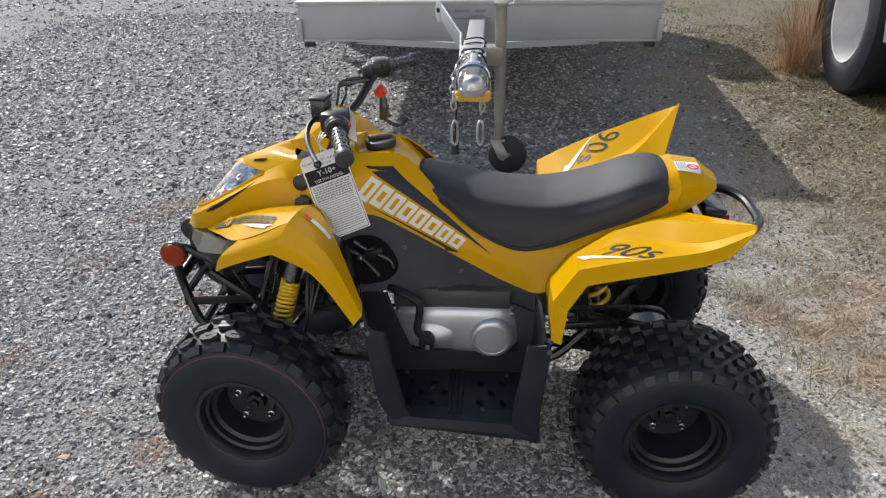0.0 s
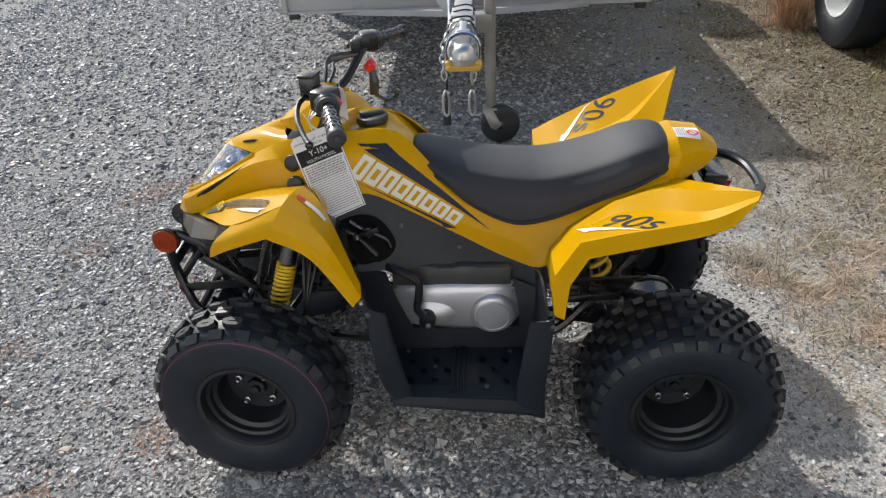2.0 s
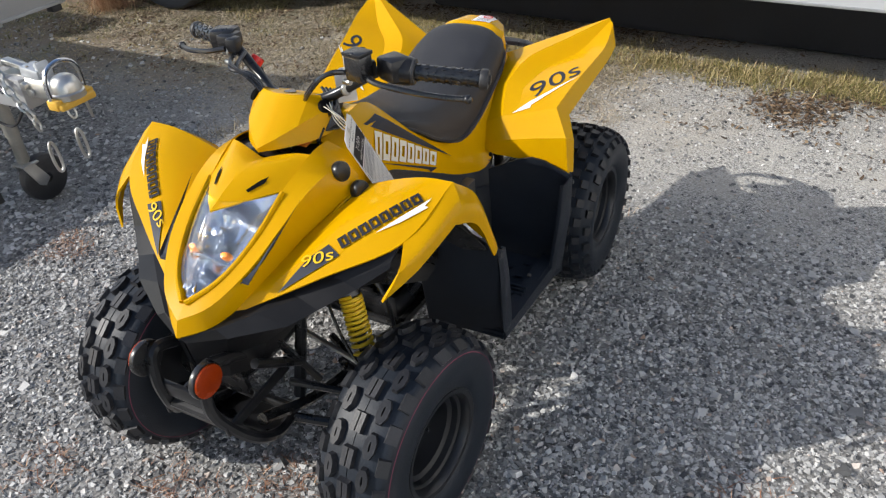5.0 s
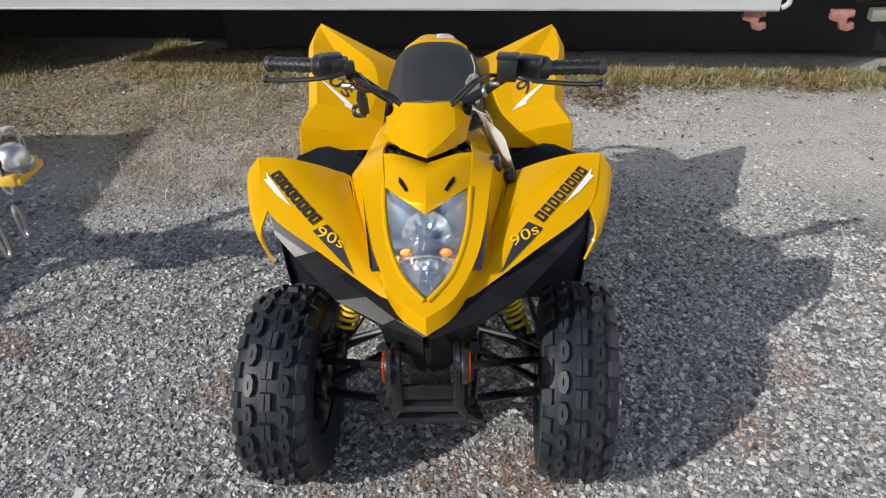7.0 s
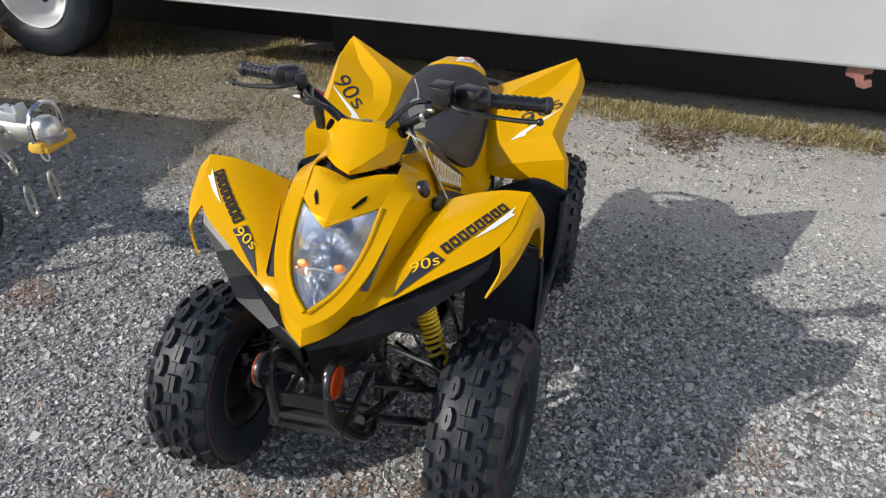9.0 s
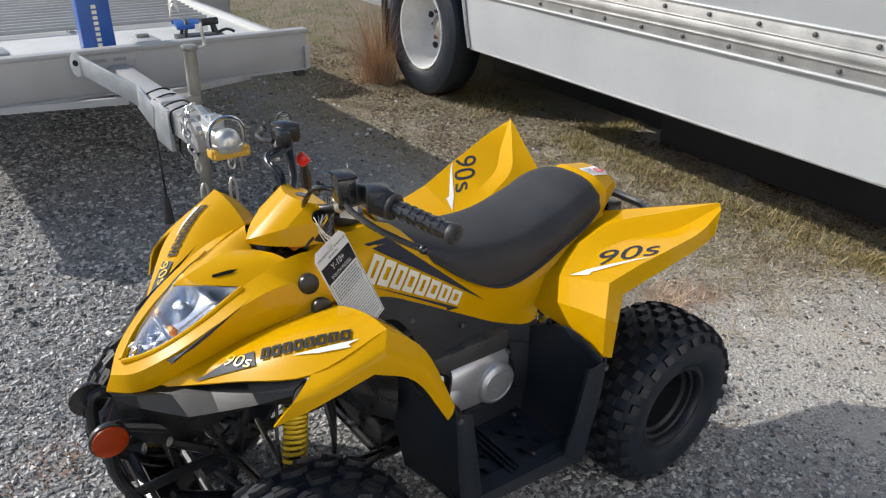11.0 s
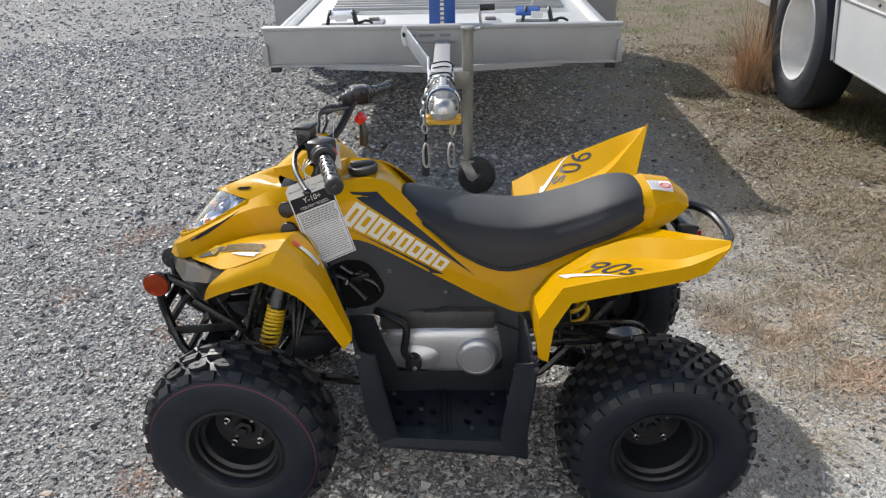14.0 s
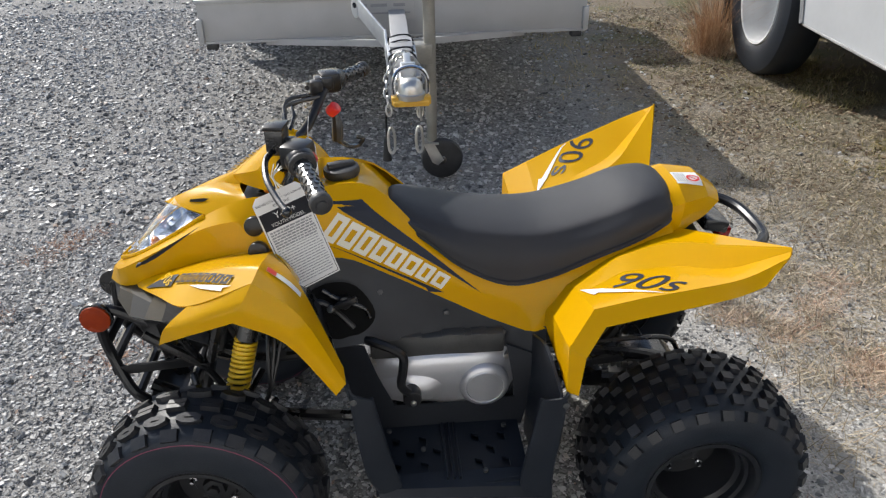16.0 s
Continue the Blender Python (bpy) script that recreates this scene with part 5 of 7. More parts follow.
for k in range(3):
    both("wheel_hose", tube([(0.430 + 0.02 * k, 0.120, 0.600), (0.450 + 0.012 * k, 0.190 + 0.01 * k, 0.500), (0.480, 0.240, 0.410), (0.514, 0.256, 0.360)], 0.0048, 5, 7), GLOSS_BLACK)
both("inner_fender", sheet([
    [(0.62, 0.12, 0.60), (0.58, 0.22, 0.66), (0.56, 0.32, 0.69)],
    [(0.50, 0.12, 0.64), (0.48, 0.22, 0.69), (0.45, 0.35, 0.70)],
    [(0.38, 0.14, 0.60), (0.37, 0.22, 0.66), (0.38, 0.36, 0.66)],
    [(0.33, 0.20, 0.50), (0.32, 0.28, 0.53), (0.30, 0.39, 0.54)]], 3, 3, 0.004), FRAME_BLACK)


def coil(at, top, r, turns, wire, crowd=1.0):
    a, b = Vector(at), Vector(top)
    d = (b - a).normalized()
    u = d.orthogonal().normalized()
    v = d.cross(u)
    n = turns * 12
    return tube([a + (b - a) * (i / n) ** crowd + (u * math.cos(i * math.pi / 6) + v * math.sin(i * math.pi / 6)) * r for i in range(n + 1)], wire, 1, 6)


for w in (1, -1):
    lo, hi = Vector((0.578, w * 0.235, 0.315)), Vector((0.512, w * 0.150, 0.555))
    shock = part("front_shock", merged(tube([lo, hi], 0.012, 1, 10), tube([lo + (hi - lo) * 0.04, lo + (hi - lo) * 0.24], 0.017, 1, 12), tube([lo + (hi - lo) * 0.80, hi], 0.024, 1, 14)), FRAME_BLACK, quad, "front shock absorber")
    part("spring", coil(lo + (hi - lo) * 0.20, lo + (hi - lo) * 0.80, 0.0225, 12, 0.0046, 0.66), SPRING_YELLOW, shock, "yellow coil spring")
    for end in (lo, hi):
        part("shock_eye", disc(0.016, 0.03, end, (1, 0, 0), 14, 0.003), FRAME_BLACK, shock)
    arm = part("a_arm", merged(tube([(0.70, w * 0.09, 0.27), (0.60, w * 0.30, 0.21)], 0.011, 1, 8), tube([(0.50, w * 0.09, 0.27), (0.60, w * 0.30, 0.21)], 0.011, 1, 8),
               tube([(0.68, w * 0.09, 0.36), (0.60, w * 0.29, 0.31)], 0.009, 1, 8), tube([(0.52, w * 0.09, 0.36), (0.60, w * 0.29, 0.31)], 0.009, 1, 8)), FRAME_BLACK, quad)
    part("tie_rod", tube([(0.56, w * 0.03, 0.40), (0.57, w * 0.28, 0.33)], 0.006, 1, 8), STEEL, arm)
    part("knuckle", merged(tube([(0.605, w * 0.29, 0.19), (0.605, w * 0.285, 0.33)], 0.018, 1, 10), disc(0.05, 0.03, (0.605, w * 0.275, 0.24), (0, 1, 0), 20, 0.004)), FRAME_BLACK, arm)
part("brake_line", merged(*[tube([(0.50, w * 0.06, 0.60), (0.56, w * 0.14, 0.46), (0.58, w * 0.20, 0.37), (0.60, w * 0.27, 0.34)], 0.004, 5, 6) for w in (1, -1)]), FRAME_BLACK, quad)
part("steering_stem", tube([(0.50, 0, 0.40), (0.40, 0, 0.90)], 0.013, 1, 10), FRAME_BLACK, quad)
part("air_box", box((0.18, 0.18, 0.14), (-0.22, 0.0, 0.52), bevel=0.02), FRAME_BLACK, quad)
part("battery_box", box((0.24, 0.14, 0.10), (0.44, 0, 0.60), bevel=0.02), FRAME_BLACK, quad)
part("carburettor", merged(box((0.07, 0.08, 0.07), (0.30, 0.10, 0.60), bevel=0.01), disc(0.025, 0.05, (0.30, 0.15, 0.60), (0, 1, 0), 16, 0.004)), FRAME_BLACK, quad)

# rear end
swing = part("swing_arm", merged(tube([(-0.08, 0.10, 0.30), (-0.25, 0.10, 0.28), (-0.44, 0.10, 0.25)], 0.018, 3, 8), tube([(-0.08, -0.10, 0.30), (-0.25, -0.10, 0.28), (-0.44, -0.10, 0.25)], 0.018, 3, 8), box((0.05, 0.24, 0.05), (-0.28, 0, 0.29), bevel=0.008), disc(0.04, 0.24, (-0.44, 0, 0.24), (0, 1, 0), 18, 0.004)), FRAME_BLACK, quad)
part("rear_axle", disc(0.016, 0.62, (-0.44, 0, 0.24), (0, 1, 0), 14), FRAME_BLACK, swing)
part("sprocket", lathe([(0.085 + (0.006 if k % 2 else 0), 0.0) for k in range(1)] + [(0.085, 0.135), (0.085, 0.142), (0.03, 0.142), (0.03, 0.135)], 36), FRAME_BLACK, swing).matrix_basis = pose(-0.44, 0, 0.24)
part("chain", merged(*[box((0.012, 0.010, 0.014), (0.0 - 0.0152 * k, 0.138, 0.405 - 0.0027 * k), (0, 10, 0), 0.002) for k in range(30)]), DULL_STEEL, quad, "drive chain")
guard = part("chain_guard", merged(tube([(-0.08, 0.152, 0.425), (-0.22, 0.152, 0.41), (-0.36, 0.152, 0.385), (-0.44, 0.152, 0.355), (-0.50, 0.152, 0.30)], 0.012, 4, 8), sheet([[(-0.34, 0.125, 0.385), (-0.34, 0.165, 0.385)], [(-0.42, 0.125, 0.372), (-0.42, 0.165, 0.372)], [(-0.50, 0.125, 0.335), (-0.50, 0.165, 0.335)], [(-0.545, 0.125, 0.26), (-0.545, 0.165, 0.26)]], 4, 1, 0.004)), GLOSS_BLACK, quad)
part("rear_shock", tube([(-0.30, 0.03, 0.32), (-0.22, 0.03, 0.60)], 0.014, 1, 10), FRAME_BLACK, quad)
part("rear_spring", coil((-0.285, 0.06, 0.40), (-0.225, 0.06, 0.60), 0.032, 6, 0.007), SPRING_YELLOW, quad, "yellow rear coil spring")
part("silencer", merged(tube([(0.20, -0.16, 0.40), (0.05, -0.19, 0.44), (-0.15, -0.18, 0.48), (-0.25, -0.17, 0.50)], 0.018, 4, 10), tube([(-0.24, -0.17, 0.50), (-0.50, -0.15, 0.56)], 0.042, 1, 16), tube([(-0.50, -0.15, 0.56), (-0.54, -0.145, 0.57)], 0.014, 1, 10)), FRAME_BLACK, quad, "black exhaust silencer")
part("brake_hose", tube([(-0.16, 0.20, 0.46), (-0.25, 0.21, 0.47), (-0.34, 0.21, 0.475), (-0.42, 0.20, 0.46), (-0.46, 0.18, 0.40)], 0.006, 5, 7), FRAME_BLACK, quad)
part("rear_frame_bracket", merged(box((0.030, 0.02, 0.20), (-0.225, 0.18, 0.49), (0, 6, 0), 0.003), box((0.16, 0.012, 0.02), (-0.24, 0.20, 0.41), (0, 4, 0), 0.003), box((0.10, 0.18, 0.06), (-0.33, 0.05, 0.52), bevel=0.01)), FRAME_BLACK, quad)
part("mud_panel", sheet([[(-0.14, -0.20, 0.52), (-0.14, 0, 0.54), (-0.14, 0.20, 0.52)], [(-0.30, -0.18, 0.60), (-0.30, 0, 0.62), (-0.30, 0.18, 0.60)], [(-0.50, -0.10, 0.67), (-0.50, 0, 0.68), (-0.50, 0.10, 0.67)]], 3, 3, 0.004), FRAME_BLACK, quad)
GRAB = [(-0.430, 0.090, 0.630), (-0.510, 0.124, 0.640), (-0.580, 0.142, 0.648), (-0.630, 0.126, 0.650), (-0.664, 0.074, 0.648), (-0.672, 0.0, 0.646)]
part("grab_bar", tube(GRAB + [(a, -b, c) for a, b, c in GRAB[-2::-1]], 0.0125, 5, 10), GLOSS_BLACK, quad, "black tubular grab bar")
tail_lamp = part("tail_lamp", box((0.030, 0.10, 0.036), (-0.585, 0, 0.640), (0, -12, 0), 0.008), TAIL_RED, quad, "red tail lamp under the tail")
part("lamp_housing", box((0.06, 0.11, 0.030), (-0.560, 0, 0.662), (0, -12, 0), 0.006), FRAME_BLACK, tail_lamp)
both("rear_reflector", disc(0.016, 0.010, (-0.470, 0.352, 0.690), (-1, 0, 0), 16, 0.003), TAIL_RED)

# vents in the cowl sides
for p, d in (((0.472, 0.153, 0.778), (0.1, 1, 0.25)), ((0.464, 0.188, 0.738), (0.1, 1, 0.25))):
    part("air_vent", disc(0.021, 0.022, p, d, 20, 0.006), GLOSS_BLACK, quad)


# decals
def decal(name, bm, tree, at, along, up, mat, mirrored=True, cuts=0, label="", other=None):
    bm = lay_on(bm, tree, at, along, up, lift=0.0026, cuts=cuts)
    if mirrored:
        twin = mirror((other or bm).copy()) if other is None else mirror(lay_on(other, tree, at, along, up, cuts=cuts))
        part(name, twin, mat, quad, label, smooth=0)
    return part(name, bm, mat, quad, label, smooth=0)


def flip_x(bm):
    return moved(bm, Matrix.Diagonal((-1, 1, 1, 1)))


decal("hood_slot", prism([(-0.0050, -0.024), (0.0010, -0.024), (0.0075, 0.012), (0.0035, 0.026), (-0.0010, 0.010)], 0), HOOD_TREE, (0.600, 0.049, 0.802), (0.3, 1, 0), (-1, 0.35, 0), MATT_BLACK, cuts=2)
M_AT, M_ALONG, M_UP = (0.2015, 0.14, 0.688), (-0.247, 0.0, -0.154), (-0.53, 0.1, 0.85)
decal("side_stripe", prism([(-0.164, 0.036), (-0.103, 0.065), (0.225, 0.016), (0.150, 0.020)], 0), BODY_TREE, M_AT, M_ALONG, M_UP, DECAL_NAVY, cuts=8)
decal("side_stripe", prism([(-0.140, -0.036), (0.070, -0.024), (0.150, -0.020), (0.118, -0.034), (0.108, -0.029), (0.060, -0.030)], 0), BODY_TREE, M_AT, M_ALONG, M_UP, DECAL_NAVY, cuts=5)


def mark_row(name, mat, tree, at, along, up, length, tall0, tall1, slant, count=8, lift=0.0036):
    """A trade mark as a row of plain blocks on both sides."""
    x = Vector(along).normalized()
    for k in range(count):
        f = (k + 0.5) / count
        w, h = length / count * 0.84, tall0 + (tall1 - tall0) * f
        block = lay_on(moved(mark_block(k, w, h, slant), Matrix.Translation(((f - 0.5) * length, 0, 0))), tree, at, along, up, lift=lift, cuts=2)
        part(name, mirror(block.copy()), mat, quad, smooth=0)
        part(name, block, mat, quad, smooth=0)


mark_row("trade_mark", DECAL_CREAM, BODY_TREE, M_AT, M_ALONG, M_UP, 0.292, 0.060, 0.030, 0.18)
F_AT, F_ALONG, F_UP = (0.547, 0.289, 0.735), (-0.165, 0.150, 0.080), (-0.55, -0.65, 0.75)
mark_row("fender_mark", PRINT_BLACK, FENDER_TREE, F_AT, F_ALONG, F_UP, 0.180, 0.024, 0.022, 0.0)
decal("fender_flash", prism([(-0.02, -0.019), (0.105, -0.013), (0.085, -0.020), (0.09, -0.027), (0.03, -0.026)], 0), FENDER_TREE, F_AT, F_ALONG, F_UP, DECAL_WHITE, cuts=4)
decal("fender_patch", prism([(-0.235, -0.018), (-0.098, -0.020), (-0.106, 0.012), (-0.150, 0.010)], 0), FENDER_TREE, (0.547, 0.289, 0.735), F_ALONG, F_UP, DECAL_NAVY, cuts=8)
N_AT, N_ALONG, N_UP = (0.640, 0.204, 0.680), (-0.075, 0.150, 0.045), (-0.8, -0.35, 0.6)
part("fender_number", lay_on(letters("90s", 0.034, 0.1, 1.5), FENDER_TREE, N_AT, N_ALONG, N_UP, lift=0.0044, cuts=1), DECAL_YELLOW, quad, smooth=0)
part("fender_number", mirror(lay_on(flip_x(letters("90s", 0.034, -0.1, 1.5)), FENDER_TREE, N_AT, N_ALONG, N_UP, lift=0.0044, cuts=1)), DECAL_YELLOW, quad, smooth=0)
R_AT, R_ALONG, R_UP = (-0.300, 0.312, 0.690), (-0.109, 0.112, 0.050), (-0.5, -0.8, 0.9)
part("wing_number", lay_on(letters("90s", 0.066, 0.25, 1.75), LOW_TREE, R_AT, R_ALONG, R_UP, cuts=1), DECAL_NAVY, quad, smooth=0)
part("wing_number", mirror(lay_on(flip_x(letters("90s", 0.066, -0.25, 1.75)), HIGH_TREE, R_AT, R_ALONG, R_UP, cuts=1)), DECAL_NAVY, quad, smooth=0)
FLASH = [(-0.140, -0.030), (-0.092, -0.043), (-0.086, -0.036), (0.066, -0.026), (-0.086, -0.024)]
part("wing_flash", lay_on(prism(FLASH, 0), LOW_TREE, R_AT, R_ALONG, R_UP, lift=0.0026, cuts=3), DECAL_WHITE, quad, smooth=0)
part("wing_flash", mirror(lay_on(prism(FLASH, 0), HIGH_TREE, R_AT, R_ALONG, R_UP, lift=0.0026, cuts=3)), DECAL_WHITE, quad, smooth=0)
decal("cowl_stripe", prism([(-0.080, -0.007), (-0.066, 0.005), (0.120, 0.003), (-0.060, -0.010)], 0), COWL_TREE, (0.682, 0.12, 0.712), (-0.19, 0.03, 0.122), (0.1, 0.4, 1), DECAL_NAVY, cuts=4)
decal("warning_label", prism([(-0.028, -0.030), (0.028, -0.030), (0.028, 0.030), (-0.028, 0.030)], 0), TAIL_TREE, (-0.478, 0.030, 0.768), (0, -1, 0), (1, 0, 0.1), DECAL_WHITE, mirrored=False, cuts=3, label="white warning label")
ring = bmesh.new()
for k in range(20):
    q0, q1 = 2 * math.pi * k / 20, 2 * math.pi * (k + 1) / 20
    ring.faces.new([ring.verts.new((r * math.cos(q), r * math.sin(q), 0)) for r, q in ((0.010, q0), (0.0150, q0), (0.0150, q1), (0.010, q1))])
ring = merged(ring, prism([(-0.010, -0.008), (-0.008, -0.010), (0.010, 0.008), (0.008, 0.010)], 0))
part("warning_sign", lay_on(ring, TAIL_TREE, (-0.490, 0.036, 0.768), (0, -1, 0), (1, 0, 0.1), lift=0.0046), DECAL_RED, quad, smooth=0)
bars = bmesh.new()
for k in range(5):
    y = 0.004 + 0.005 * k
    bars.faces.new([bars.verts.new(p) for p in ((-0.022, y, 0), (0.020 - 0.004 * (k % 2), y, 0), (0.020 - 0.004 * (k % 2), y + 0.002, 0), (-0.022, y + 0.002, 0))])
part("warning_text", lay_on(bars, TAIL_TREE, (-0.478, 0.030, 0.768), (0, -1, 0), (1, 0, 0.1), lift=0.0046), PRINT_GREY, quad, smooth=0)
bm = lay_on(prism([(-0.050, -0.010), (0.030, -0.011), (0.030, 0.009), (-0.050, 0.011)], 0), FENDER_TREE, (0.390, 0.325, 0.740), (-0.10, 0.02, -0.10), (0.1, -1, 0.3), cuts=5)
part("safety_label", bm, DECAL_WHITE, quad, "white safety label on the fender", smooth=0)
bm = lay_on(prism([(-0.050, -0.0095), (-0.030, -0.0095), (-0.030, 0.0105), (-0.050, 0.0105)], 0), FENDER_TREE, (0.390, 0.325, 0.740), (-0.10, 0.02, -0.10), (0.1, -1, 0.3), lift=0.0024, cuts=3)
part("safety_label_head", bm, DECAL_RED, quad, smooth=0)

# ---- handlebar, turned a little to the right ----
STEER = Matrix.Translation((0.40, 0, 0)) @ pose(0, 0, 0, 0, 0, -4.5) @ Matrix.Translation((-0.40, 0, 0))


def bar_part(name, bm, mat, parent=None, label="", smooth=40):
    return part(name, moved(bm, STEER), mat, parent or quad, label, smooth)


bar = bar_part("handlebar", tube([(0.275, 0.395, 0.940), (0.335, 0.24, 0.956), (0.345, 0.20, 0.955), (0.375, 0.10, 0.900), (0.395, 0.05, 0.885), (0.398, 0, 0.885), (0.395, -0.05, 0.885), (0.375, -0.10, 0.900), (0.345, -0.20, 0.955), (0.335, -0.24, 0.956), (0.275, -0.395, 0.940)], 0.011, 5, 10), GLOSS_BLACK, label="black steel handlebar")
for w in (1, -1):
    a, b = Vector((0.325, w * 0.265, 0.954)), Vector((0.278, w * 0.388, 0.941))
    grip = bar_part("grip", tube([a, b], 0.0158, 1, 16), FRAME_BLACK, bar, "ribbed black rubber grip")
    d = (b - a).normalized()
    ridges = []
    for k in range(8):
        c = a + (b - a) * ((k + 0.5) / 8)
        for j in range(8):
            q = 2 * math.pi * (j + 0.5 * (k % 2)) / 8
            u = d.orthogonal().normalized()
            v = d.cross(u)
            ridges.append(disc(0.0046, 0.003, c + (u * math.cos(q) + v * math.sin(q)) * 0.0158, u * math.cos(q) + v * math.sin(q), 6))
    bar_part("grip_studs", merged(*ridges), FRAME_BLACK, grip)
    bar_part("bar_end", merged(disc(0.0200, 0.018, b + d * 0.004, d, 20, 0.005), disc(0.010, 0.022, b + d * 0.006, d, 14, 0.003)), SOFT_RUBBER, grip)
    bar_part("grip_flange", disc(0.026, 0.010, a - d * 0.002, d, 20, 0.003), SOFT_RUBBER, grip)
    bar_part("switch_box", merged(box((0.050, 0.058, 0.048), a - d * 0.040 + Vector((0, 0, 0.004)), (0, 0, -20 * w), 0.010), disc(0.028, 0.040, a - d * 0.022, d, 18, 0.006)), GLOSS_BLACK, bar, "black switch housing")
    bar_part("clamp", box((0.030, 0.026, 0.034), a - d * 0.090 + Vector((0.006, 0, -0.002)), (0, 0, -15 * w), 0.006), GLOSS_BLACK, bar)
    lever = tube([a - d * 0.085 + Vector((0.030, 0, -0.004)), a - d * 0.04 + Vector((0.060, 0.0, -0.006)), a + d * 0.03 + Vector((0.072, 0, -0.010)), a + d * 0.09 + Vector((0.066, 0, -0.016)), a + d * 0.130 + Vector((0.058, 0, -0.018))], 0.006, 5, 8)
    tip = bmesh.new()
    bmesh.ops.create_uvsphere(tip, u_segments=12, v_segments=8, radius=0.009)
    moved(tip, Matrix.Translation(a + d * 0.133 + Vector((0.058, 0, -0.018))))
    bar_part("brake_lever", merged(lever, tip), GLOSS_BLACK if w < 0 else FRAME_BLACK, bar, "brake lever with ball end")
for x, y, z, r, l in ((0.372, -0.196, 0.946, 0.0085, 0.024), (0.380, -0.186, 0.926, 0.0075, 0.026), (0.384, -0.170, 0.923, 0.0045, 0.030), (0.372, 0.128, 0.914, 0.0135, 0.008), (0.392, 0.150, 0.940, 0.0060, 0.022)):
    bar_part("cable_adjuster", disc(r, l, (x, y, z), (0.25, 1, 0.1), 12, 0.002), STEEL, bar, "zinc-plated cable adjuster")
bar_part("reservoir", box((0.036, 0.044, 0.052), (0.385, 0.178, 0.972), (0, 0, -6), 0.005), FRAME_BLACK, bar, "square black brake fluid reservoir")
bar_part("reservoir_lid", box((0.039, 0.047, 0.008), (0.385, 0.178, 1.000), (0, 0, -6), 0.002), GLOSS_BLACK, bar)
bar_part("red_button", disc(0.011, 0.014, (0.312, 0.236, 0.958), (-0.8, 0, 0.5), 12, 0.003), RED, bar)
bar_part("light_switch", merged(box((0.010, 0.014, 0.010), (0.315, 0.222, 0.945), (0, 0, 0), 0.002)), material("green_plastic", (0.02, 0.22, 0.06), (0.03, 0.28, 0.08), rough=0.4), bar)
bar_part("kill_switch", merged(disc(0.015, 0.026, (0.326, -0.165, 0.912), (-0.6, 0.2, 0.6), 16, 0.004)), RED, bar, "red kill switch cap")
bar_part("tether_strap", tube([(0.323, -0.166, 0.905), (0.320, -0.167, 0.870), (0.322, -0.162, 0.835)], 0.011, 4, 8, radii=[0.008, 0.014, 0.012]), FRAME_BLACK, bar)
tether = bar_part("tether", tube([(0.322, -0.166, 0.880), (0.318, -0.168, 0.872), (0.322, -0.160, 0.846), (0.306, -0.166, 0.826), (0.288, -0.176, 0.815), (0.276, -0.196, 0.812), (0.266, -0.200, 0.826), (0.282, -0.186, 0.838)], 0.006, 6, 6), FRAME_BLACK, bar, "coiled black tether strap")
bar_part("throttle", merged(box((0.046, 0.040, 0.030), (0.350, -0.205, 0.965), (0, 0, 12), 0.006), tube([(0.330, -0.232, 0.958), (0.310, -0.262, 0.948)], 0.005, 1, 8)), GLOSS_BLACK, bar)
for k, (sx, sy) in enumerate(((0.36, 0.17), (0.35, 0.15), (0.36, -0.18), (0.355, -0.16), (0.34, -0.20))):
    side = 1 if sy > 0 else -1
    bar_part("cable", tube([(sx, sy, 0.945), (sx + 0.05 + 0.006 * k, sy * 0.75, 0.962 - 0.008 * k), (sx + 0.065, sy * 0.45, 0.918), (0.405 + 0.006 * k, side * 0.02, 0.850), (0.415, side * 0.02, 0.800)], 0.0045, 6, 7), FRAME_BLACK, bar)
part("wiring_loom", merged(*[tube([(0.372, 0.10 - 0.01 * k, 0.905), (0.395, 0.105 + 0.004 * k, 0.875 - 0.006 * k), (0.420, 0.09, 0.835), (0.455, 0.05 - 0.03 * k, 0.818)], 0.0035, 5, 6) for k in range(5)]), FRAME_BLACK, quad)

for k in range(4):
    part("tie_wire", tube([(0.395 + 0.01 * k, 0.100, 0.890), (0.425, 0.118 + 0.006 * k, 0.872), (0.415 - 0.008 * k, 0.130, 0.842), (0.392, 0.128, 0.826 + 0.006 * k)], 0.0012, 5, 5), DECAL_CREAM if k % 2 else STEEL, quad)


# ---- wheels ----
def tyre_section(radius, half, bead):
    """Half-round tyre profile from bead to bead, over the crown."""
    pts = [(bead, -half * 0.72), (bead + 0.02, -half * 0.92), (radius * 0.74, -half), (radius * 0.86, -half * 0.97), (radius * 0.945, -half * 0.82), (radius * 0.985, -half * 0.5), (radius, 0)]
    pts += [(r, -y) for r, y in pts[-2::-1]]
    return [tuple(q) for q in curve_points([(a, b, 0) for a, b in pts], 3)]


def tyre_mesh(radius, half, bead):
    prof = [(q[0], q[1]) for q in tyre_section(radius, half, bead)]
    inner = [(bead - 0.006, half * 0.60), (bead - 0.006, -half * 0.60)]
    return lathe(prof + inner, 64)


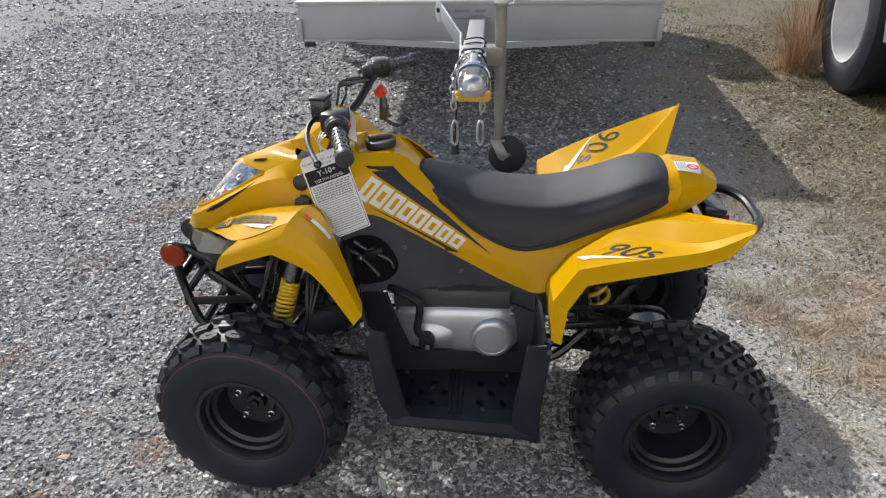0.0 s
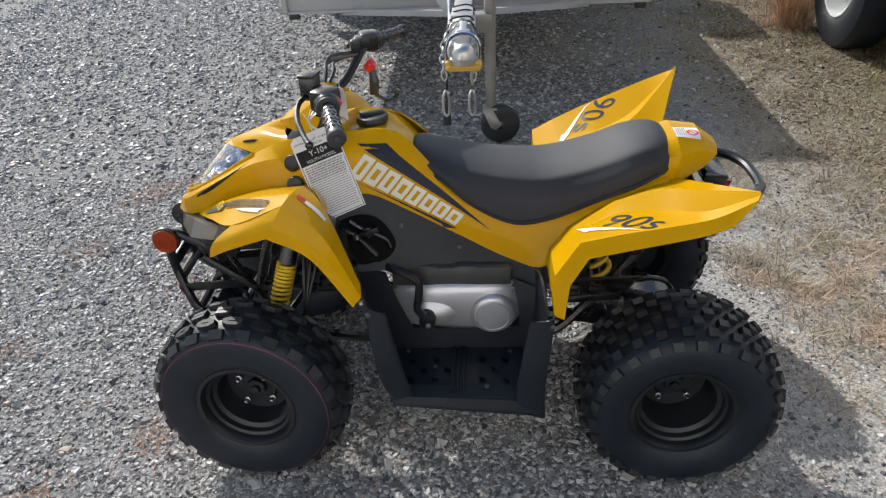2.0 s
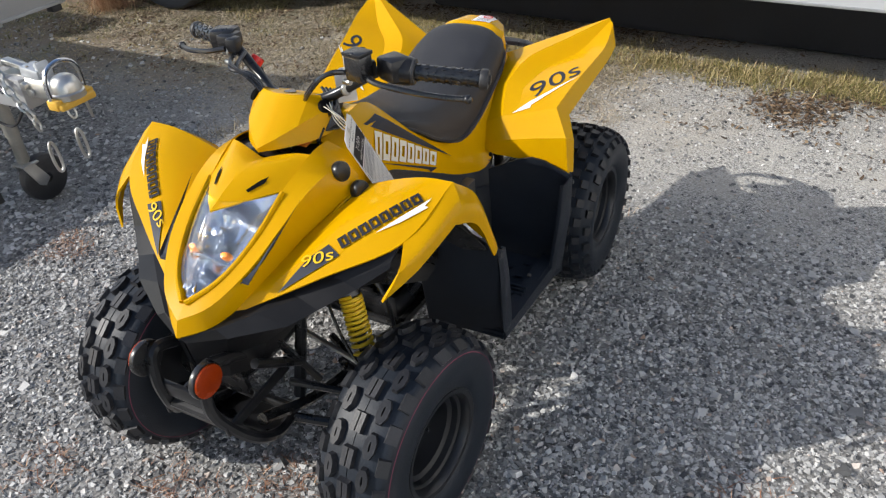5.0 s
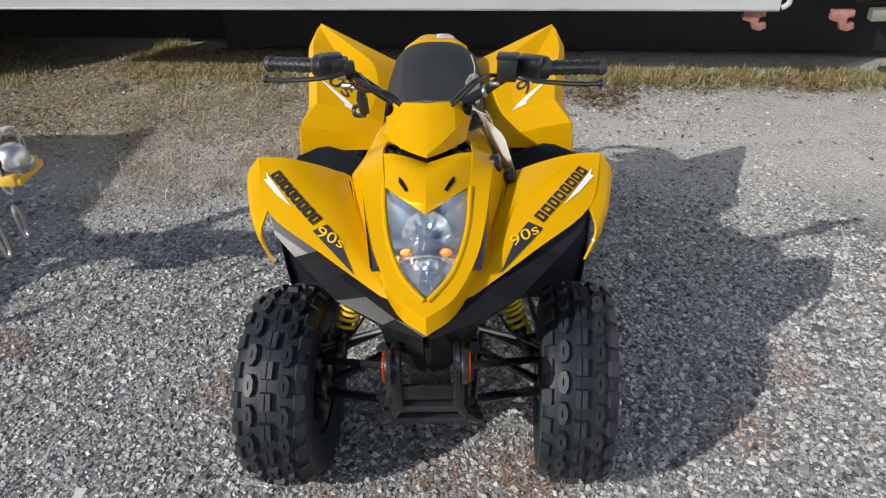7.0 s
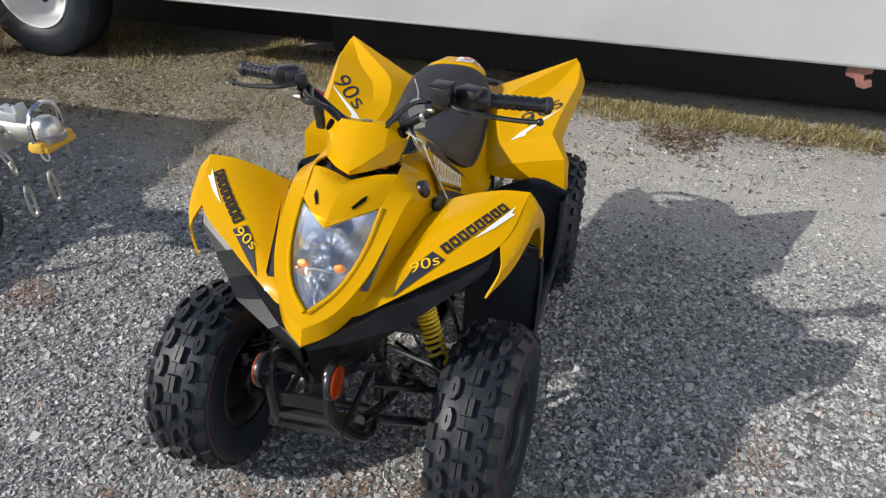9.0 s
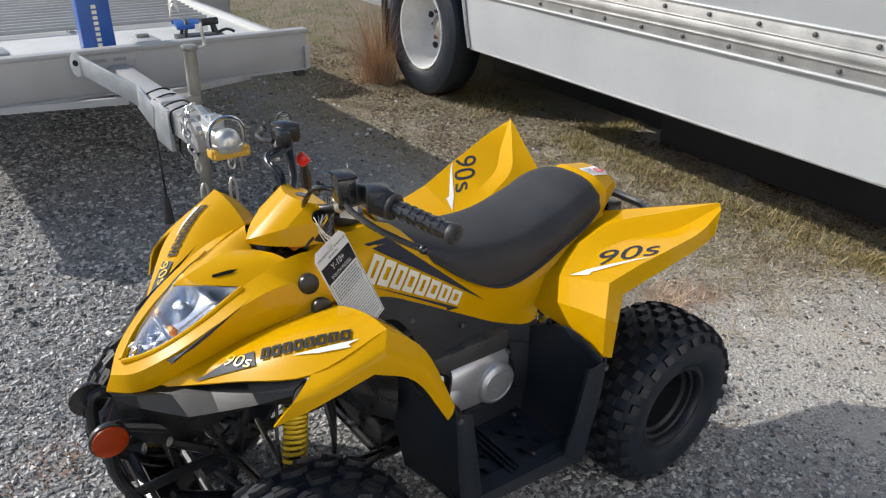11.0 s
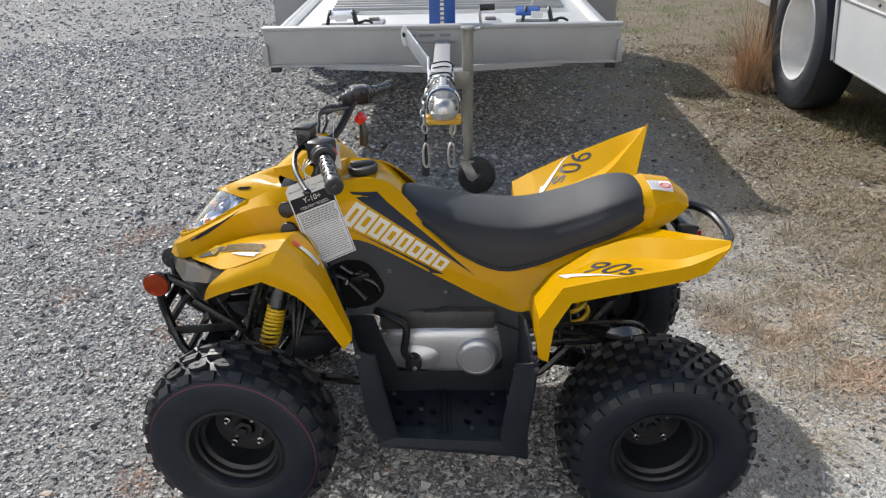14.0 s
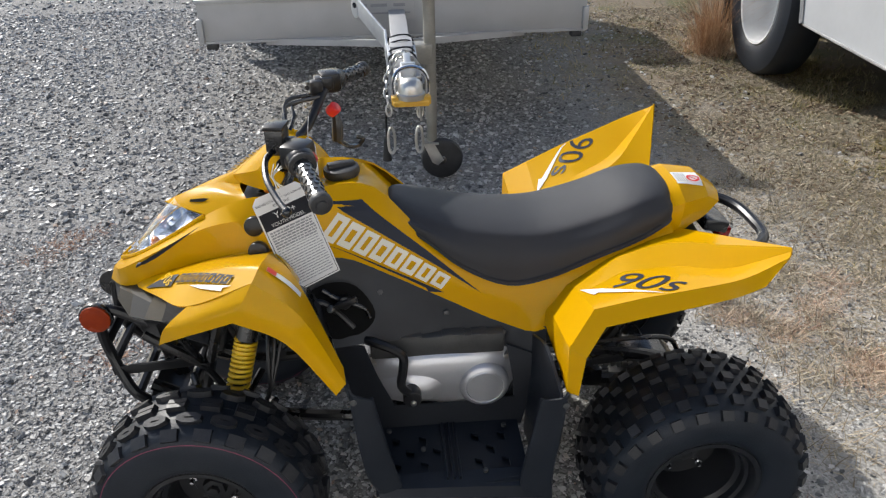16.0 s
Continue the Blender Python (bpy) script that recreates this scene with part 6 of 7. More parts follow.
def knob(l, w, h, slot=False, hexed=False):
    """One tread block, standing on z = 0."""
    if hexed:
        o = [(-l / 2, -w * 0.22), (-l * 0.22, -w / 2), (l * 0.22, -w / 2), (l / 2, -w * 0.22), (l / 2, w * 0.22), (l * 0.22, w / 2), (-l * 0.22, w / 2), (-l / 2, w * 0.22)]
    else:
        o = [(-l / 2, -w / 2), (l / 2, -w / 2), (l / 2, w / 2), (-l / 2, w / 2)]
    bm = bmesh.new()
    base = [bm.verts.new((a * 1.12, b * 1.12, -0.006)) for a, b in o]
    top = [bm.verts.new((a, b, h)) for a, b in o]
    n = len(o)
    for k in range(n):
        bm.faces.new((base[k], base[(k + 1) % n], top[(k + 1) % n], top[k]))
    if slot:
        sa, sb = (0.40, 0.16) if hexed else (0.96, 0.12)
        inn = [bm.verts.new((a * sa, b * sb, h)) for a, b in o]
        low = [bm.verts.new((a * sa * 0.92, b * sb * 0.8, h * 0.35)) for a, b in o]
        for k in range(n):
            bm.faces.new((top[k], top[(k + 1) % n], inn[(k + 1) % n], inn[k]))
            bm.faces.new((inn[k], inn[(k + 1) % n], low[(k + 1) % n], low[k]))
        bm.faces.new(low)
    else:
        bm.faces.new(top)
    return bm


def ring_of(mesh, count, radius, y, lean, phase, wheel):
    """Tread blocks round the tyre at offset y, leaning outwards by lean degrees, each an object on one mesh."""
    for k in range(count):
        ob = new("tread_block", mesh)
        ob.parent = wheel
        ob.matrix_basis = pose(0, 0, 0, 0, 360 * (k + phase) / count, 0) @ Matrix.Translation((0, y, radius)) @ pose(0, 0, 0, -lean, 0, 0)


def block_mesh(*spec):
    bm = knob(*spec)
    bmesh.ops.recalc_face_normals(bm, faces=bm.faces)
    me = bpy.data.meshes.new("tread_block")
    bm.to_mesh(me)
    bm.free()
    me.shade_flat()
    me.materials.append(TREAD_RUBBER)
    return me


FRONT_BLOCKS = [block_mesh(0.038, 0.025, 0.013, True), block_mesh(0.048, 0.023, 0.013, True, True), block_mesh(0.034, 0.024, 0.012), block_mesh(0.040, 0.016, 0.009)]
REAR_BLOCK = block_mesh(0.023, 0.0205, 0.014)


def front_tread(r, h, wheel):
    ring_of(FRONT_BLOCKS[0], 22, r * 0.992, 0.0, 0, 0, wheel)
    for w in (1, -1):
        ring_of(FRONT_BLOCKS[1], 22, r * 0.978, w * h * 0.42, w * 14, 0.5, wheel)
        ring_of(FRONT_BLOCKS[2], 22, r * 0.930, w * h * 0.76, w * 36, 0.0, wheel)


def rear_tread(r, h, wheel):
    for w in (1, -1):
        ring_of(REAR_BLOCK, 26, r * 0.995, w * h * 0.14, w * 3, 0.25 * w, wheel)
        ring_of(REAR_BLOCK, 26, r * 0.985, w * h * 0.42, w * 10, 0.5 + 0.25 * w, wheel)
        ring_of(REAR_BLOCK, 26, r * 0.955, w * h * 0.67, w * 25, 0.25 * w, wheel)
        ring_of(REAR_BLOCK, 26, r * 0.885, w * h * 0.88, w * 52, 0.5 + 0.25 * w, wheel)


def make_wheel(at, radius, half, bead, tread, steer, outside, spin, deep):
    """A wheel with tyre, rim, hub and bolts; its outer face looks to +y when outside is 1."""
    m = pose(*at) @ pose(0, 0, 0, 0, 0, steer) @ pose(0, 0, 0, 0, spin, 0 if outside > 0 else 180)
    wheel = new("wheel")
    wheel.parent = quad
    wheel.matrix_basis = m
    body_r = radius - 0.011
    part("tyre", tyre_mesh(body_r, half, bead), RUBBER, wheel, "knobbly black off-road tyre", smooth=28)
    tread(body_r, half, wheel)
    e = half * 0.80
    rim = lathe([(bead + 0.004, e - 0.004), (bead + 0.010, e), (bead + 0.008, e + 0.006), (bead - 0.002, e + 0.005), (bead - 0.008, e - 0.004), (bead - 0.009, e - 0.016), (bead - 0.016, e - 0.020), (bead - 0.018, e - 0.034), (bead - 0.028, e - 0.040),
                 (bead - 0.030, e - deep * 0.85), (bead - 0.036, e - deep), (0.052, e - deep - 0.004), (0.046, e - deep + 0.003), (0.0005, e - deep + 0.003), (0.0005, e - deep - 0.010), (bead - 0.030, e - deep - 0.010), (bead - 0.012, -e + 0.01), (bead + 0.010, -e), (bead + 0.004, -e - 0.004)], 48, True)
    part("rim", rim, RIM_BLACK, wheel, "deep black steel rim", smooth=40)
    part("rim_lip", lathe([(bead + 0.012 + 0.004 * math.cos(q), e + 0.002 + 0.004 * math.sin(q)) for q in np.linspace(0, 2 * math.pi, 8)[:-1]], 48), RIM_BLACK, wheel)
    part("hub", merged(disc(0.026, 0.022, (0, e - deep + 0.010, 0), (0, 1, 0), 6, 0.003), disc(0.013, 0.034, (0, e - deep + 0.014, 0), (0, 1, 0), 6, 0.002)), RIM_BLACK, wheel)
    for k in range(4):
        q = math.pi / 2 * k + math.pi / 4
        c, d = 0.050 * math.cos(q), 0.050 * math.sin(q)
        part("wheel_nut", merged(disc(0.0095, 0.018, (c, e - deep + 0.012, d), (0, 1, 0), 6, 0.002), disc(0.0045, 0.030, (c, e - deep + 0.018, d), (0, 1, 0), 8, 0.001)), CHROME, wheel, "bright wheel nut")
    return wheel


FRONT_STRIPE = material("red_tyre_mark", (0.16, 0.03, 0.06), (0.24, 0.05, 0.09), rough=0.8, size=30, grain=200, bump=0.2)
GREEN_STRIPE = material("green_tyre_mark", (0.03, 0.12, 0.07), (0.06, 0.18, 0.11), rough=0.7, size=30, grain=200, bump=0.2)
for w in (1, -1):
    wl = make_wheel((0.607, w * 0.345, 0.243), 0.247, 0.088, 0.117, front_tread, -4.5, w, 8, 0.092)
    for side in (1, -1):
        ring = lathe([(0.2085, 0.0835), (0.2125, 0.081), (0.2110, 0.0790), (0.2070, 0.0815)], 64)
        part("tyre_stripe", ring if side > 0 else mirror(ring), FRONT_STRIPE if side * w > 0 else GREEN_STRIPE, wl, "thin dull coloured ring on the tyre shoulder")
    for y in (0.0, 0.037, -0.037):
        part("mould_line", lathe([(0.2335 - abs(y) * 0.14, y + 0.001), (0.2375 - abs(y) * 0.16, y), (0.2335 - abs(y) * 0.14, y - 0.001)], 64, False), RUBBER, wl)
    make_wheel((-0.442, w * 0.345, 0.238), 0.244, 0.112, 0.117, rear_tread, 0, w, 0, 0.120)

# ---- hang tags ----
def hang_tag(m, label, w, h, printed):
    t = thing("hang_tag", m, label, "hang tag", "tags on the handlebar")
    c = 0.012
    outline = [(-w / 2 + c, h / 2), (-w / 2, h / 2 - c), (-w / 2, -h / 2), (w / 2, -h / 2), (w / 2, h / 2 - c), (w / 2 - c, h / 2)]
    part("card", prism(outline, 0.0008), CARD_WHITE, t, smooth=0)
    if printed:
        z = 0.0014

        def bar_at(x0, x1, y0, y1, mat, name="print_line"):
            part(name, moved(prism([(x0, y0), (x1, y0), (x1, y1), (x0, y1)], 0), Matrix.Translation((0, 0, z))), mat, t, smooth=0)
        bar_at(-w / 2 + 0.003, w / 2 - 0.003, h * 0.16, h * 0.335, PRINT_BLACK, "heading_band")
        part("heading", moved(letters("Y-10+", 0.019), Matrix.Translation((0, h * 0.275, z + 0.0006))), CARD_WHITE, t, "white heading lettering", smooth=0)
        part("heading", moved(letters("YOUTH MODEL", 0.0105), Matrix.Translation((0, h * 0.195, z + 0.0006))), CARD_WHITE, t, smooth=0)
        part("notice", moved(letters("THIS HANGTAG IS NOT TO BE REMOVED", 0.0062, 0, 0.9), Matrix.Translation((0, h * 0.415, z))), PRINT_BLACK, t, smooth=0)
        part("notice", moved(letters("BEFORE SALE", 0.0068, 0, 0.9), Matrix.Translation((0, h * 0.37, z))), PRINT_BLACK, t, smooth=0)
        rnd = random.Random(4)
        rows = bmesh.new()
        for k in range(22):
            y = h * 0.13 - k * h * 0.0268
            tall = 0.0036 if k < 7 else 0.0018
            x = -w / 2 + 0.009
            while x < w / 2 - 0.012:
                e = min(x + rnd.uniform(0.004, 0.012), w / 2 - 0.009)
                rows.faces.new([rows.verts.new(p) for p in ((x, y - tall / 2, z), (e, y - tall / 2, z), (e, y + tall / 2, z), (x, y + tall / 2, z))])
                x = e + 0.0016
        part("small_print", rows, PRINT_GREY, t, smooth=0)
        for x0, x1, y0, y1 in ((-w / 2 + 0.003, -w / 2 + 0.0042, -h / 2 + 0.004, h * 0.16), (w / 2 - 0.0042, w / 2 - 0.003, -h / 2 + 0.004, h * 0.16), (-w / 2 + 0.003, w / 2 - 0.003, -h / 2 + 0.003, -h / 2 + 0.0042)):
            bar_at(x0, x1, y0, y1, PRINT_BLACK, "border_line")
    part("eyelet", lathe([(0.003, 0.001), (0.006, 0.001), (0.006, -0.001), (0.003, -0.001)], 14), STEEL, t).matrix_basis = pose(0, h / 2 - 0.010, 0.001, 90)
    part("string", tube([(0, h / 2 - 0.010, 0.002), (0.004, h / 2 + 0.015, 0.004), (0.0, h / 2 + 0.045, -0.004)], 0.0009, 5, 5), CARD_WHITE, t)
    return t


def quad_frame(at, x, y):
    """A pose in the quad's space from a place and two directions."""
    x = Vector(x).normalized()
    y = Vector(y)
    y = (y - x * x.dot(y)).normalized()
    z = x.cross(y)
    m = Matrix((x, y, z)).transposed().to_4x4()
    m.translation = at
    return QUAD @ m


hang_tag(quad_frame((0.388, 0.170, 0.757), (-0.090, -0.050, 0.018), (0.066, -0.052, 0.186)), "white printed hang tag with black heading on the handlebar", 0.112, 0.208, True)
hang_tag(quad_frame((0.347, 0.103, 0.906), (-0.62, 0.78, 0.02), (-0.02, 0.02, 1.0)), "small plain white hang tag on the handlebar", 0.040, 0.074, False)

# ---- the trailer: x across, y away from the tow ball ----
TRAILER = pose(0.208, 4.34, 0, 0, 0, -4.4)
trailer = thing("trailer", TRAILER, "open aluminium flatbed trailer with white deck, parked", "trailer")
Z0, Z1, HALF, LONG = 0.512, 0.722, 1.012, 3.4
front = part("front_board", box((2 * HALF, 0.035, Z1 - Z0), (0, 0, (Z0 + Z1) / 2), bevel=0.004), TRAILER_ALU, trailer, "satin aluminium front board")
part("top_trim", box((2 * HALF + 0.012, 0.060, 0.022), (0, -0.006, Z1), bevel=0.005), TRAILER_ALU, front)
part("bottom_trim", box((2 * HALF, 0.050, 0.014), (0, -0.004, Z0 + 0.004), bevel=0.003), TRAILER_ALU, front)
for w in (1, -1):
    part("corner_post", box((0.030, 0.05, 0.12), (w * (HALF - 0.006), -0.016, Z0 + 0.065), bevel=0.005), TRAILER_ALU, front)
    part("corner_foot", box((0.055, 0.05, 0.030), (w * (HALF - 0.05), -0.002, Z0 - 0.018), bevel=0.004), SOFT_RUBBER, front)
plate = part("maker_plate", box((0.30, 0.004, 0.100), (-0.055, -0.022, Z1 - 0.070), bevel=0.001), TRAILER_ALU, front, "plain bare metal maker's plate")
part("plate_mark", merged(*[box((w, 0.002, 0.016), (x, -0.0255, Z1 - 0.045)) for x, w in ((-0.165, 0.04), (-0.085, 0.085), (0.02, 0.06))], *[box((w, 0.002, 0.008), (x, -0.0255, Z1 - 0.085)) for x, w in ((-0.10, 0.14), (0.04, 0.07))]), PRINT_GREY, plate, smooth=0)
part("deck", box((2 * HALF - 0.10, LONG, 0.030), (0, LONG / 2 + 0.02, 0.628), bevel=0.003), TRAILER_WHITE, trailer, "white painted deck")
for w in (1, -1):
    part("side_rail", box((0.040, LONG, 0.115), (w * (HALF - 0.022), LONG / 2 + 0.02, 0.6025), bevel=0.004), TRAILER_ALU, trailer)
    part("side_lining", box((0.050, LONG, 0.022), (w * (HALF - 0.066), LONG / 2 + 0.02, 0.650), (0, -w * 14, 0), 0.004), TRAILER_WHITE, trailer)
    fender = part("wheel_box", merged(box((0.34, 0.018, 0.44), (w * 1.215, 1.962, 0.535), bevel=0.004), box((0.34, 1.02, 0.018), (w * 1.215, 2.46, 0.752), bevel=0.004), box((0.018, 1.02, 0.20), (w * 1.380, 2.46, 0.655), bevel=0.004), box((0.34, 0.018, 0.44), (w * 1.215, 2.966, 0.535), bevel=0.004)), TRAILER_ALU, trailer, "plain sheet-metal wheel box outside the bed")
    tw = new("wheel")
    tw.parent = trailer
    tw.matrix_basis = pose(w * 1.20, 2.46, 0.31, 0, 0, 90 * w)
    part("tyre", tyre_mesh(0.31, 0.095, 0.19), RUBBER, tw)
    part("rim", lathe([(0.19, 0.07), (0.18, 0.02), (0.05, 0.03), (0.0005, 0.03), (0.0005, -0.02), (0.18, -0.02), (0.19, -0.07)], 32), RIM_WHITE, tw)
part("axle", disc(0.03, 2.4, (0, 2.46, 0.31), (1, 0, 0), 12), DULL_STEEL, trailer)
part("chassis", merged(*[box((0.05, LONG, 0.09), (x, LONG / 2, 0.555), bevel=0.004) for x in (-0.55, 0.0, 0.55)], *[box((1.9, 0.05, 0.07), (0, y, 0.55), bevel=0.004) for y in (0.6, 1.3, 2.2)]), DULL_STEEL, trailer)
for k in range(13):
    part("slat", merged(box((1.56, 0.020, 0.022), (0.03, 0.92 + 0.075 * k, 0.672 + 0.004 * k), bevel=0.004)), TRAILER_ALU, trailer)
for x in (-0.60, 0.02, 0.62):
    part("slat_rail", box((0.03, 1.0, 0.018), (x, 1.38, 0.655), (1.2, 0, 0), 0.003), TRAILER_ALU, trailer)
for k in range(4):
    part("end_hook", tube([(0.60 + 0.05 * k, 0.98 + 0.16 * k, 0.66), (0.62 + 0.05 * k, 0.98 + 0.16 * k, 0.74), (0.64 + 0.05 * k, 0.98 + 0.16 * k, 0.745), (0.66 + 0.05 * k, 0.98 + 0.16 * k, 0.70)], 0.007, 4, 6), STEEL, trailer)
for x, y in ((-0.44, 0.56), (0.30, 0.52)):
    hatch = part("deck_hatch", box((0.13, 0.17, 0.012), (x, y, 0.650), bevel=0.003), TRAILER_ALU, trailer, "small bare metal deck hatch")
    part("hatch_latch", box((0.07, 0.03, 0.020), (x, y + 0.03, 0.664), bevel=0.005), DULL_STEEL, hatch)
for x in (-0.85, -0.20, 0.10, 0.40):
    part("tie_ring", tube([(x + 0.022 * math.cos(q), 0.11, 0.655 + 0.022 * math.sin(q)) for q in np.linspace(0, 2 * math.pi, 11)[:-1]], 0.005, 3, 6, True), STEEL, trailer)
POST = 0.32
post = part("winch_post", box((0.155, 0.075, POST), (0.0, 0.27, 0.64 + POST / 2), (-4, 0, 0), 0.006), BLUE_PAINT, trailer, "upright blue painted post")
part("post_mark", merged(*[box((0.022, 0.003, 0.017), (0.0, 0.2316 + 0.07 * (0.700 + 0.026 * k - 0.80), 0.700 + 0.026 * k), (-4, 0, 0)) for k in range(8)]), DECAL_CREAM, post, "pale lettering as plain bars", smooth=0)

# tow bar, brackets, coupler and lock
tow = part("tow_bar", merged(box((0.085, 1.35, 0.105), (0.005, -0.48, 0.600), bevel=0.006), box((0.100, 0.16, 0.120), (0.005, -0.72, 0.600), bevel=0.004)), TRAILER_ALU, trailer, "square aluminium tow bar")
part("tow_number", moved(letters("720", 0.05), pose(-0.0395, -1.02, 0.605, 90, 0, -90)), PRINT_BLACK, tow, "black number on the tow bar", smooth=0)
for w in (1, -1):
    part("brace", tube([(w * 0.68, 0.03, 0.500), (w * 0.05, -0.36, 0.565)], 0.022, 1, 4), TRAILER_ALU, trailer)
arm = part("hinge_arm", merged(beam((-0.194, -0.145, 0.703), (-0.062, -0.56, 0.630), (0.010, 0.085), 0.002), beam((-0.062, -0.55, 0.630), (-0.056, -0.72, 0.575), (0.012, 0.110), 0.003)), GALVANISED, trailer, "bent grey steel bracket with a hole")
end = disc(0.040, 0.012, (0, 0, 0), (0, 0, 1), 20, 0.003)
bmesh.ops.scale(end, vec=(0.75, 1.4, 1), verts=end.verts)
end = part("arm_end", moved(end, pose(-0.200, -0.150, 0.700, 90, 0, -48)), TRAILER_WHITE, arm, "pale rounded end plate of the bracket")
part("end_hole", moved(disc(0.014, 0.016, (0, 0, 0), (0, 0, 1), 14), pose(-0.200, -0.150, 0.707, 90, 0, -48)), TRUCK_DARK, end)
part("hitch_plate", merged(box((0.014, 0.20, 0.17), (-0.050, -0.80, 0.565), bevel=0.003), box((0.014, 0.16, 0.15), (0.060, -0.80, 0.570), bevel=0.003)), GALVANISED, trailer)
for y in (-0.62, -0.72, -0.84, -0.92):
    part("cable_loop", tube([(-0.050, y, 0.560), (-0.052, y, 0.640), (-0.020, y - 0.01, 0.664), (0.040, y + 0.01, 0.662), (0.064, y, 0.630), (0.064, y, 0.560)], 0.0038, 4, 6), GLOSS_BLACK, tow)
part("wire", tube([(-0.045, -0.55, 0.60), (-0.060, -0.70, 0.52), (-0.075, -0.78, 0.36), (-0.080, -0.80, 0.24)], 0.005, 6, 6), GLOSS_BLACK, tow)
part("plug", tube([(-0.080, -0.80, 0.25), (-0.082, -0.802, 0.14)], 0.020, 1, 12, radii=[0.012, 0.024, 0.022]), SOFT_RUBBER, tow, "black trailer plug")
part("wire_loop", tube([(0.0, -0.85, 0.55), (-0.03, -0.92, 0.48), (-0.02, -1.00, 0.46), (0.0, -1.06, 0.52)], 0.005, 6, 6), GLOSS_BLACK, tow)
dome = moved(lathe([(0.0005, 0.052), (0.022, 0.050), (0.036, 0.041), (0.045, 0.022), (0.048, 0.000), (0.054, -0.004), (0.055, -0.022), (0.0005, -0.025)], 28, False), pose(0.022, -1.300, 0.618, 90, 0, 0))
coupler = part("coupler", merged(box((0.082, 0.26, 0.066), (0.015, -1.15, 0.622), (0, 0, 0), 0.014, (0.75, 1)), dome), STEEL, trailer, "bright steel ball coupler", smooth=45)
part("coupler_lever", merged(box((0.030, 0.13, 0.016), (0.018, -1.10, 0.680), (8, 0, 0), 0.004), disc(0.014, 0.10, (0.015, -1.16, 0.630), (1, 0, 0), 14, 0.003)), STEEL, coupler)
part("latch_plate", merged(box((0.060, 0.085, 0.034), (0.018, -1.185, 0.668), (6, 0, 0), 0.004), box((0.046, 0.012, 0.056), (0.018, -1.225, 0.676), (-14, 0, 0), 0.003)), GALVANISED, coupler, "bolted latch plate")
for y, z in ((-1.06, 0.622), (-1.13, 0.640), (-1.19, 0.612)):
    for w in (1, -1):
        part("coupler_bolt", disc(0.011, 0.010, (0.015 + w * 0.043, y, z), (1, 0, 0), 6, 0.002), STEEL, coupler)
for x in (0.0, 0.036):
    part("latch_bolt", disc(0.006, 0.006, (x, -1.170, 0.687), (0, 0.1, 1), 8, 0.0015), DULL_STEEL, coupler)
lock = thing("coupler_lock", TRAILER @ pose(0.022, -1.300, 0.600), "yellow painted coupler lock with steel shackle", "lock")
part("lock_body", merged(box((0.136, 0.076, 0.024), (0, -0.008, -0.016), bevel=0.008), box((0.028, 0.050, 0.034), (0.060, -0.006, -0.010), bevel=0.007), box((0.028, 0.050, 0.034), (-0.060, -0.006, -0.010), bevel=0.007)), LOCK_YELLOW, lock, "yellow lock body")
part("shackle", tube([(-0.064, 0.0, 0.00), (-0.064, 0.0, 0.06), (-0.045, 0.0, 0.098), (0, 0.0, 0.112), (0.045, 0.0, 0.098), (0.064, 0.0, 0.06), (0.064, 0.0, 0.0)], 0.008, 5, 9), CHROME, lock)
part("lock_pin", tube([(0.030, -0.030, -0.02), (0.034, -0.034, -0.085)], 0.005, 1, 8), STEEL, lock)


def chain(name, pts, mat=STEEL, pitch=0.034):
    """Interlocked links laid along a line."""
    line = curve_points(pts, 12)
    cum = np.concatenate([[0], np.cumsum([np.linalg.norm(b - a) for a, b in zip(line, line[1:])])])
    out = []
    for k in range(int(cum[-1] / pitch)):
        s = (k + 0.5) * pitch
        q = np.array([np.interp(s, cum, [p[i] for p in line]) for i in range(3)])
        q2 = np.array([np.interp(min(s + 0.005, cum[-1]), cum, [p[i] for p in line]) for i in range(3)])
        d = Vector(q2 - q)
        if d.length < 1e-6:
            continue
        rot = d.to_track_quat("X", "Z").to_matrix().to_4x4() @ pose(0, 0, 0, 90 * (k % 2), 0, 0)
        link = tube([(0.022 * math.cos(a) if abs(math.cos(a)) > 0.3 else 0.022 * math.cos(a), 0.0115 * math.sin(a), 0) for a in np.linspace(0, 2 * math.pi, 11)[:-1]], 0.0042, 2, 6, True)
        out.append(moved(link, Matrix.Translation(q) @ rot))
    return merged(*out)


part("safety_chain", chain("c", [(-0.045, -1.00, 0.655), (0.0, -1.03, 0.685), (0.05, -1.06, 0.665), (0.066, -1.12, 0.62), (0.064, -1.20, 0.56), (0.055, -1.24, 0.49)]), STEEL, trailer, "hanging steel safety chain")
part("safety_chain", chain("c", [(0.05, -0.98, 0.655), (0.0, -1.02, 0.690), (-0.045, -1.08, 0.66), (-0.066, -1.14, 0.61), (-0.066, -1.20, 0.55), (-0.060, -1.22, 0.48)]), STEEL, trailer, "hanging steel safety chain")
for x in (-0.060, 0.050):
    part("chain_hook", tube([(x, -1.23, 0.455), (x + 0.012, -1.233, 0.435), (x + 0.013, -1.238, 0.370), (x + 0.002, -1.240, 0.350), (x - 0.010, -1.238, 0.368), (x - 0.011, -1.234, 0.425)], 0.0055, 5, 7, True), STEEL, trailer)

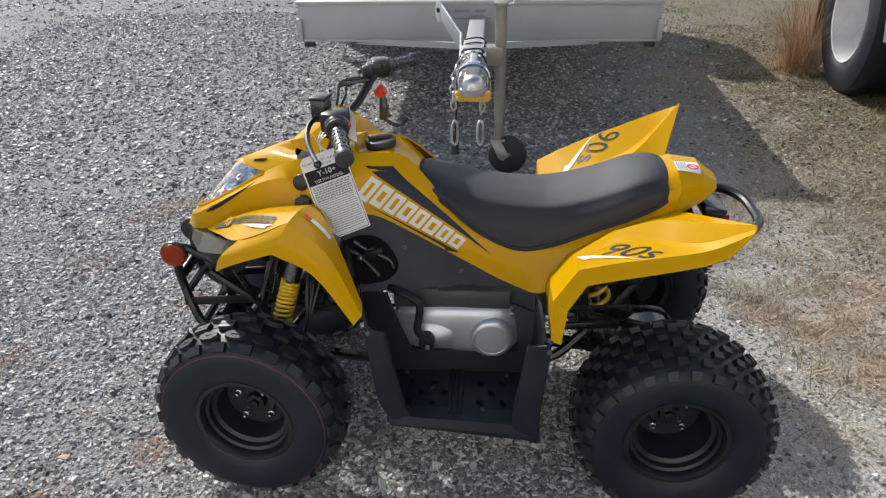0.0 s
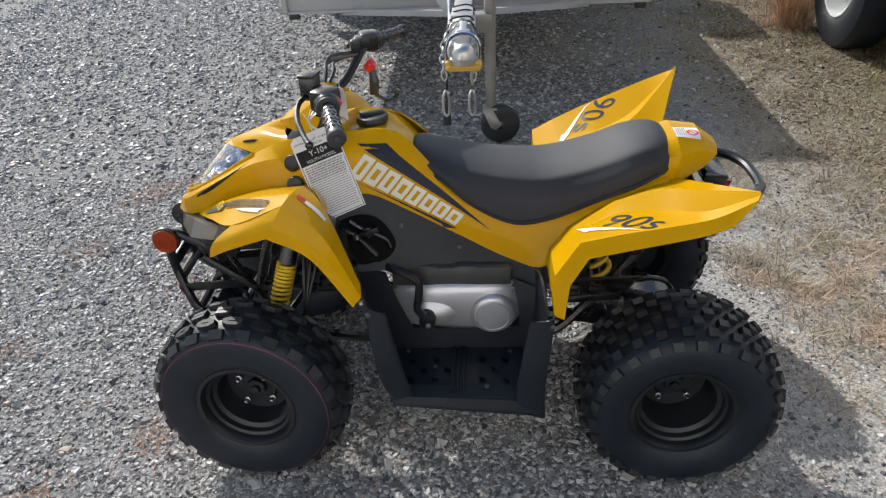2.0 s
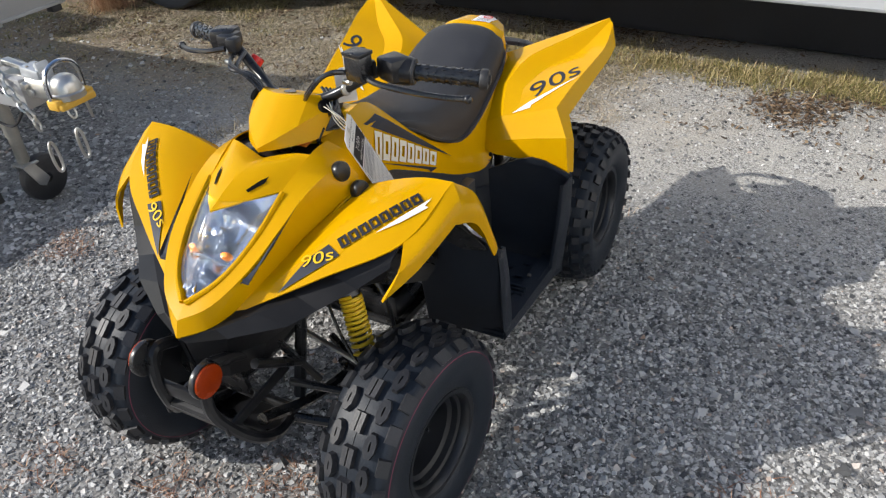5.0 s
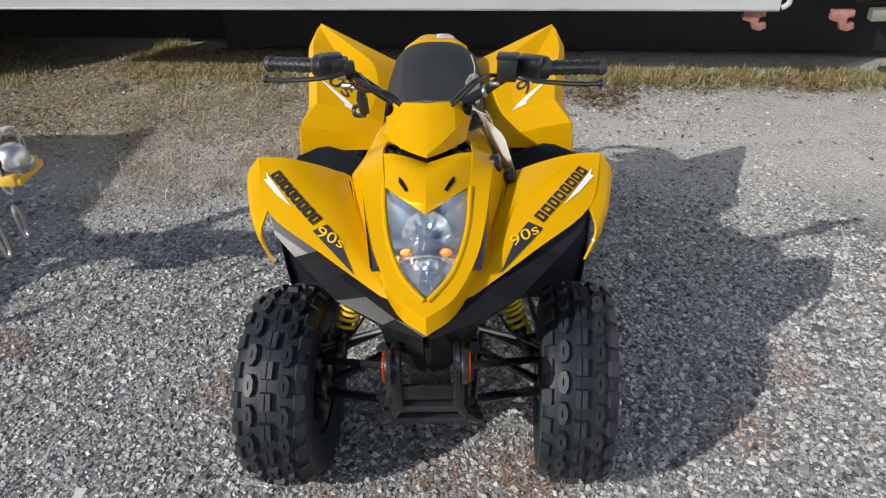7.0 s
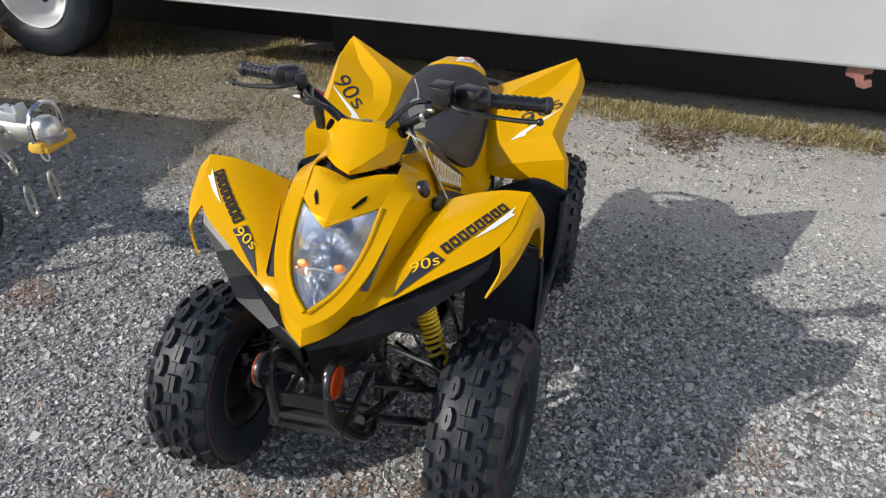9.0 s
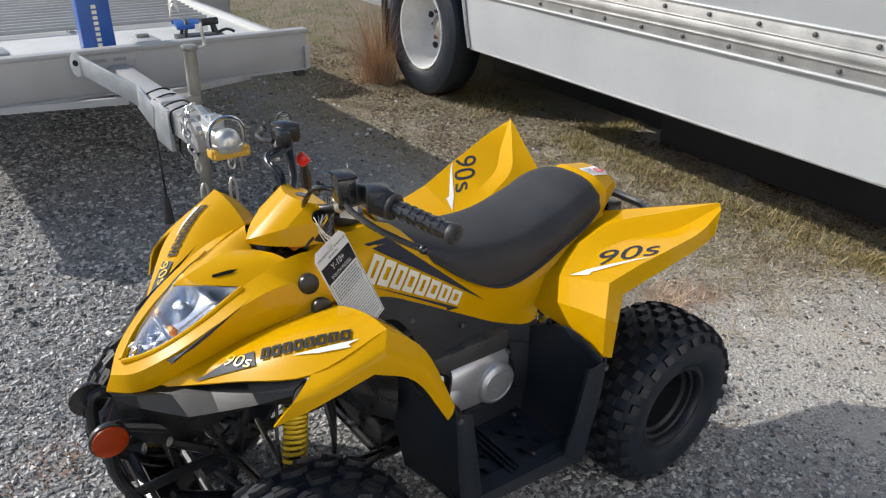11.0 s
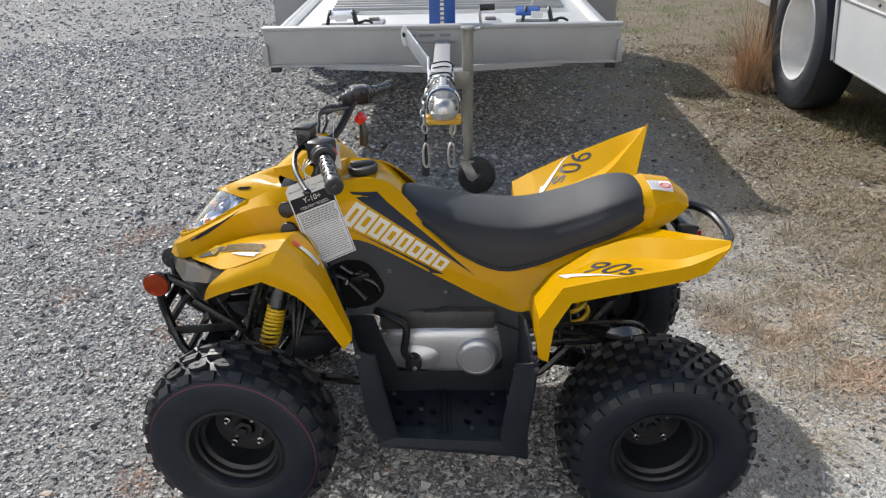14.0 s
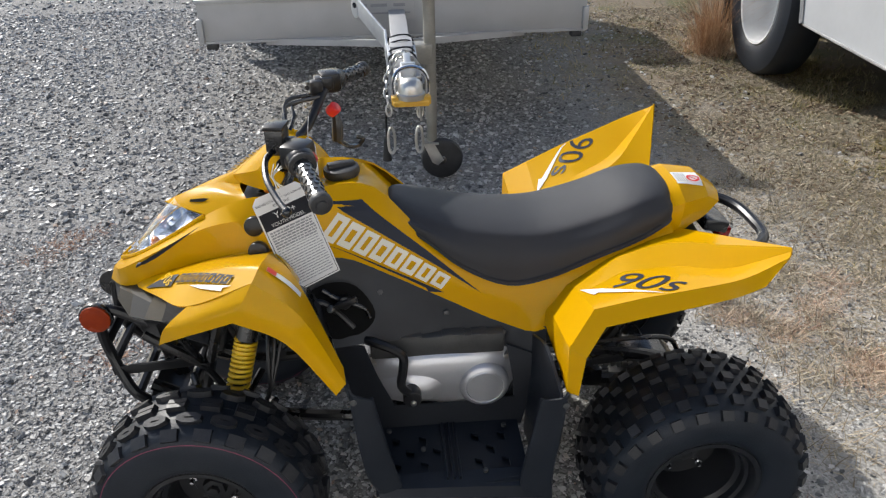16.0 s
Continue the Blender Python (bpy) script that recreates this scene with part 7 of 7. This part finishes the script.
# jockey stand with its wheel
jack = part("jockey_stand", merged(tube([(0.133, -0.69, 0.30), (0.133, -0.69, 0.835)], 0.027, 1, 16), tube([(0.134, -0.69, 0.13), (0.134, -0.69, 0.32)], 0.024, 1, 16), disc(0.034, 0.020, (0.133, -0.69, 0.838), (0, 0, 1), 18, 0.005)), DULL_STEEL, trailer, "dull steel jockey stand")
part("stand_clamp", box((0.12, 0.08, 0.09), (0.085, -0.69, 0.60), bevel=0.008), DULL_STEEL, jack)
part("crank", tube([(0.15, -0.69, 0.835), (0.185, -0.70, 0.838), (0.196, -0.70, 0.85), (0.190, -0.70, 0.90), (0.192, -0.70, 0.935)], 0.007, 4, 8), STEEL, jack)
part("crank_grip", tube([(0.190, -0.70, 0.935), (0.26, -0.70, 0.938)], 0.015, 1, 12), SOFT_RUBBER, jack, "black crank grip")
part("castor_fork", merged(*[moved(prism([(-0.02, 0.0), (0.03, 0.0), (0.075, -0.085), (0.045, -0.110), (0.02, -0.095)], 0.005, 0.001), pose(0.110, -0.73 + y, 0.185, 90, 0, 0)) for y in (-0.005, 0.060)], box((0.07, 0.08, 0.008), (0.128, -0.70, 0.182), bevel=0.002)), STEEL, jack)
cw = part("castor_wheel", lathe([(0.02, 0.028), (0.080, 0.028), (0.095, 0.018), (0.100, 0.0), (0.095, -0.018), (0.080, -0.028), (0.02, -0.028)], 32), SOFT_RUBBER, jack, "black castor wheel")
cw.matrix_basis = pose(0.178, -0.705, 0.098)


def chock(m, label, blue_on_top):
    t = thing("wheel_chock", m, label, "wheel chock", "things on the trailer deck")
    part("base", box((0.26, 0.14, 0.022), (0, 0, 0.011), bevel=0.004), SOFT_RUBBER, t)
    for x in (-0.09, 0.09):
        part("cradle", tube([(x, -0.05, 0.02), (x * 0.8, -0.02, 0.085), (x * 0.8, 0.04, 0.095), (x, 0.06, 0.02)], 0.010, 4, 8), SOFT_RUBBER, t)
    part("pad_edge", box((0.15, 0.014, 0.024), (0.0 if blue_on_top else -0.06, 0.055, 0.088), (12, 0, 0), 0.004), BLUE_PAINT, t, "blue painted edge")
    part("pad", box((0.14, 0.10, 0.020), (0.0 if blue_on_top else -0.06, 0.0, 0.080), (12, 0, 0), 0.006), DECAL_WHITE if blue_on_top else BLUE_PAINT, t, "pad of the chock")
    part("sticker", box((0.07, 0.04, 0.003), (0.0, -0.056, 0.070), (100, 0, 0), 0.0), DECAL_WHITE, t)
    part("handle", tube([(0.10, 0, 0.03), (0.15, -0.01, 0.045), (0.19, -0.02, 0.03)], 0.008, 4, 8), SOFT_RUBBER, t)
    return t


chock(TRAILER @ pose(-0.62, 0.40, 0.6435, 0, 0, 4), "blue and black wheel chock on the white deck", True)
chock(TRAILER @ pose(0.58, 0.42, 0.6435, 0, 0, -8), "blue and black wheel chock lying on the white deck", False)

# ---- the box truck: x along its side, y out of its side ----
TRUCK = pose(2.14, 1.70, 0, 0, 0, 81.5)
truck = thing("box_truck", TRUCK, "white box truck with aluminium rub rail, parked on grass", "truck")
XA, XB, ZB = -1.72, 2.64, 0.462


def side_wall():
    """Lower skirt sheet with dents, cut back behind the wheel arch."""
    bm = bmesh.new()
    nx, nz = 60, 8
    rows = []
    for j in range(nz + 1):
        z = ZB + (0.835 - ZB) * j / nz
        row = []
        for i in range(nx + 1):
            x = XA + (XB + 0.10 * j / nz - XA) * i / nx
            y = 0.004 * math.sin(3.1 * x + 5 * z) * math.sin(2.0 * z + 1.7 * x)
            for cx, cz, r, h in ((0.32, 0.633, 0.040, 0.020), (1.25, 0.70, 0.05, 0.010), (-0.4, 0.58, 0.09, 0.010)):
                d = ((x - cx) ** 2 + (z - cz) ** 2) / r ** 2
                y += h * math.exp(-d * 1.6)
            row.append(bm.verts.new((x, y, z)))
        rows.append(row)
    for j in range(nz):
        for i in range(nx):
            bm.faces.new((rows[j][i], rows[j][i + 1], rows[j + 1][i + 1], rows[j + 1][i]))
    bmesh.ops.recalc_face_normals(bm, faces=bm.faces)
    bmesh.ops.solidify(bm, geom=bm.faces[:], thickness=0.012)
    return bm


skirt = part("skirt_panel", side_wall(), TRUCK_WHITE, truck, "dented white skirt panel", smooth=60)
part("skirt_lip", box((XB - XA, 0.020, 0.012), ((XA + XB) / 2, -0.004, ZB - 0.004), bevel=0.003), TRUCK_ALU, skirt)
part("arch_edge", tube([(XB, 0.008, ZB), (XB + 0.05, 0.008, 0.62), (XB + 0.12, 0.008, 0.86), (XB + 0.22, 0.006, 1.06)], 0.014, 4, 8), TRUCK_ALU, skirt)
part("upper_panel", box((7.2, 0.030, 1.70), (1.55, -0.012, 1.83), bevel=0.004), TRUCK_WHITE, truck, "large white side panel")
rail = part("rub_rail", box((XB + 0.14 - XA, 0.010, 0.176), ((XA + XB) / 2 + 0.07, 0.006, 0.905), bevel=0.002), TRUCK_ALU, truck, "riveted aluminium rub rail")
for z, deep in ((0.874, 0.010), (0.893, 0.006), (0.935, 0.012)):
    part("rail_rib", box((XB + 0.1 - XA, deep, 0.008), ((XA + XB) / 2 + 0.06, 0.010 + deep / 2, z), bevel=0.0015), TRUCK_ALU, rail)
part("rail_step", box((XB + 0.12 - XA, 0.012, 0.036), ((XA + XB) / 2 + 0.065, 0.014, 0.915), (8, 0, 0), 0.002), TRUCK_ALU, rail)
for k in range(34):
    part("rivet", disc(0.011, 0.010, (XA + 0.08 + 0.265 * (k // 2) + (0.13 if k % 2 else 0), 0.014, 0.846 if k % 2 else 0.966), (0, 1, 0.1), 10, 0.003), CASE_DARK, rail)
part("rail_trim", tube([(XA, 0.014, 0.815), (XB + 0.06, 0.014, 0.815)], 0.008, 1, 8), TRUCK_WHITE, rail)
part("rail_trim", tube([(XA, 0.014, 0.998), (XB + 0.16, 0.014, 0.998)], 0.008, 1, 8), TRUCK_WHITE, rail)
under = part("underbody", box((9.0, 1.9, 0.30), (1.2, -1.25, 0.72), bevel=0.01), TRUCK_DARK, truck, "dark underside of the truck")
# added black boxes that stand in for deep shade and hide the ground
part("shade_wall", box((7.0, 0.10, 0.62), (0.1, -0.97, 0.32), bevel=0.01), TRUCK_DARK, under)
part("shade_block", box((4.9, 0.34, 0.56), (-1.0, -0.77, 0.32), bevel=0.04), TRUCK_DARK, under)
part("shade_slab", box((5.6, 0.9, 0.12), (-0.3, -1.3, 0.50), bevel=0.01), TRUCK_DARK, under)
# added unseen sheet that keeps daylight from the far side out
part("light_stop", box((9.0, 0.06, 0.90), (1.2, -2.1, 0.55), bevel=0.01), TRUCK_DARK, under)
part("roof", box((7.2, 2.3, 0.04), (1.55, -1.17, 2.70), bevel=0.004), TRUCK_WHITE, truck)
part("far_side", box((7.2, 0.03, 1.9), (1.55, -2.30, 1.75), bevel=0.004), TRUCK_WHITE, truck)
part("front_wall", box((0.03, 2.3, 1.9), (-2.05, -1.17, 1.75), bevel=0.004), TRUCK_WHITE, truck)
part("rear_wall", box((0.03, 2.3, 1.9), (5.15, -1.17, 1.75), bevel=0.004), TRUCK_WHITE, truck)
part("rear_skirt", merged(box((1.35, 0.020, 0.62), (4.38, -0.010, 0.86), bevel=0.004)), TRUCK_WHITE, truck)
part("mud_flap", box((0.02, 0.46, 0.42), (3.78, -0.18, 0.42), (0, 4, 0), 0.004), SOFT_RUBBER, truck, "black rubber mud flap")
part("flap_bolt", disc(0.012, 0.02, (3.765, -0.05, 0.50), (-1, 0, 0), 10, 0.003), STEEL, truck)
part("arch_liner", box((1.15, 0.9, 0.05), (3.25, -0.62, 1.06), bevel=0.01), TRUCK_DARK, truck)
tw = new("truck_wheel")
tw.parent = truck
tw.matrix_basis = pose(3.27, -0.10, 0.485)
part("tyre", lathe([(0.285, -0.09), (0.31, -0.115), (0.37, -0.128), (0.43, -0.126), (0.468, -0.112), (0.485, -0.085), (0.490, 0), (0.485, 0.085), (0.468, 0.112), (0.43, 0.126), (0.37, 0.128), (0.31, 0.115), (0.285, 0.09)], 64), RUBBER, tw, "worn black truck tyre")
rim = part("rim", lathe([(0.300, 0.105), (0.292, 0.116), (0.280, 0.112), (0.274, 0.070), (0.266, 0.000), (0.256, -0.050), (0.225, -0.085), (0.180, -0.100), (0.120, -0.104), (0.110, -0.098), (0.0005, -0.098), (0.0005, -0.12), (0.27, -0.12)], 56), RIM_WHITE, tw, "deep white painted steel rim with hand holes", smooth=50)
for k in range(5):
    q = 2 * math.pi * (k + 0.25) / 5
    b = disc(0.032, 0.012, (0, 0, 0), (0, 1, 0), 16)
    bmesh.ops.scale(b, vec=(1, 1, 0.75), verts=b.verts)
    part("hand_hole", moved(b, Matrix.Translation((0.195 * math.cos(q), -0.094, 0.195 * math.sin(q)))), TRUCK_DARK, rim)
for k in range(8):
    q = 2 * math.pi * k / 8
    part("wheel_nut", disc(0.013, 0.03, (0.135 * math.cos(q), -0.088, 0.135 * math.sin(q)), (0, 1, 0), 6, 0.003), RUSTY, rim, "rusty wheel nut")
part("hub_cap", disc(0.085, 0.06, (0, -0.075, 0), (0, 1, 0), 20, 0.01), DULL_STEEL, rim, "dull steel hub")
# chassis parts ahead of the skirt
part("skirt_corner", tube([(XA - 0.01, -0.01, ZB + 0.005), (XA - 0.035, -0.01, ZB + 0.02), (XA - 0.045, -0.01, ZB + 0.06), (XA - 0.045, -0.01, 0.80)], 0.014, 4, 8), TRUCK_WHITE, skirt)
part("step_tank", merged(disc(0.20, 1.1, (-2.75, -0.30, 0.62), (1, 0, 0), 28, 0.02), box((1.3, 0.16, 0.10), (-2.6, -0.2, 0.86), bevel=0.01)), TRUCK_DARK, truck, "dark tank ahead of the skirt")
for x in (XA + 0.10, XA - 0.34):
    part("bracket", merged(prism([(-0.085, 0.10), (0.075, 0.10), (0.075, 0.055), (0.030, 0.045), (0.035, 0.005), (0.085, 0.010), (0.095, -0.030), (0.050, -0.052), (0.0, -0.040), (-0.020, 0.010), (-0.085, 0.030)], 0.05, 0.004)), SALMON, truck, "faded red steel bracket").matrix_basis = pose(x, -0.08, 0.375, 90, 0, 180) @ Matrix.Diagonal((0.7, 0.7, 0.8, 1))
part("side_bar", box((0.62, 0.06, 0.06), (XA - 0.80, -0.10, 0.42), (0, 2, 0), 0.008), DULL_STEEL, truck)
